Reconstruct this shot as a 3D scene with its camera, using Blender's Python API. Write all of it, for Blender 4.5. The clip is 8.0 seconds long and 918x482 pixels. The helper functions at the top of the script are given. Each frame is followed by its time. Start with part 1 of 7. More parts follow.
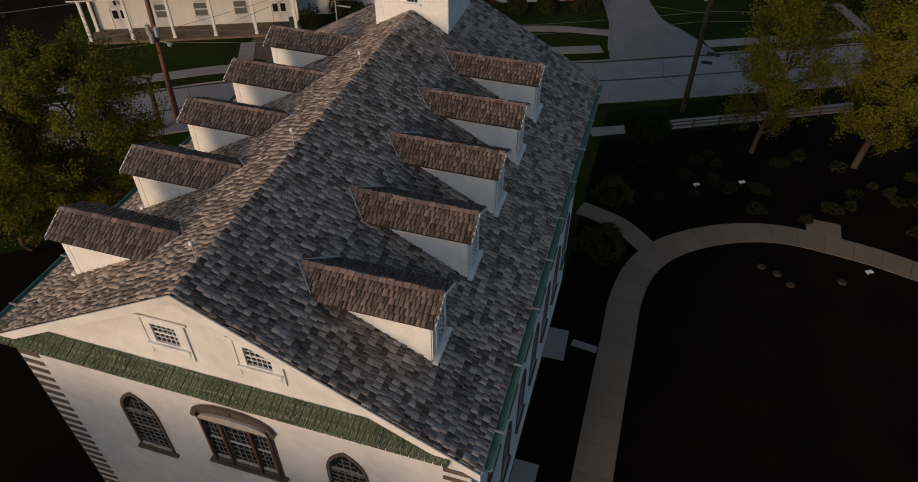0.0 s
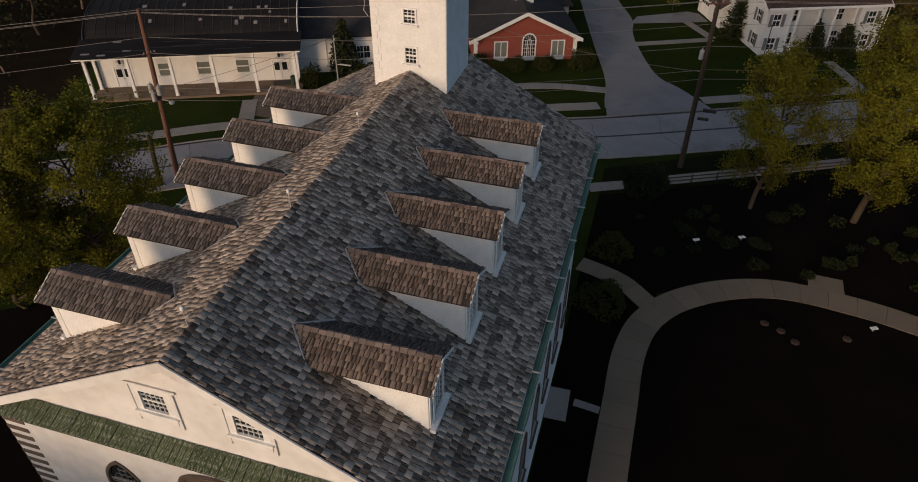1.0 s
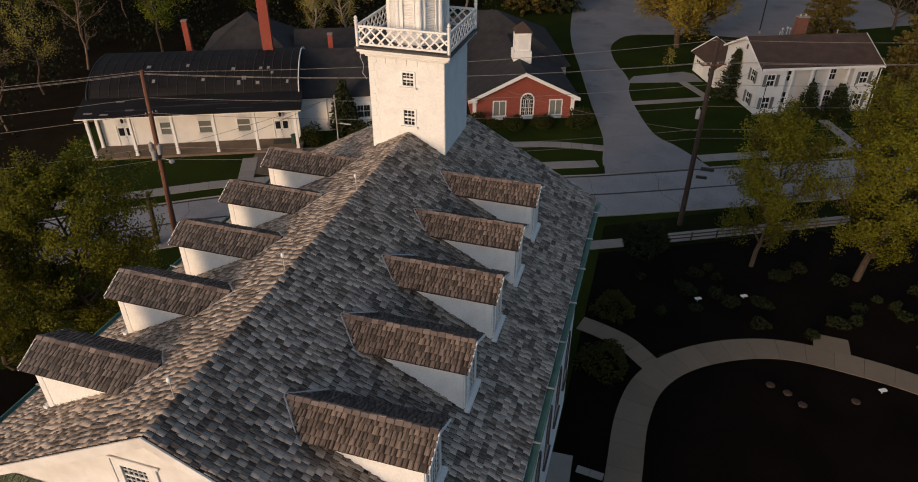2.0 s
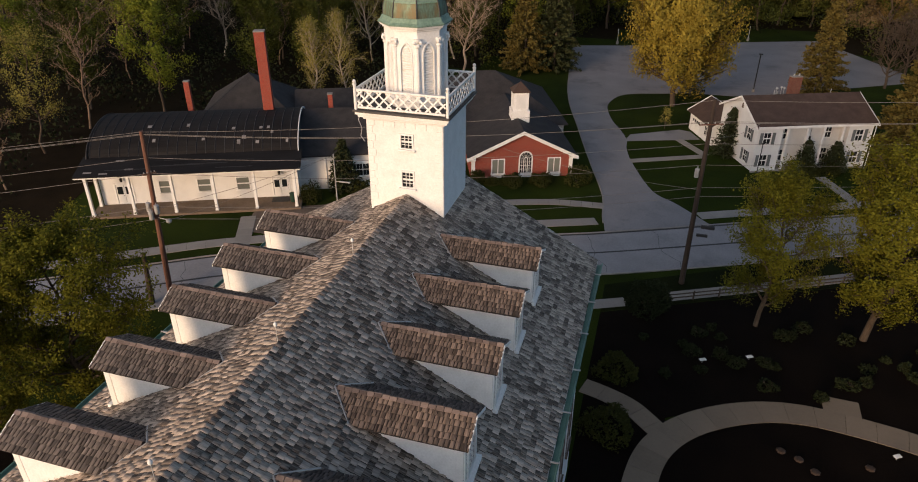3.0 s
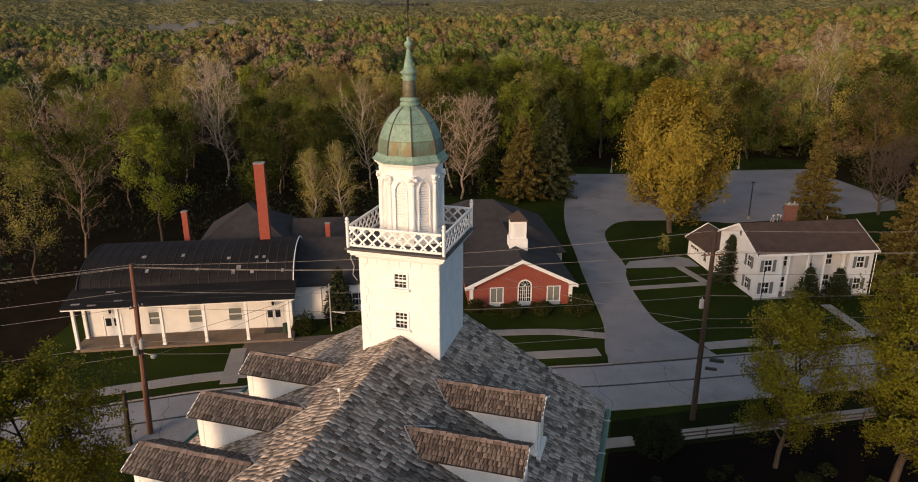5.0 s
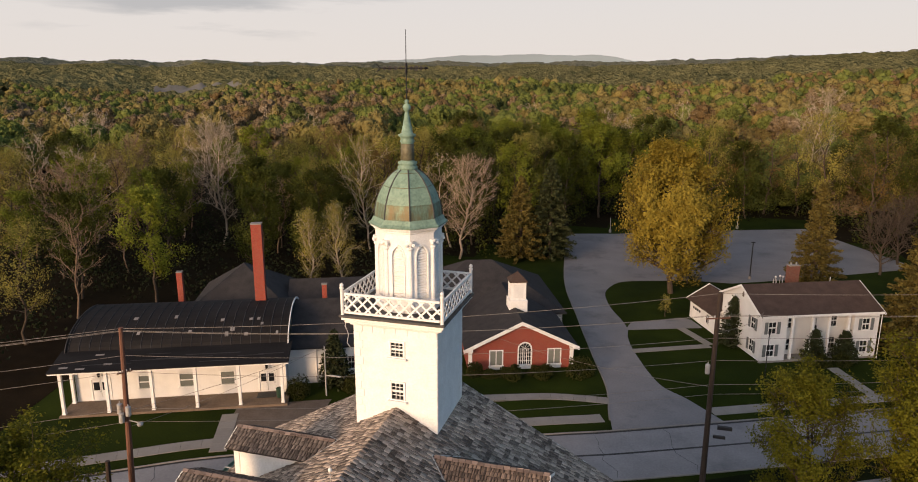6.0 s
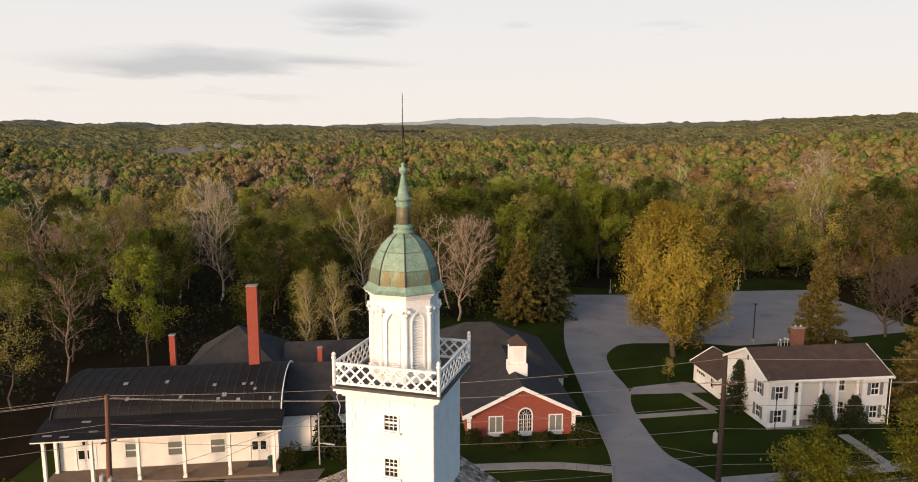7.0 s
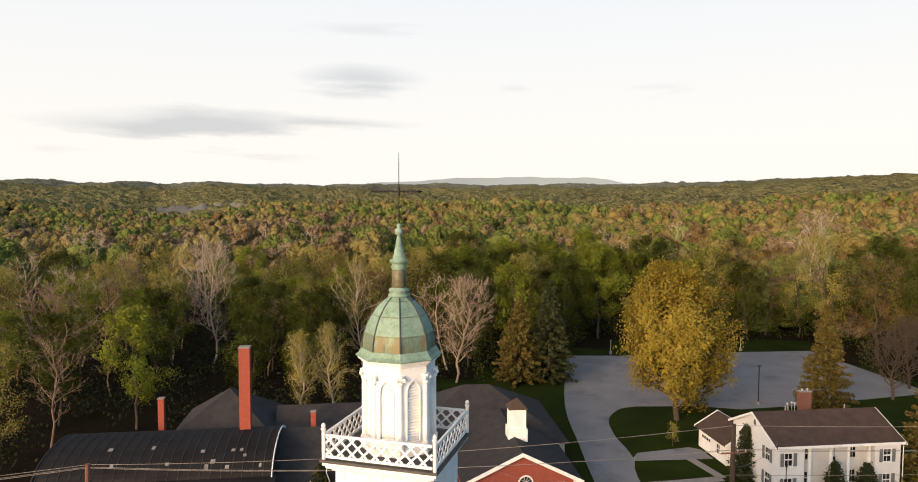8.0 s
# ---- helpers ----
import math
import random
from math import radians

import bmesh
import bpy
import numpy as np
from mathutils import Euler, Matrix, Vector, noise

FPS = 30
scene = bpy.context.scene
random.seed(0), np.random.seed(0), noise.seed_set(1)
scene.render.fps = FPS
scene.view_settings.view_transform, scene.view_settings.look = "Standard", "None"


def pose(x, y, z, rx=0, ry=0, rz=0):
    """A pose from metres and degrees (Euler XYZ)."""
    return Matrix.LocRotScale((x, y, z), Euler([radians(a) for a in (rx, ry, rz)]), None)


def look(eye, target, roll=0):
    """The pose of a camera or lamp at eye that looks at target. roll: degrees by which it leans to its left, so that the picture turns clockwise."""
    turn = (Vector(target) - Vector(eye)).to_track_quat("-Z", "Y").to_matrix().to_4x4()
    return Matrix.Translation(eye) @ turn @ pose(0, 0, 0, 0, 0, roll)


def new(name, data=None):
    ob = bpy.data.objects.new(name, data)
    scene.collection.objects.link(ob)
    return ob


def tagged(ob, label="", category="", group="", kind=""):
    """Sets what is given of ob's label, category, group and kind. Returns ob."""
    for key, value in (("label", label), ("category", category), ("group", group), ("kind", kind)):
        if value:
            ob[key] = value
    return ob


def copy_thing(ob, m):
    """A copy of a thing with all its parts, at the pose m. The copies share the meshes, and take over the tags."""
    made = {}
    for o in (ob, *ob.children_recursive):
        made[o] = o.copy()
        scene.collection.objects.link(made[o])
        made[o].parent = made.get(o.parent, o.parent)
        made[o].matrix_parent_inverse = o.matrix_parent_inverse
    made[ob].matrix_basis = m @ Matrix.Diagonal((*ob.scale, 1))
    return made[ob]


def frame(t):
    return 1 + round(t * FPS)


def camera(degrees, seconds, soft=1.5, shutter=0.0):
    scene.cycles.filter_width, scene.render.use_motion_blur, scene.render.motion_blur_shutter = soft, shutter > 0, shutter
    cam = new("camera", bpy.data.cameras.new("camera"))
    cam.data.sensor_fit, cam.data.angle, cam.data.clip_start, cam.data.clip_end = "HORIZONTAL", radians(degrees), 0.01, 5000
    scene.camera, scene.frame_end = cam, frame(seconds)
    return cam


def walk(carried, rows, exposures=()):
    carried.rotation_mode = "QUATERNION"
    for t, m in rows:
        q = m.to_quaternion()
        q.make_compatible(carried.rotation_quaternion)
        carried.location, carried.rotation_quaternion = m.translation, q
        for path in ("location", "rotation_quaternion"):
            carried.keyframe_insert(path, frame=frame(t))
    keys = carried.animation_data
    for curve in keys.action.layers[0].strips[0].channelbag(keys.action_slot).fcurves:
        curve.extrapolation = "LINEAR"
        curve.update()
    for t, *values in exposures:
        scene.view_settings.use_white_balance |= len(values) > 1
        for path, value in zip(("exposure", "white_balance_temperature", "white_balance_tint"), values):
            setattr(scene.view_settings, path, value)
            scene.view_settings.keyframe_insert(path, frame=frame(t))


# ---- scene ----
cam = camera(67.6, 8.0, soft=1.0)
EXPOSURES = [(0.0, -0.82, 6350, 14), (1.0, -0.62, 6400, 14), (1.7, -0.4, 6450, 14), (3.0, 0.0, 6500, 15), (4.5, 0.15, 6800, 16), (6.0, 0.27, 6850, 17), (7.0, 0.5, 6830, 15), (8.0, 0.7, 6800, 13)]
PATH = [
    (0, (11.821, -31.179, 35.534), (11.399, -29.752, 34.198), 0.4),
    (0.5, (11.782, -30.912, 35.528), (11.345, -29.438, 34.249), 0.3),
    (1, (11.709, -30.651, 35.534), (11.26, -29.131, 34.314), 0.3),
    (1.5, (11.635, -30.365, 35.524), (11.173, -28.8, 34.367), 0.3),
    (1.7, (11.621, -30.237, 35.525), (11.154, -28.655, 34.395), 0.3),
    (3, (11.338, -29.223, 35.539), (10.843, -27.537, 34.584), 0.2),
    (3.5, (11.213, -28.742, 35.554), (10.708, -27.017, 34.675), 0.2),
    (4, (11.081, -28.246, 35.573), (10.566, -26.486, 34.773), 0.2),
    (4.5, (10.925, -27.753, 35.561), (10.403, -25.961, 34.845), 0.2),
    (4.7, (10.894, -27.554, 35.543), (10.368, -25.749, 34.863), 0.1),
    (6, (10.481, -26.156, 35.564), (9.941, -24.287, 35.099), 0.1),
    (6.5, (10.369, -25.642, 35.587), (9.826, -23.755, 35.208), 0.1),
    (7, (10.258, -25.139, 35.605), (9.711, -23.237, 35.311), 0.1),
    (7.5, (10.109, -24.627, 35.629), (9.562, -22.714, 35.421), 0.1),
    (8, (9.958, -24.057, 35.654), (9.411, -22.137, 35.53), 0.2),
]
walk(cam, [(t, look(eye, target, roll)) for t, eye, target, roll in PATH], EXPOSURES)


SUN_AZ, SUN_EL = 21.0, 10.5  # degrees: from behind (-y), turned towards -x; height over the horizon
sun_way = Vector((-math.cos(radians(SUN_EL)) * math.sin(radians(SUN_AZ)), -math.cos(radians(SUN_EL)) * math.cos(radians(SUN_AZ)), math.sin(radians(SUN_EL))))
sun = new("sun", bpy.data.lights.new("sun", "SUN"))
sun.data.energy, sun.data.angle, sun.data.color = 4.3, radians(18.0), (1.0, 0.68, 0.40)
sun.matrix_world = look(sun_way * 200, (0, 0, 0))

world = bpy.data.worlds.new("sky")
scene.world = world
world.use_nodes = True
wt = world.node_tree
wt.nodes.clear()
w_out = wt.nodes.new("ShaderNodeOutputWorld")
w_bg = wt.nodes.new("ShaderNodeBackground")
w_sky = wt.nodes.new("ShaderNodeTexSky")
w_sky.sky_type = "NISHITA"
w_sky.sun_disc = False
w_sky.sun_elevation = radians(SUN_EL)
w_sky.sun_rotation = math.atan2(sun_way.x, sun_way.y)
w_sky.air_density, w_sky.dust_density, w_sky.ozone_density = 1.0, 2.0, 1.5
# thin high overcast, lighter towards the horizon, with long grey bands
w_co = wt.nodes.new("ShaderNodeTexCoord")
w_map = wt.nodes.new("ShaderNodeMapping")
w_map.inputs["Scale"].default_value = (2.2, 2.2, 16.0)
w_map.inputs["Location"].default_value = (0.35, 0.2, 0.4)
w_noise = wt.nodes.new("ShaderNodeTexNoise")
w_noise.inputs["Scale"].default_value = 1.7
w_noise.inputs["Detail"].default_value = 5.0
w_noise.inputs["Roughness"].default_value = 0.58
w_ramp = wt.nodes.new("ShaderNodeValToRGB")
w_ramp.color_ramp.elements[0].position, w_ramp.color_ramp.elements[0].color = 0.42, (1.0, 1.0, 1.0, 1)
w_ramp.color_ramp.elements[1].position, w_ramp.color_ramp.elements[1].color = 0.74, (0.68, 0.71, 0.745, 1)
w_sep = wt.nodes.new("ShaderNodeSeparateXYZ")
wt.links.new(w_co.outputs["Generated"], w_sep.inputs[0])


def w_math(op, a, b=None):
    n = wt.nodes.new("ShaderNodeMath")
    n.operation = op
    for i, v in enumerate((a, b)):
        if v is None:
            continue
        if isinstance(v, (int, float)):
            n.inputs[i].default_value = v
        else:
            wt.links.new(v, n.inputs[i])
    return n.outputs[0]


# long grey cloud banks: compass angle, height and reach in radians, depth
w_az = w_math("ARCTAN2", w_sep.outputs["X"], w_sep.outputs["Y"])
w_bank = None
for az0, el0, wide, high, deep in ((-0.63, 0.094, 0.17, 0.022, 1.0), (-0.48, 0.103, 0.12, 0.012, 0.8), (-0.42, 0.170, 0.085, 0.018, 0.7), (-0.38, 0.233, 0.12, 0.014, 0.4), (-0.20, 0.156, 0.035, 0.010, 0.35), (0.0, 0.149, 0.07, 0.013, 0.4), (-0.70, 0.20, 0.05, 0.008, 0.25), (1.3, 0.2, 0.5, 0.03, 0.8), (-1.6, 0.22, 0.4, 0.03, 0.8)):
    dx = w_math("DIVIDE", w_math("SUBTRACT", w_az, az0), wide)
    dz = w_math("ADD", w_math("DIVIDE", w_math("SUBTRACT", w_sep.outputs["Z"], el0), high), w_math("MULTIPLY", w_math("SUBTRACT", w_noise.outputs["Fac"], 0.5), 4.0))
    q = w_math("ADD", w_math("MULTIPLY", dx, dx), w_math("MULTIPLY", dz, dz))
    f = w_math("MULTIPLY", w_math("EXPONENT", w_math("MULTIPLY", q, -1.0)), deep)
    w_bank = f if w_bank is None else w_math("MAXIMUM", w_bank, f)
w_bank = w_math("ADD", w_math("MULTIPLY", w_bank, 0.52), w_math("MULTIPLY", w_noise.outputs["Fac"], 0.62))
w_high = wt.nodes.new("ShaderNodeValToRGB")
w_high.color_ramp.elements[0].position, w_high.color_ramp.elements[0].color = 0.0, (1.06, 1.035, 0.975, 1)
w_high.color_ramp.elements[1].position, w_high.color_ramp.elements[1].color = 0.85, (0.10, 0.175, 0.30, 1)
for at_, tone in ((0.28, (0.90, 0.965, 1.01, 1)), (0.42, (0.31, 0.45, 0.63, 1))):
    w_high.color_ramp.elements.new(at_).color = tone
wt.links.new(w_sep.outputs["Z"], w_high.inputs["Fac"])
w_mul = wt.nodes.new("ShaderNodeMix")
w_mul.data_type, w_mul.blend_type = "RGBA", "MULTIPLY"
w_mul.inputs["Factor"].default_value = 1.0
wt.links.new(w_ramp.outputs["Color"], w_mul.inputs["A"])
wt.links.new(w_high.outputs["Color"], w_mul.inputs["B"])
w_cloud = wt.nodes.new("ShaderNodeMix")
w_cloud.data_type, w_cloud.blend_type = "RGBA", "MIX"
w_gain = wt.nodes.new("ShaderNodeVectorMath")
w_gain.operation = "SCALE"
CLOUD_GAIN, CLOUD_SHARE, SKY_STRENGTH = 6.5, 0.96, 0.12
# the veil is brighter on the sun's side of the sky
w_dot = wt.nodes.new("ShaderNodeVectorMath")
w_dot.operation = "DOT_PRODUCT"
wt.links.new(w_co.outputs["Generated"], w_dot.inputs[0])
w_dot.inputs[1].default_value = sun_way
w_side = w_math("MAXIMUM", w_dot.outputs["Value"], 0.0)
w_gain.inputs["Scale"].default_value = 0.78 * CLOUD_GAIN
w_glow = wt.nodes.new("ShaderNodeVectorMath")
w_glow.operation = "SCALE"
w_glow.inputs[0].default_value = (0.98, 0.92, 0.86)
wt.links.new(w_math("MULTIPLY", w_math("MULTIPLY", w_side, w_side), 2.1 * CLOUD_GAIN), w_glow.inputs["Scale"])
w_veil = wt.nodes.new("ShaderNodeVectorMath")
wt.links.new(w_gain.outputs["Vector"], w_veil.inputs[0])
wt.links.new(w_glow.outputs["Vector"], w_veil.inputs[1])
w_cloud.inputs["Factor"].default_value = CLOUD_SHARE
wt.links.new(w_co.outputs["Generated"], w_map.inputs["Vector"])
wt.links.new(w_map.outputs["Vector"], w_noise.inputs["Vector"])
wt.links.new(w_bank, w_ramp.inputs["Fac"])
# clear blue sky to the east, across from the evening glow
w_east = wt.nodes.new("ShaderNodeMapRange")
w_east.interpolation_type = "SMOOTHSTEP"
w_east.inputs["From Min"].default_value, w_east.inputs["From Max"].default_value = 0.28, 0.80
wt.links.new(w_sep.outputs["X"], w_east.inputs["Value"])
w_blue = wt.nodes.new("ShaderNodeMix")
w_blue.data_type, w_blue.blend_type = "RGBA", "MULTIPLY"
w_blue.inputs["B"].default_value = (0.47, 0.90, 1.26, 1)
wt.links.new(w_east.outputs["Result"], w_blue.inputs["Factor"])
wt.links.new(w_mul.outputs["Result"], w_blue.inputs["A"])
wt.links.new(w_blue.outputs["Result"], w_gain.inputs["Vector"])
wt.links.new(w_sky.outputs["Color"], w_cloud.inputs["A"])
wt.links.new(w_veil.outputs["Vector"], w_cloud.inputs["B"])
wt.links.new(w_cloud.outputs["Result"], w_bg.inputs["Color"])
w_bg.inputs["Strength"].default_value = SKY_STRENGTH
wt.links.new(w_bg.outputs["Background"], w_out.inputs["Surface"])


# ---------------------------------------------------------------- materials
def material(name, low, high, rough=0.85, scale=3.0, bump=0.25, metal=0.0, island=0.0, per_object=0.0, streak=(1, 1, 1), fine=18.0, stain=None, stain_at=0.62, translucent=0.0, spec=0.3, grain=0.0, relief=0.02):
    """Two-scale noise between two base colours, with fine relief; island / per_object: how far pieces differ in value."""
    m = bpy.data.materials.new(name)
    m.use_nodes = True
    t = m.node_tree
    bsdf = t.nodes["Principled BSDF"]
    co = t.nodes.new("ShaderNodeTexCoord")
    mp = t.nodes.new("ShaderNodeMapping")
    mp.inputs["Scale"].default_value = streak
    t.links.new(co.outputs["Object"], mp.inputs["Vector"])
    if per_object:
        info = t.nodes.new("ShaderNodeObjectInfo")
        t.links.new(info.outputs["Location"], mp.inputs["Location"])
    if island and grain:
        # each piece is cut from another board
        isl = t.nodes.new("ShaderNodeNewGeometry")
        far_ = t.nodes.new("ShaderNodeMath")
        far_.operation = "MULTIPLY"
        far_.inputs[1].default_value = 60.0
        t.links.new(isl.outputs["Random Per Island"], far_.inputs[0])
        t.links.new(far_.outputs[0], mp.inputs["Location"])
    big = t.nodes.new("ShaderNodeTexNoise")
    big.inputs["Scale"].default_value, big.inputs["Detail"].default_value = scale, 4.0
    small = t.nodes.new("ShaderNodeTexNoise")
    small.inputs["Scale"].default_value, small.inputs["Detail"].default_value = fine, 3.0
    for n in (big, small):
        t.links.new(mp.outputs["Vector"], n.inputs["Vector"])
    add = t.nodes.new("ShaderNodeMath")
    add.operation = "MULTIPLY_ADD"
    add.inputs[1].default_value = 0.45
    t.links.new(small.outputs["Fac"], add.inputs[0])
    if grain:
        # strong fibre: the fine noise, stretched in contrast
        gr = t.nodes.new("ShaderNodeMapRange")
        gr.inputs["From Min"].default_value, gr.inputs["From Max"].default_value = 0.5 - grain, 0.5 + grain
        t.links.new(small.outputs["Fac"], gr.inputs["Value"])
        t.links.new(gr.outputs["Result"], add.inputs[0])
    half = t.nodes.new("ShaderNodeMath")
    half.operation = "MULTIPLY"
    half.inputs[1].default_value = 0.55
    t.links.new(big.outputs["Fac"], half.inputs[0])
    t.links.new(half.outputs[0], add.inputs[2])
    fac = add.outputs[0]
    for share, node, socket in ((island, "ShaderNodeNewGeometry", "Random Per Island"), (per_object, "ShaderNodeObjectInfo", "Random")):
        if share:
            r = t.nodes.new(node)
            mx = t.nodes.new("ShaderNodeMix")
            mx.data_type = "FLOAT"
            mx.inputs["Factor"].default_value = share
            t.links.new(fac, mx.inputs["A"])
            t.links.new(r.outputs[socket], mx.inputs["B"])
            fac = mx.outputs["Result"]
    ramp = t.nodes.new("ShaderNodeValToRGB")
    ramp.color_ramp.elements[0].position, ramp.color_ramp.elements[0].color = (0.24 if grain else 0.12 if island or per_object else 0.32), (*low, 1)
    ramp.color_ramp.elements[1].position, ramp.color_ramp.elements[1].color = (0.80 if grain else 0.88 if island or per_object else 0.68), (*high, 1)
    t.links.new(fac, ramp.inputs["Fac"])
    colour = ramp.outputs["Color"]
    if stain:
        sn = t.nodes.new("ShaderNodeTexNoise")
        sn.inputs["Scale"].default_value, sn.inputs["Detail"].default_value = scale * 0.8, 8.0
        sn.inputs["Roughness"].default_value = 0.65
        off = t.nodes.new("ShaderNodeVectorMath")
        off.inputs[1].default_value = (7.3, 2.1, 4.4)
        t.links.new(mp.outputs["Vector"], off.inputs[0])
        t.links.new(off.outputs[0], sn.inputs["Vector"])
        sr = t.nodes.new("ShaderNodeValToRGB")
        sr.color_ramp.elements[0].position, sr.color_ramp.elements[1].position = stain_at - 0.06, stain_at + 0.08
        t.links.new(sn.outputs["Fac"], sr.inputs["Fac"])
        sm = t.nodes.new("ShaderNodeMix")
        sm.data_type = "RGBA"
        t.links.new(sr.outputs["Color"], sm.inputs["Factor"])
        t.links.new(colour, sm.inputs["A"])
        sm.inputs["B"].default_value = (*stain, 1)
        colour = sm.outputs["Result"]
    t.links.new(colour, bsdf.inputs["Base Color"])
    bsdf.inputs["Roughness"].default_value = rough
    bsdf.inputs["Metallic"].default_value = metal
    bsdf.inputs["Specular IOR Level"].default_value = spec
    if bump:
        bp = t.nodes.new("ShaderNodeBump")
        bp.inputs["Strength"].default_value, bp.inputs["Distance"].default_value = bump, relief
        t.links.new(small.outputs["Fac"], bp.inputs["Height"])
        t.links.new(bp.outputs["Normal"], bsdf.inputs["Normal"])
    if translucent:
        tr = t.nodes.new("ShaderNodeBsdfTranslucent")
        t.links.new(colour, tr.inputs["Color"])
        mix = t.nodes.new("ShaderNodeMixShader")
        mix.inputs["Fac"].default_value = translucent
        t.links.new(bsdf.outputs[0], mix.inputs[1])
        t.links.new(tr.outputs[0], mix.inputs[2])
        t.links.new(mix.outputs[0], t.nodes["Material Output"].inputs["Surface"])
    return m


def glass_material(name, tint):
    m = bpy.data.materials.new(name)
    m.use_nodes = True
    b = m.node_tree.nodes["Principled BSDF"]
    b.inputs["Base Color"].default_value = (*tint, 1)
    b.inputs["Roughness"].default_value = 0.06
    b.inputs["Specular IOR Level"].default_value = 0.08
    return m


def brick_material(name, a, b, mortar, scale=1.0):
    m = bpy.data.materials.new(name)
    m.use_nodes = True
    t = m.node_tree
    bsdf = t.nodes["Principled BSDF"]
    co = t.nodes.new("ShaderNodeTexCoord")
    sep = t.nodes.new("ShaderNodeSeparateXYZ")
    com = t.nodes.new("ShaderNodeCombineXYZ")
    sumxy = t.nodes.new("ShaderNodeMath")
    t.links.new(co.outputs["Object"], sep.inputs[0])
    t.links.new(sep.outputs["X"], sumxy.inputs[0])
    t.links.new(sep.outputs["Y"], sumxy.inputs[1])
    t.links.new(sumxy.outputs[0], com.inputs["X"])
    t.links.new(sep.outputs["Z"], com.inputs["Y"])
    br = t.nodes.new("ShaderNodeTexBrick")
    br.inputs["Color1"].default_value, br.inputs["Color2"].default_value, br.inputs["Mortar"].default_value = (*a, 1), (*b, 1), (*mortar, 1)
    br.inputs["Scale"].default_value = scale
    br.inputs["Brick Width"].default_value, br.inputs["Row Height"].default_value, br.inputs["Mortar Size"].default_value = 0.21, 0.075, 0.008
    t.links.new(com.outputs[0], br.inputs["Vector"])
    nz = t.nodes.new("ShaderNodeTexNoise")
    nz.inputs["Scale"].default_value = 1.3
    t.links.new(co.outputs["Object"], nz.inputs["Vector"])
    mx = t.nodes.new("ShaderNodeMix")
    mx.data_type, mx.blend_type = "RGBA", "MULTIPLY"
    mx.inputs["Factor"].default_value = 0.5
    t.links.new(br.outputs["Color"], mx.inputs["A"])
    t.links.new(nz.outputs["Color"], mx.inputs["B"])
    rm = t.nodes.new("ShaderNodeMix")
    rm.data_type = "RGBA"
    rm.inputs["Factor"].default_value = 0.35
    t.links.new(br.outputs["Color"], rm.inputs["A"])
    t.links.new(mx.outputs["Result"], rm.inputs["B"])
    t.links.new(rm.outputs["Result"], bsdf.inputs["Base Color"])
    bsdf.inputs["Roughness"].default_value = 0.9
    bp = t.nodes.new("ShaderNodeBump")
    bp.inputs["Strength"].default_value, bp.inputs["Distance"].default_value = 0.5, 0.01
    t.links.new(br.outputs["Fac"], bp.inputs["Height"])
    bp.invert = True
    t.links.new(bp.outputs["Normal"], bsdf.inputs["Normal"])
    return m


M_SHINGLE = material("weathered_shingle", (0.073, 0.055, 0.043), (0.465, 0.386, 0.320), 0.75, 0.25, 0.8, island=0.5, fine=3.4, streak=(6.0, 0.7, 1), grain=0.11)
M_SHINGLE_OB = material("weathered_shingle_piece", (0.073, 0.055, 0.043), (0.465, 0.386, 0.320), 0.75, 0.25, 0.8, per_object=0.5, fine=3.4, streak=(6.0, 0.7, 1), grain=0.11)
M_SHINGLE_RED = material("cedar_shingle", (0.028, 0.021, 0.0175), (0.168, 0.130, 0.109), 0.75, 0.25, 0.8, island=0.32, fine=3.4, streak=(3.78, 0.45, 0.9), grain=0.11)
# darker shingle for one slope of each dormer
M_SHINGLE_DARK = material("darker_dormer_shingle", (0.02295, 0.01912, 0.01801), (0.13, 0.1109, 0.1018), 0.75, 0.25, 0.8, island=0.32, fine=3.4, streak=(3.213, 0.3825, 0.783), grain=0.11)
# dark end grain, with the shadow in the gaps between shingles painted in
M_ENDGRAIN_SHADE = material("shaded_shingle_end_grain", (0.007, 0.005, 0.004), (0.022, 0.017, 0.014), 0.9)
M_CAP = material("ridge_cap_shingle", (0.05, 0.036, 0.03), (0.24, 0.185, 0.16), 0.75, 0.5, 0.6, per_object=0.5, fine=4.0)
M_UNDER = material("roof_boards", (0.012, 0.011, 0.011), (0.03, 0.027, 0.026))
M_STUCCO = material("cream_stucco", (0.525, 0.512, 0.490), (0.70, 0.69, 0.668), 0.9, 0.42, 0.3, fine=1.6, stain=(0.49, 0.466, 0.432), stain_at=0.62)
M_WHITE = material("white_painted_wood", (0.5742, 0.5742, 0.5568), (0.7221, 0.7221, 0.7047), 0.55, 1.5, 0.15, fine=12.0, stain=(0.4785, 0.4698, 0.435), stain_at=0.7)
M_CLAP = material("white_clapboard_paint", (0.527, 0.527, 0.5185), (0.629, 0.629, 0.612), 0.6, 0.8, 0.15, fine=10.0)
M_GREEN = material("green_painted_gutter", (0.05, 0.125, 0.108), (0.115, 0.22, 0.185), 0.5, 2.0, 0.2)
M_MOSS = material("mossy_green_boards", (0.018, 0.034, 0.017), (0.074, 0.096, 0.040), 0.9, 7.0, 0.6, per_object=0.4, fine=16.0, stain=(0.255, 0.2625, 0.21), stain_at=0.56)
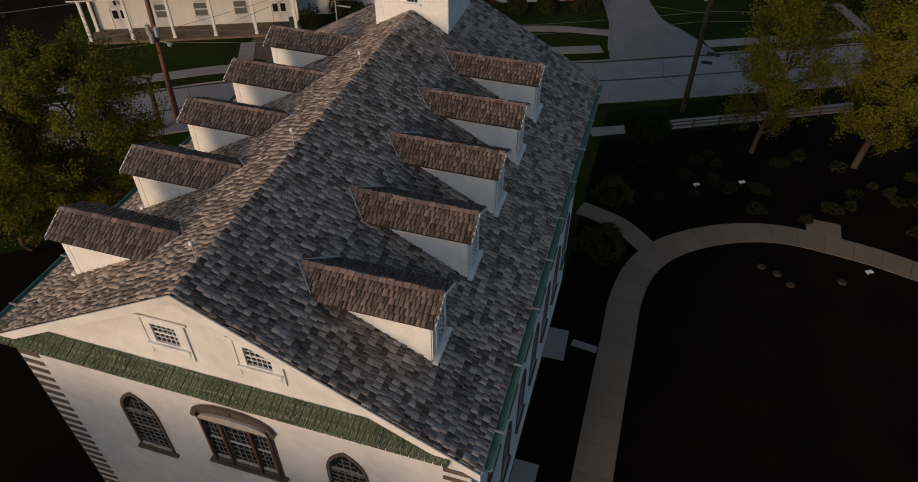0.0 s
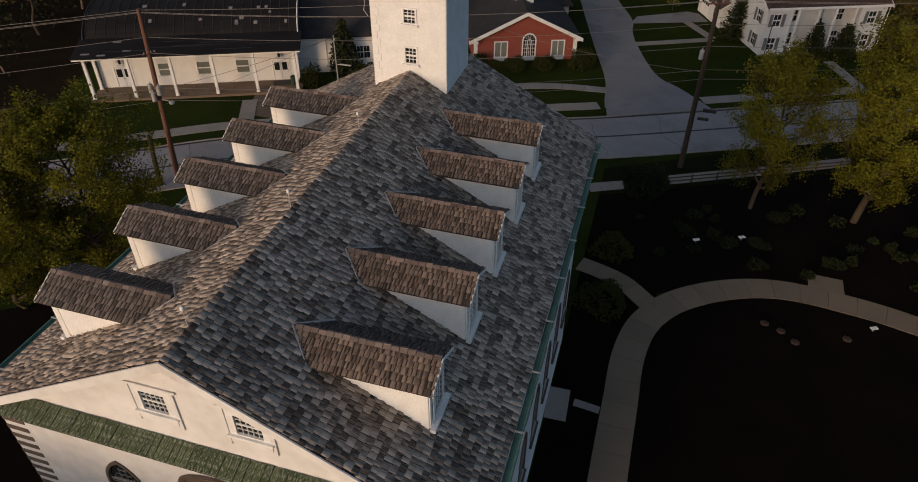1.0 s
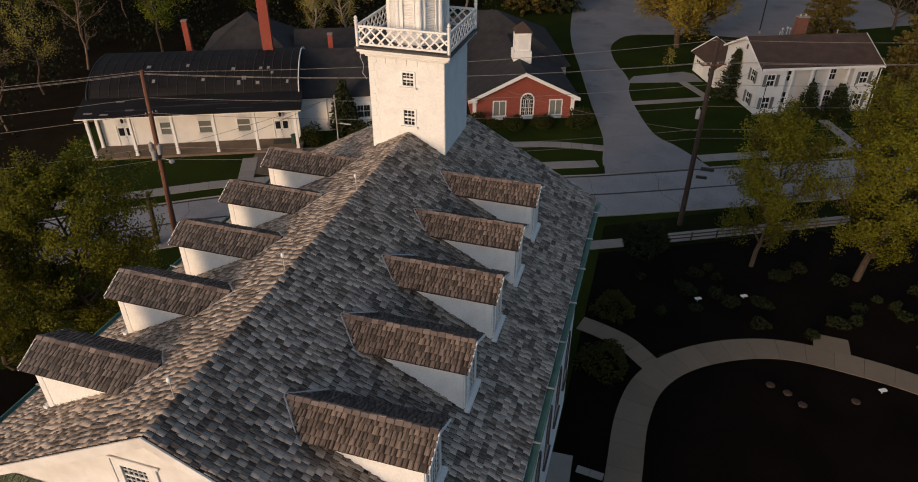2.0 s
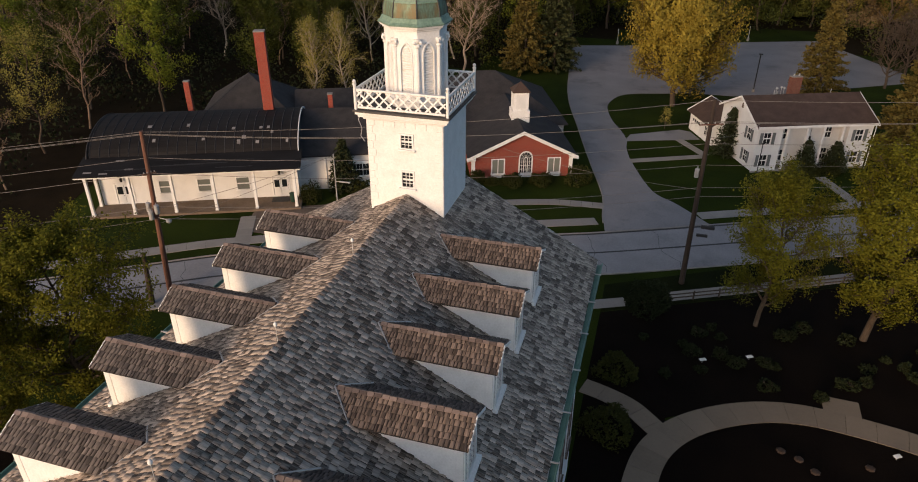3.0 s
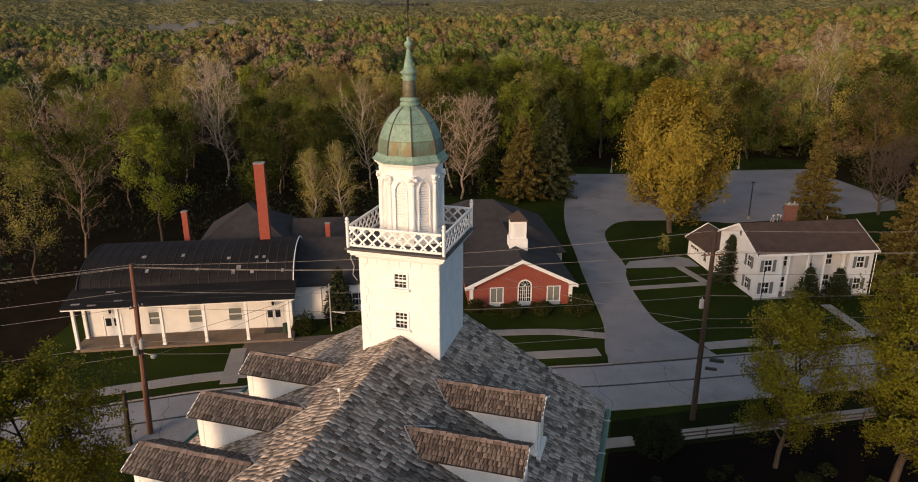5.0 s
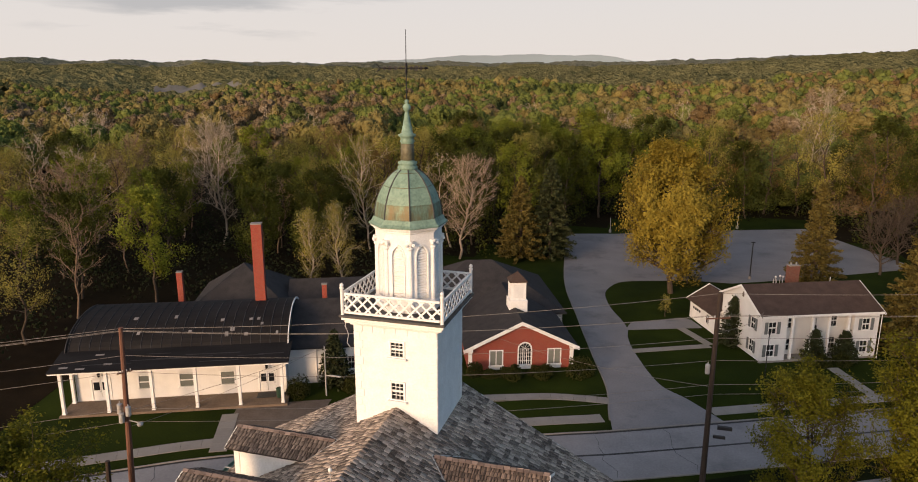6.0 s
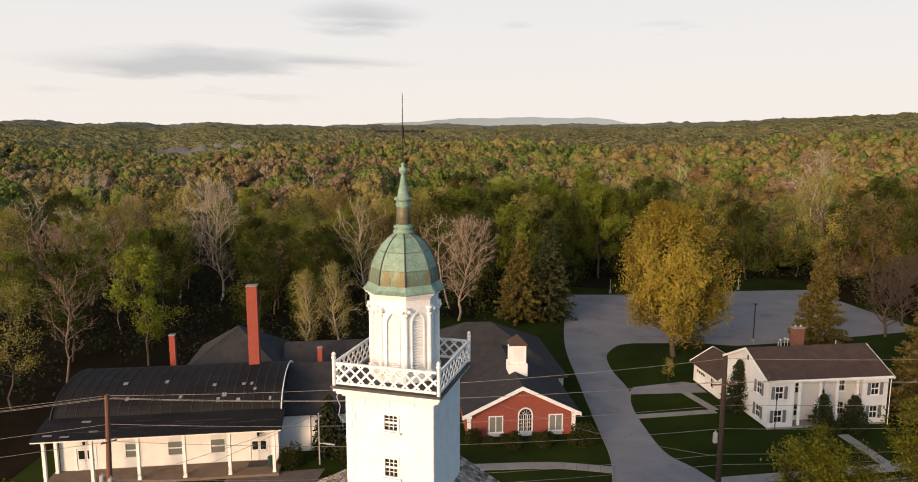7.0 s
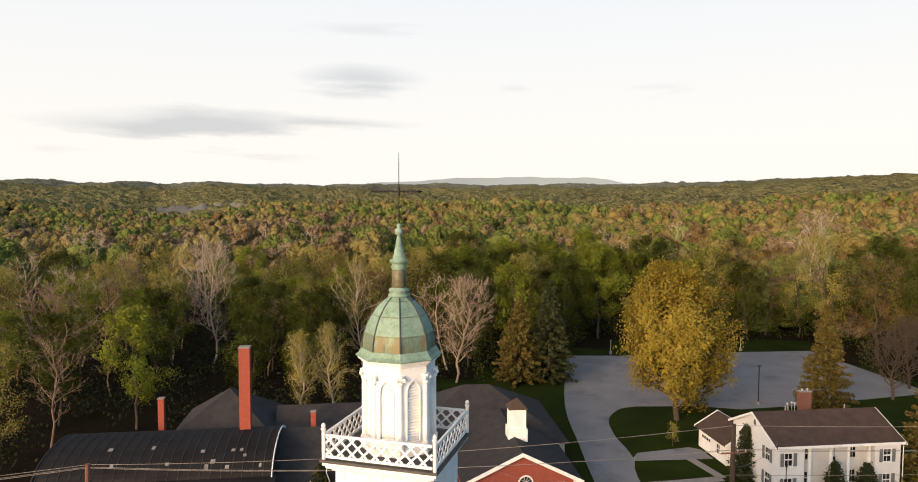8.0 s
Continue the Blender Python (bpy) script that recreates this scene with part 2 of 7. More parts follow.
M_BROWN = material("dark_brown_frame", (0.06, 0.045, 0.035), (0.12, 0.09, 0.07), 0.7)
M_RUSTWOOD = material("reddish_brown_wood", (0.055, 0.028, 0.018), (0.11, 0.058, 0.037), 0.75)
M_GREYWOOD = material("grey_weathered_bars", (0.14, 0.13, 0.12), (0.26, 0.25, 0.23), 0.8)
M_PALEWOOD = material("pale_greyed_wood", (0.30, 0.27, 0.24), (0.46, 0.42, 0.38), 0.8)
M_QUOIN = material("brown_quoin_paint", (0.075, 0.055, 0.043), (0.13, 0.098, 0.078), 0.85)
M_GLASS = glass_material("dark_window_glass", (0.015, 0.018, 0.02))
M_GLASS_PALE = glass_material("curtained_window_glass", (0.16, 0.17, 0.15))
M_COPPER = material("verdigris_copper", (0.07, 0.075, 0.045), (0.16, 0.25, 0.18), 0.6, 1.1, 0.2, metal=0.25, fine=7.0, streak=(2, 2, 0.7), stain=(0.14, 0.115, 0.06), stain_at=0.55)
M_COPPER_BROWN = material("browned_copper", (0.055, 0.052, 0.032), (0.13, 0.12, 0.072), 0.55, 2.0, 0.2, metal=0.2, fine=8.0)
M_COPPER_PALE = material("pale_verdigris", (0.09, 0.15, 0.11), (0.20, 0.30, 0.23), 0.6, 2.0, 0.2, fine=9.0)
M_LEAD = material("dark_lead_deck", (0.03, 0.03, 0.03), (0.07, 0.065, 0.06), 0.6)
M_IRON = material("black_iron", (0.012, 0.012, 0.012), (0.03, 0.03, 0.03), 0.5, metal=0.6)
M_MEMBRANE = material("black_roll_roofing", (0.00486, 0.00432, 0.00459), (0.01512, 0.01404, 0.01404), 0.75, 0.35, 0.3, fine=6.0, spec=0.15, streak=(0.75, 2.25, 2.25))
M_PATCH = material("grey_roof_patch", (0.16, 0.15, 0.15), (0.22, 0.21, 0.2), 0.8)
M_ASPHALT_SHINGLE = material("dark_asphalt_shingle", (0.013, 0.012, 0.013), (0.036, 0.033, 0.033), 0.85, 0.9, 0.5, fine=9.0)
M_BROWN_SHINGLE = material("brown_asphalt_shingle", (0.034, 0.021, 0.016), (0.072, 0.046, 0.035), 0.85, 0.9, 0.5, fine=9.0)
M_BRICK = brick_material("red_brick", (0.21, 0.030, 0.016), (0.29, 0.050, 0.026), (0.22, 0.10, 0.075))
M_CHIMNEY = brick_material("orange_red_brick", (0.22, 0.028, 0.013), (0.29, 0.044, 0.020), (0.2, 0.08, 0.06))
M_CHIMNEY_BROWN = brick_material("brown_red_brick", (0.10, 0.030, 0.018), (0.16, 0.052, 0.032), (0.13, 0.08, 0.06))
M_STONE = brick_material("pale_rubble_stone", (0.36, 0.34, 0.31), (0.52, 0.5, 0.46), (0.22, 0.2, 0.18), 0.35)
M_ROAD = material("grey_asphalt", (0.155, 0.155, 0.164), (0.24, 0.24, 0.246), 0.9, 0.25, 0.4, fine=5.0, stain=(0.135, 0.135, 0.1418), stain_at=0.6)
M_DRIVE = material("driveway_asphalt", (0.140, 0.139, 0.146), (0.206, 0.203, 0.207), 0.9, 0.2, 0.4, fine=5.0, stain=(0.122, 0.120, 0.125), stain_at=0.58)
M_TAR = material("black_tar_seam", (0.015, 0.015, 0.016), (0.03, 0.03, 0.03), 0.6)
M_PATH = material("weathered_path_concrete", (0.118, 0.094, 0.068), (0.19, 0.151, 0.110), 0.9, 0.5, 0.3, fine=6.0, per_object=0.25)
M_CONCRETE = material("pale_concrete", (0.15, 0.14, 0.128), (0.26, 0.245, 0.225), 0.9, 0.6, 0.3, fine=8.0, per_object=0.2)
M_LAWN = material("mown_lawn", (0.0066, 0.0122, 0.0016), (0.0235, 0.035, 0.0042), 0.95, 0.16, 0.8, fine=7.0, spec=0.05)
# bed soil taken near black, with the garden's shade in the colour
M_SOIL = material("shade_dark_garden_soil", (0.002, 0.0013, 0.001), (0.007, 0.0045, 0.003), 0.95, 0.3, 0.8, fine=6.0, spec=0.05)
# lawn grass again, darkened: the verge's shade is put into the colour
M_TURF = material("rough_shade_painted_turf", (0.003, 0.0048, 0.0012), (0.011, 0.0145, 0.003), 0.95, 0.3, 0.8, fine=7.0, spec=0.05)
M_TERRACE = material("brown_terrace_paving", (0.075, 0.058, 0.045), (0.14, 0.11, 0.088), 0.9, 0.6, 0.3, fine=5.0)
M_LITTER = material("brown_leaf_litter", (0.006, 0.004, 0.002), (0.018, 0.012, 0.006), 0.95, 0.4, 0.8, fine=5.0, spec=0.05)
# forest floor, with the shade under the trees put into its brown
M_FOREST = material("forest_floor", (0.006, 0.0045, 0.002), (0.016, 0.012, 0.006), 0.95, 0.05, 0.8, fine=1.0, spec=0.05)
M_POLE_DARK = material("dark_brown_pole_wood", (0.018, 0.012, 0.009), (0.055, 0.038, 0.029), 0.85, 2.0, 0.5, streak=(8, 8, 0.6), fine=12.0)
M_PORCH = material("worn_brown_porch_floor", (0.10, 0.072, 0.050), (0.17, 0.125, 0.09), 0.9, 0.7, 0.3, fine=6.0)
M_BINGREEN = material("dark_green_plastic", (0.010, 0.030, 0.020), (0.02, 0.05, 0.034), 0.5)
M_POLE = material("weathered_pole_wood", (0.075, 0.034, 0.022), (0.17, 0.08, 0.052), 0.85, 2.0, 0.5, streak=(8, 8, 0.6), fine=12.0)
M_GREYMETAL = material("grey_galvanised_metal", (0.3, 0.3, 0.3), (0.45, 0.45, 0.44), 0.5, metal=0.4)
M_WIRE = material("wire_cable", (0.12, 0.11, 0.10), (0.26, 0.23, 0.20), 0.6)
M_BARK = material("grey_brown_bark", (0.03, 0.022, 0.015), (0.08, 0.060, 0.043), 0.95, 2.0, 0.6, streak=(4, 4, 0.7))
M_BARK_PALE = material("pale_sycamore_bark", (0.222, 0.180, 0.134), (0.41, 0.344, 0.268), 0.9, 1.2, 0.4, streak=(1.48, 1.48, 0.444))
M_TWIG_PINK = material("pinkish_grey_twigs", (0.2106, 0.156, 0.117), (0.3588, 0.2808, 0.2106), 0.95, 1.0, 0.0)
M_TWIG = material("fine_brown_twigs", (0.11, 0.075, 0.050), (0.24, 0.17, 0.115), 0.95, 1.0, 0.0)


def leaves(name, low, high, tr=0.32):
    return material(name, low, high, 0.75, 0.35, 0.0, island=0.35, fine=3.0, translucent=tr, spec=0.1)


M_LEAF_SPRING = leaves("spring_green_leaves", (0.07225, 0.0918, 0.00935), (0.2125, 0.2338, 0.0272))
M_LEAF_GREEN = leaves("fresh_green_leaves", (0.0527, 0.0731, 0.00935), (0.1615, 0.1913, 0.0238))
M_LEAF_DARK = leaves("dark_green_leaves", (0.02312, 0.03128, 0.00544), (0.0782, 0.08976, 0.01428))
M_LEAF_GOLD = leaves("golden_spring_leaves", (0.126, 0.101, 0.015), (0.33, 0.254, 0.040))
M_LEAF_NEAR = leaves("olive_spring_leaves", (0.032, 0.037, 0.0034), (0.162, 0.160, 0.0145))
M_LEAF_OLIVE = leaves("olive_budding_leaves", (0.1425, 0.133, 0.0285), (0.3135, 0.2755, 0.0665))
M_LEAF_RUST = leaves("rusty_buds", (0.09, 0.06, 0.020), (0.17, 0.115, 0.037))
# spruce needles, with the orange evening light put into their bronze tone
M_NEEDLE = leaves("bronze_lit_needles", (0.045, 0.042, 0.012), (0.15, 0.115, 0.03), 0.15)
M_NEEDLE_DARK = leaves("dark_conifer_needles", (0.015, 0.024, 0.010), (0.05, 0.055, 0.022), 0.1)
M_TWIG_FAR = leaves("pinkish_bare_crowns", (0.10, 0.078, 0.05), (0.21, 0.17, 0.11), 0.1)
M_CANOPY = material("far_canopy", (0.050, 0.054, 0.024), (0.200, 0.178, 0.080), 0.95, 0.02, 1.0, fine=0.11, spec=0.0, relief=9.0)
# farthest canopy, with distance haze put into its paler, greyer green
M_CANOPY_HAZE = material("hazy_hill_woods", (0.068, 0.0748, 0.0527), (0.17, 0.1658, 0.119), 0.95, 0.004, 1.0, fine=0.05, spec=0.0, relief=14.0)
M_FIELD = material("pale_far_field", (0.105, 0.100, 0.088), (0.13, 0.124, 0.11), 0.9, 0.02, 0.0, fine=0.1)


def crown_material(name, low, high):
    return material(name, low, high, 0.9, 0.12, 1.0, island=0.17, fine=0.7, spec=0.05, relief=1.6)


M_CROWN = [crown_material("green_crowns", (0.0432, 0.06, 0.0132), (0.1416, 0.1632, 0.0432)), crown_material("deep_green_crowns", (0.03, 0.042, 0.012), (0.0984, 0.1104, 0.0336)), crown_material("spring_green_crowns", (0.05616, 0.07392, 0.01512), (0.1685, 0.1859, 0.04752)), crown_material("olive_crowns", (0.07378, 0.0648, 0.0216), (0.2099, 0.1716, 0.0624)), crown_material("rusty_crowns", (0.06113, 0.04224, 0.01901), (0.1581, 0.1088, 0.04858)), crown_material("pinkish_bare_crown", (0.08901, 0.06566, 0.03842), (0.2114, 0.1598, 0.09603)), crown_material("golden_crowns", (0.07717, 0.06296, 0.01946), (0.2011, 0.1579, 0.0519))]
# near-black leaves, which also paint the shade low in the woods
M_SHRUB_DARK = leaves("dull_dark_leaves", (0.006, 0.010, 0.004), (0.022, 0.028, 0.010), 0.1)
M_SOIL_STONE = material("dull_brown_stone", (0.02, 0.013, 0.009), (0.05, 0.032, 0.022), 0.9)
M_SHRUB = leaves("shrub_leaves", (0.015, 0.0189, 0.004), (0.052, 0.0558, 0.012), 0.2)


# ---------------------------------------------------------------- mesh helpers
def from_bm(name, bm, mat, smooth=False):
    me = bpy.data.meshes.new(name)
    bmesh.ops.recalc_face_normals(bm, faces=bm.faces[:])
    bm.to_mesh(me)
    bm.free()
    me.materials.append(mat)
    if smooth:
        me.polygons.foreach_set("use_smooth", [True] * len(me.polygons))
    return me


def part(name, bm, mat, parent=None, label="", m=None, smooth=False):
    """One mesh object under a thing or a part."""
    ob = new(name, from_bm(name, bm, mat, smooth))
    if parent is not None:
        ob.parent = parent
    if m is not None:
        ob.matrix_basis = m
    if label:
        tagged(ob, label)
    return ob


def shared(name, me, parent, m):
    ob = new(name, me)
    ob.parent = parent
    ob.matrix_basis = m
    return ob


def thing(name, m, label, category, group="", kind=""):
    ob = new(name)
    ob.matrix_basis = m
    return tagged(ob, label, category, group, kind)


def add_box(bm, lo, hi, bevel=0.0, m=None):
    r = bmesh.ops.create_cube(bm, size=1.0)
    c = [(a + b) / 2 for a, b in zip(lo, hi)]
    s = [abs(b - a) for a, b in zip(lo, hi)]
    mat = Matrix.Translation(c) @ Matrix.Diagonal((*s, 1))
    if m is not None:
        mat = m @ mat
    bmesh.ops.transform(bm, matrix=mat, verts=r["verts"])
    if bevel:
        edges = list({e for v in r["verts"] for e in v.link_edges})
        bmesh.ops.bevel(bm, geom=edges, offset=bevel, segments=1, affect="EDGES")
    return bm


def box(lo, hi, bevel=0.0, m=None):
    return add_box(bmesh.new(), lo, hi, bevel, m)


def add_tube(bm, a, b, r0, r1=None, n=8):
    a, b = Vector(a), Vector(b)
    r1 = r0 if r1 is None else r1
    q = (b - a).to_track_quat("Z", "Y").to_matrix()
    rings = []
    for p, r in ((a, r0), (b, r1)):
        rings.append([bm.verts.new(p + q @ Vector((r * math.cos(2 * math.pi * i / n), r * math.sin(2 * math.pi * i / n), 0))) for i in range(n)])
    for i in range(n):
        bm.faces.new((rings[0][i], rings[0][(i + 1) % n], rings[1][(i + 1) % n], rings[1][i]))
    for ring in (rings[0][::-1], rings[1]):
        bm.faces.new(ring)
    return bm


def tube(a, b, r0, r1=None, n=8):
    return add_tube(bmesh.new(), a, b, r0, r1, n)


def lathe(profile, n=24, turn=0.0, bm=None):
    """profile: (radius, height) from the foot up, closed at both ends."""
    bm = bm or bmesh.new()
    rings = []
    for r, z in profile:
        rings.append([bm.verts.new((r * math.cos(turn + 2 * math.pi * i / n), r * math.sin(turn + 2 * math.pi * i / n), z)) for i in range(n)])
    for a, b in zip(rings, rings[1:]):
        for i in range(n):
            bm.faces.new((a[i], a[(i + 1) % n], b[(i + 1) % n], b[i]))
    bm.faces.new(rings[0][::-1])
    bm.faces.new(rings[-1])
    return bm


def prism(outline, depth, holes=(), m=None, bm=None):
    """A plate: outline and holes in (x, z), with its front at y = 0 and its back at y = depth."""
    bm = bm or bmesh.new()
    made = []
    for y in (0.0, depth):
        loops, edges = [], []
        for loop in (outline, *holes):
            vs = [bm.verts.new((x, y, z)) for x, z in loop]
            loops.append(vs)
            edges += [bm.edges.new((vs[i], vs[(i + 1) % len(vs)])) for i in range(len(vs))]
        if len(loops) == 1:
            bm.faces.new(loops[0])
        else:
            bmesh.ops.triangle_fill(bm, edges=edges, use_beauty=True, use_dissolve=False)
        made.append(loops)
    for a, b in zip(*made):
        for i in range(len(a)):
            j = (i + 1) % len(a)
            bm.faces.new((a[i], a[j], b[j], b[i]))
    if m is not None:
        bmesh.ops.transform(bm, matrix=m, verts=bm.verts[:])
    return bm


def pointed(cx, z0, w, h, n=6):
    """Outline of a lancet: half width w, foot z0, apex z0 + h."""
    rise = 1.732 * w
    zs = z0 + h - rise
    right = [(cx - w + 2 * w * math.cos(a), zs + 2 * w * math.sin(a)) for a in [math.pi / 3 * i / n for i in range(n)]]
    left = [(2 * cx - x, z) for x, z in right[::-1]]
    return [(cx - w, z0), (cx + w, z0), *right, (cx, z0 + h), *left]


def rect(x0, z0, x1, z1):
    return [(x0, z0), (x1, z0), (x1, z1), (x0, z1)]


def arch(cx, z0, w, h, rise, n=8):
    zs = z0 + h - rise
    top = [(cx + w * math.cos(math.pi * i / n), zs + rise * math.sin(math.pi * i / n)) for i in range(n + 1)]
    return [(cx - w, z0), (cx + w, z0), *top]


def mesh_np(name, verts, faces, mats, index=None):
    """A mesh from numpy arrays of verts (n, 3) and quads (m, 4) or triangles (m, 3)."""
    me = bpy.data.meshes.new(name)
    k = faces.shape[1]
    me.vertices.add(len(verts))
    me.vertices.foreach_set("co", np.asarray(verts, dtype=np.float32).ravel())
    me.loops.add(len(faces) * k)
    me.loops.foreach_set("vertex_index", np.asarray(faces, dtype=np.int32).ravel())
    me.polygons.add(len(faces))
    me.polygons.foreach_set("loop_start", np.arange(0, len(faces) * k, k, dtype=np.int32))
    for m in mats:
        me.materials.append(m)
    if index is not None:
        me.polygons.foreach_set("material_index", np.asarray(index, dtype=np.int32))
    me.update(calc_edges=True)
    return me


BOX_FACES = np.array([(4, 5, 6, 7), (0, 1, 5, 4), (1, 2, 6, 5), (3, 0, 4, 7)])


def shingle_rows(length, run, rng, row=0.25, w0=0.17, w1=0.40, skip=None, thick=0.026):
    """Courses of shingles on a plane: x along the eave 0..length, y up the slope 0..run, z out. Returns (n, 8, 3)."""
    out = []
    y = 0.0
    while y < run - 0.02:
        x = -rng.uniform(0, w1)
        top = min(y + row * 1.25, run)
        while x < length:
            w = rng.uniform(w0, w1)
            a, b = max(x, 0) + 0.014, min(x + w, length) - 0.014
            if b - a > 0.04 and not (skip and skip((a + b) / 2, y + row / 2)):
                j = rng.uniform(-0.018, 0.018)
                t0 = thick * rng.uniform(0.8, 1.5)
                out.append([(a, y + j, 0.004), (b, y + j, 0.004), (b, top, -0.012), (a, top, -0.012), (a, y + j, t0 + 0.012), (b, y + j + rng.uniform(-0.008, 0.008), t0 + 0.012), (b, top, 0.006), (a, top, 0.006)])
            x += w
        y += row
    return np.array(out)


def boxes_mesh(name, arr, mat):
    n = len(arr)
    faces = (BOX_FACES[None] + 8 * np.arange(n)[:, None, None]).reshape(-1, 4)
    # butt and side faces get the near black that paints the gap shadows
    return mesh_np(name, arr.reshape(-1, 3), faces, [mat, M_ENDGRAIN_SHADE], np.tile([0, 1, 1, 1], n))


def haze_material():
    """The farthest ridge: miles of evening haze put into its bluish colour and glow."""
    m = bpy.data.materials.new("ridge_painted_haze")
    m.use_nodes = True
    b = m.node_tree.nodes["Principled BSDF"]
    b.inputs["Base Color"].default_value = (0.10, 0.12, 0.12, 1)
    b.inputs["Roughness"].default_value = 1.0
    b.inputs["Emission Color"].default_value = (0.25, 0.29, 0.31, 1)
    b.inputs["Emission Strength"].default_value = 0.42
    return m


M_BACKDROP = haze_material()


# ---------------------------------------------------------------- the temple
RIDGE_Z, SLOPE = 21.2, 0.5436
EAVE_X, EAVE_Z = 9.42, 21.2 - 0.5436 * 9.42
ROOF_Y0, ROOF_Y1 = -20.5, 5.2
WALL_X, WALL_Y0, WALL_Y1 = 9.0, -20.0, 4.7
DORMERS = (-17.07, -12.97, -9.09, -5.28, -1.47)
temple = thing("temple", pose(0, -7.65, 0), "cream stucco temple with grey wooden shingle roof and white tower", "church")
T0 = pose(0, 7.65, 0)  # the temple's parts are set out from the ridge's end by the tower


def lancet_window(cx, z0, w, h, m, group_parent):
    """A pointed sash window: dark frame, glass and glazing bars."""
    bm = prism(pointed(cx, z0, w, h), 0.16, [pointed(cx, z0 + 0.12, w - 0.13, h - 0.30)])
    fr = part("lancet_window", bm, M_BROWN, group_parent, "dark brown pointed wooden window frame", m @ pose(0, -0.05, 0))
    add = bmesh.new()
    n = 5
    for i in range(1, n):
        x = cx - w + 0.13 + (2 * w - 0.26) * i / n
        top = z0 + h - 0.30 - 1.9 * abs(x - cx)
        add_box(add, (x - 0.011, 0.06, z0 + 0.1), (x + 0.011, 0.10, top))
    rows = int(h / 0.3)
    for i in range(1, rows):
        z = z0 + 0.12 + (h - 0.5) * i / rows
        ww = w - 0.14 if z < z0 + h - 1.8 * w else max(0.05, (z0 + h - 0.3 - z) / 1.9)
        add_box(add, (cx - ww, 0.065, z - 0.010), (cx + ww, 0.095, z + 0.010))
    part("muntin_grid", add, M_GREYWOOD, fr, "thin grey glazing bars")
    part("pane", prism(pointed(cx, z0 + 0.05, w - 0.09, h - 0.2), 0.02, m=pose(0, 0.11, 0)), M_GLASS, fr, "dark glass")
    part("inner_sill", box((cx - w + 0.13, 0.0, z0 + 0.12), (cx + w - 0.13, 0.08, z0 + 0.25), 0.01), M_PALEWOOD, fr, "pale sill inside the frame")
    for z in (z0 + 0.40 * h, z0 + 0.66 * h):
        part("rail", box((cx - w + 0.16, 0.045, z - 0.035), (cx + w - 0.16, 0.10, z + 0.035), 0.008), M_GREYWOOD, fr)
    part("sill", box((cx - w - 0.12, -0.10, z0 - 0.16), (cx + w + 0.12, 0.12, z0), 0.015), M_BROWN, fr)
    return fr


def sash_window(name, cx, z0, w, h, m, parent, cols=4, rows=4, casing=0.22, mat=None, glass=None, bars=0.02):
    """A rectangular sash window with casing, sill, bars and glass; w is the half width of the glass."""
    mat = mat or M_WHITE
    fr = part(name, prism(rect(cx - w - casing, z0 - 0.05, cx + w + casing, z0 + h + casing), 0.12, [rect(cx - w, z0, cx + w, z0 + h)]), mat, parent, m=m @ pose(0, -0.045, 0))
    add = bmesh.new()
    for i in range(1, cols):
        x = cx - w + 2 * w * i / cols
        add_box(add, (x - bars / 2, 0.05, z0), (x + bars / 2, 0.085, z0 + h))
    for i in range(1, rows):
        z = z0 + h * i / rows
        t = bars * (1.8 if 2 * i == rows else 0.5)
        add_box(add, (cx - w, 0.052, z - t), (cx + w, 0.083, z + t))
    part("muntin_grid", add, mat, fr)
    part("pane", box((cx - w - 0.02, 0.088, z0 - 0.02), (cx + w + 0.02, 0.105, z0 + h + 0.02)), glass or M_GLASS, fr)
    part("sill", box((cx - w - casing - 0.08, -0.10, z0 - 0.15), (cx + w + casing + 0.08, 0.06, z0 - 0.05), 0.012), mat, fr)
    return fr


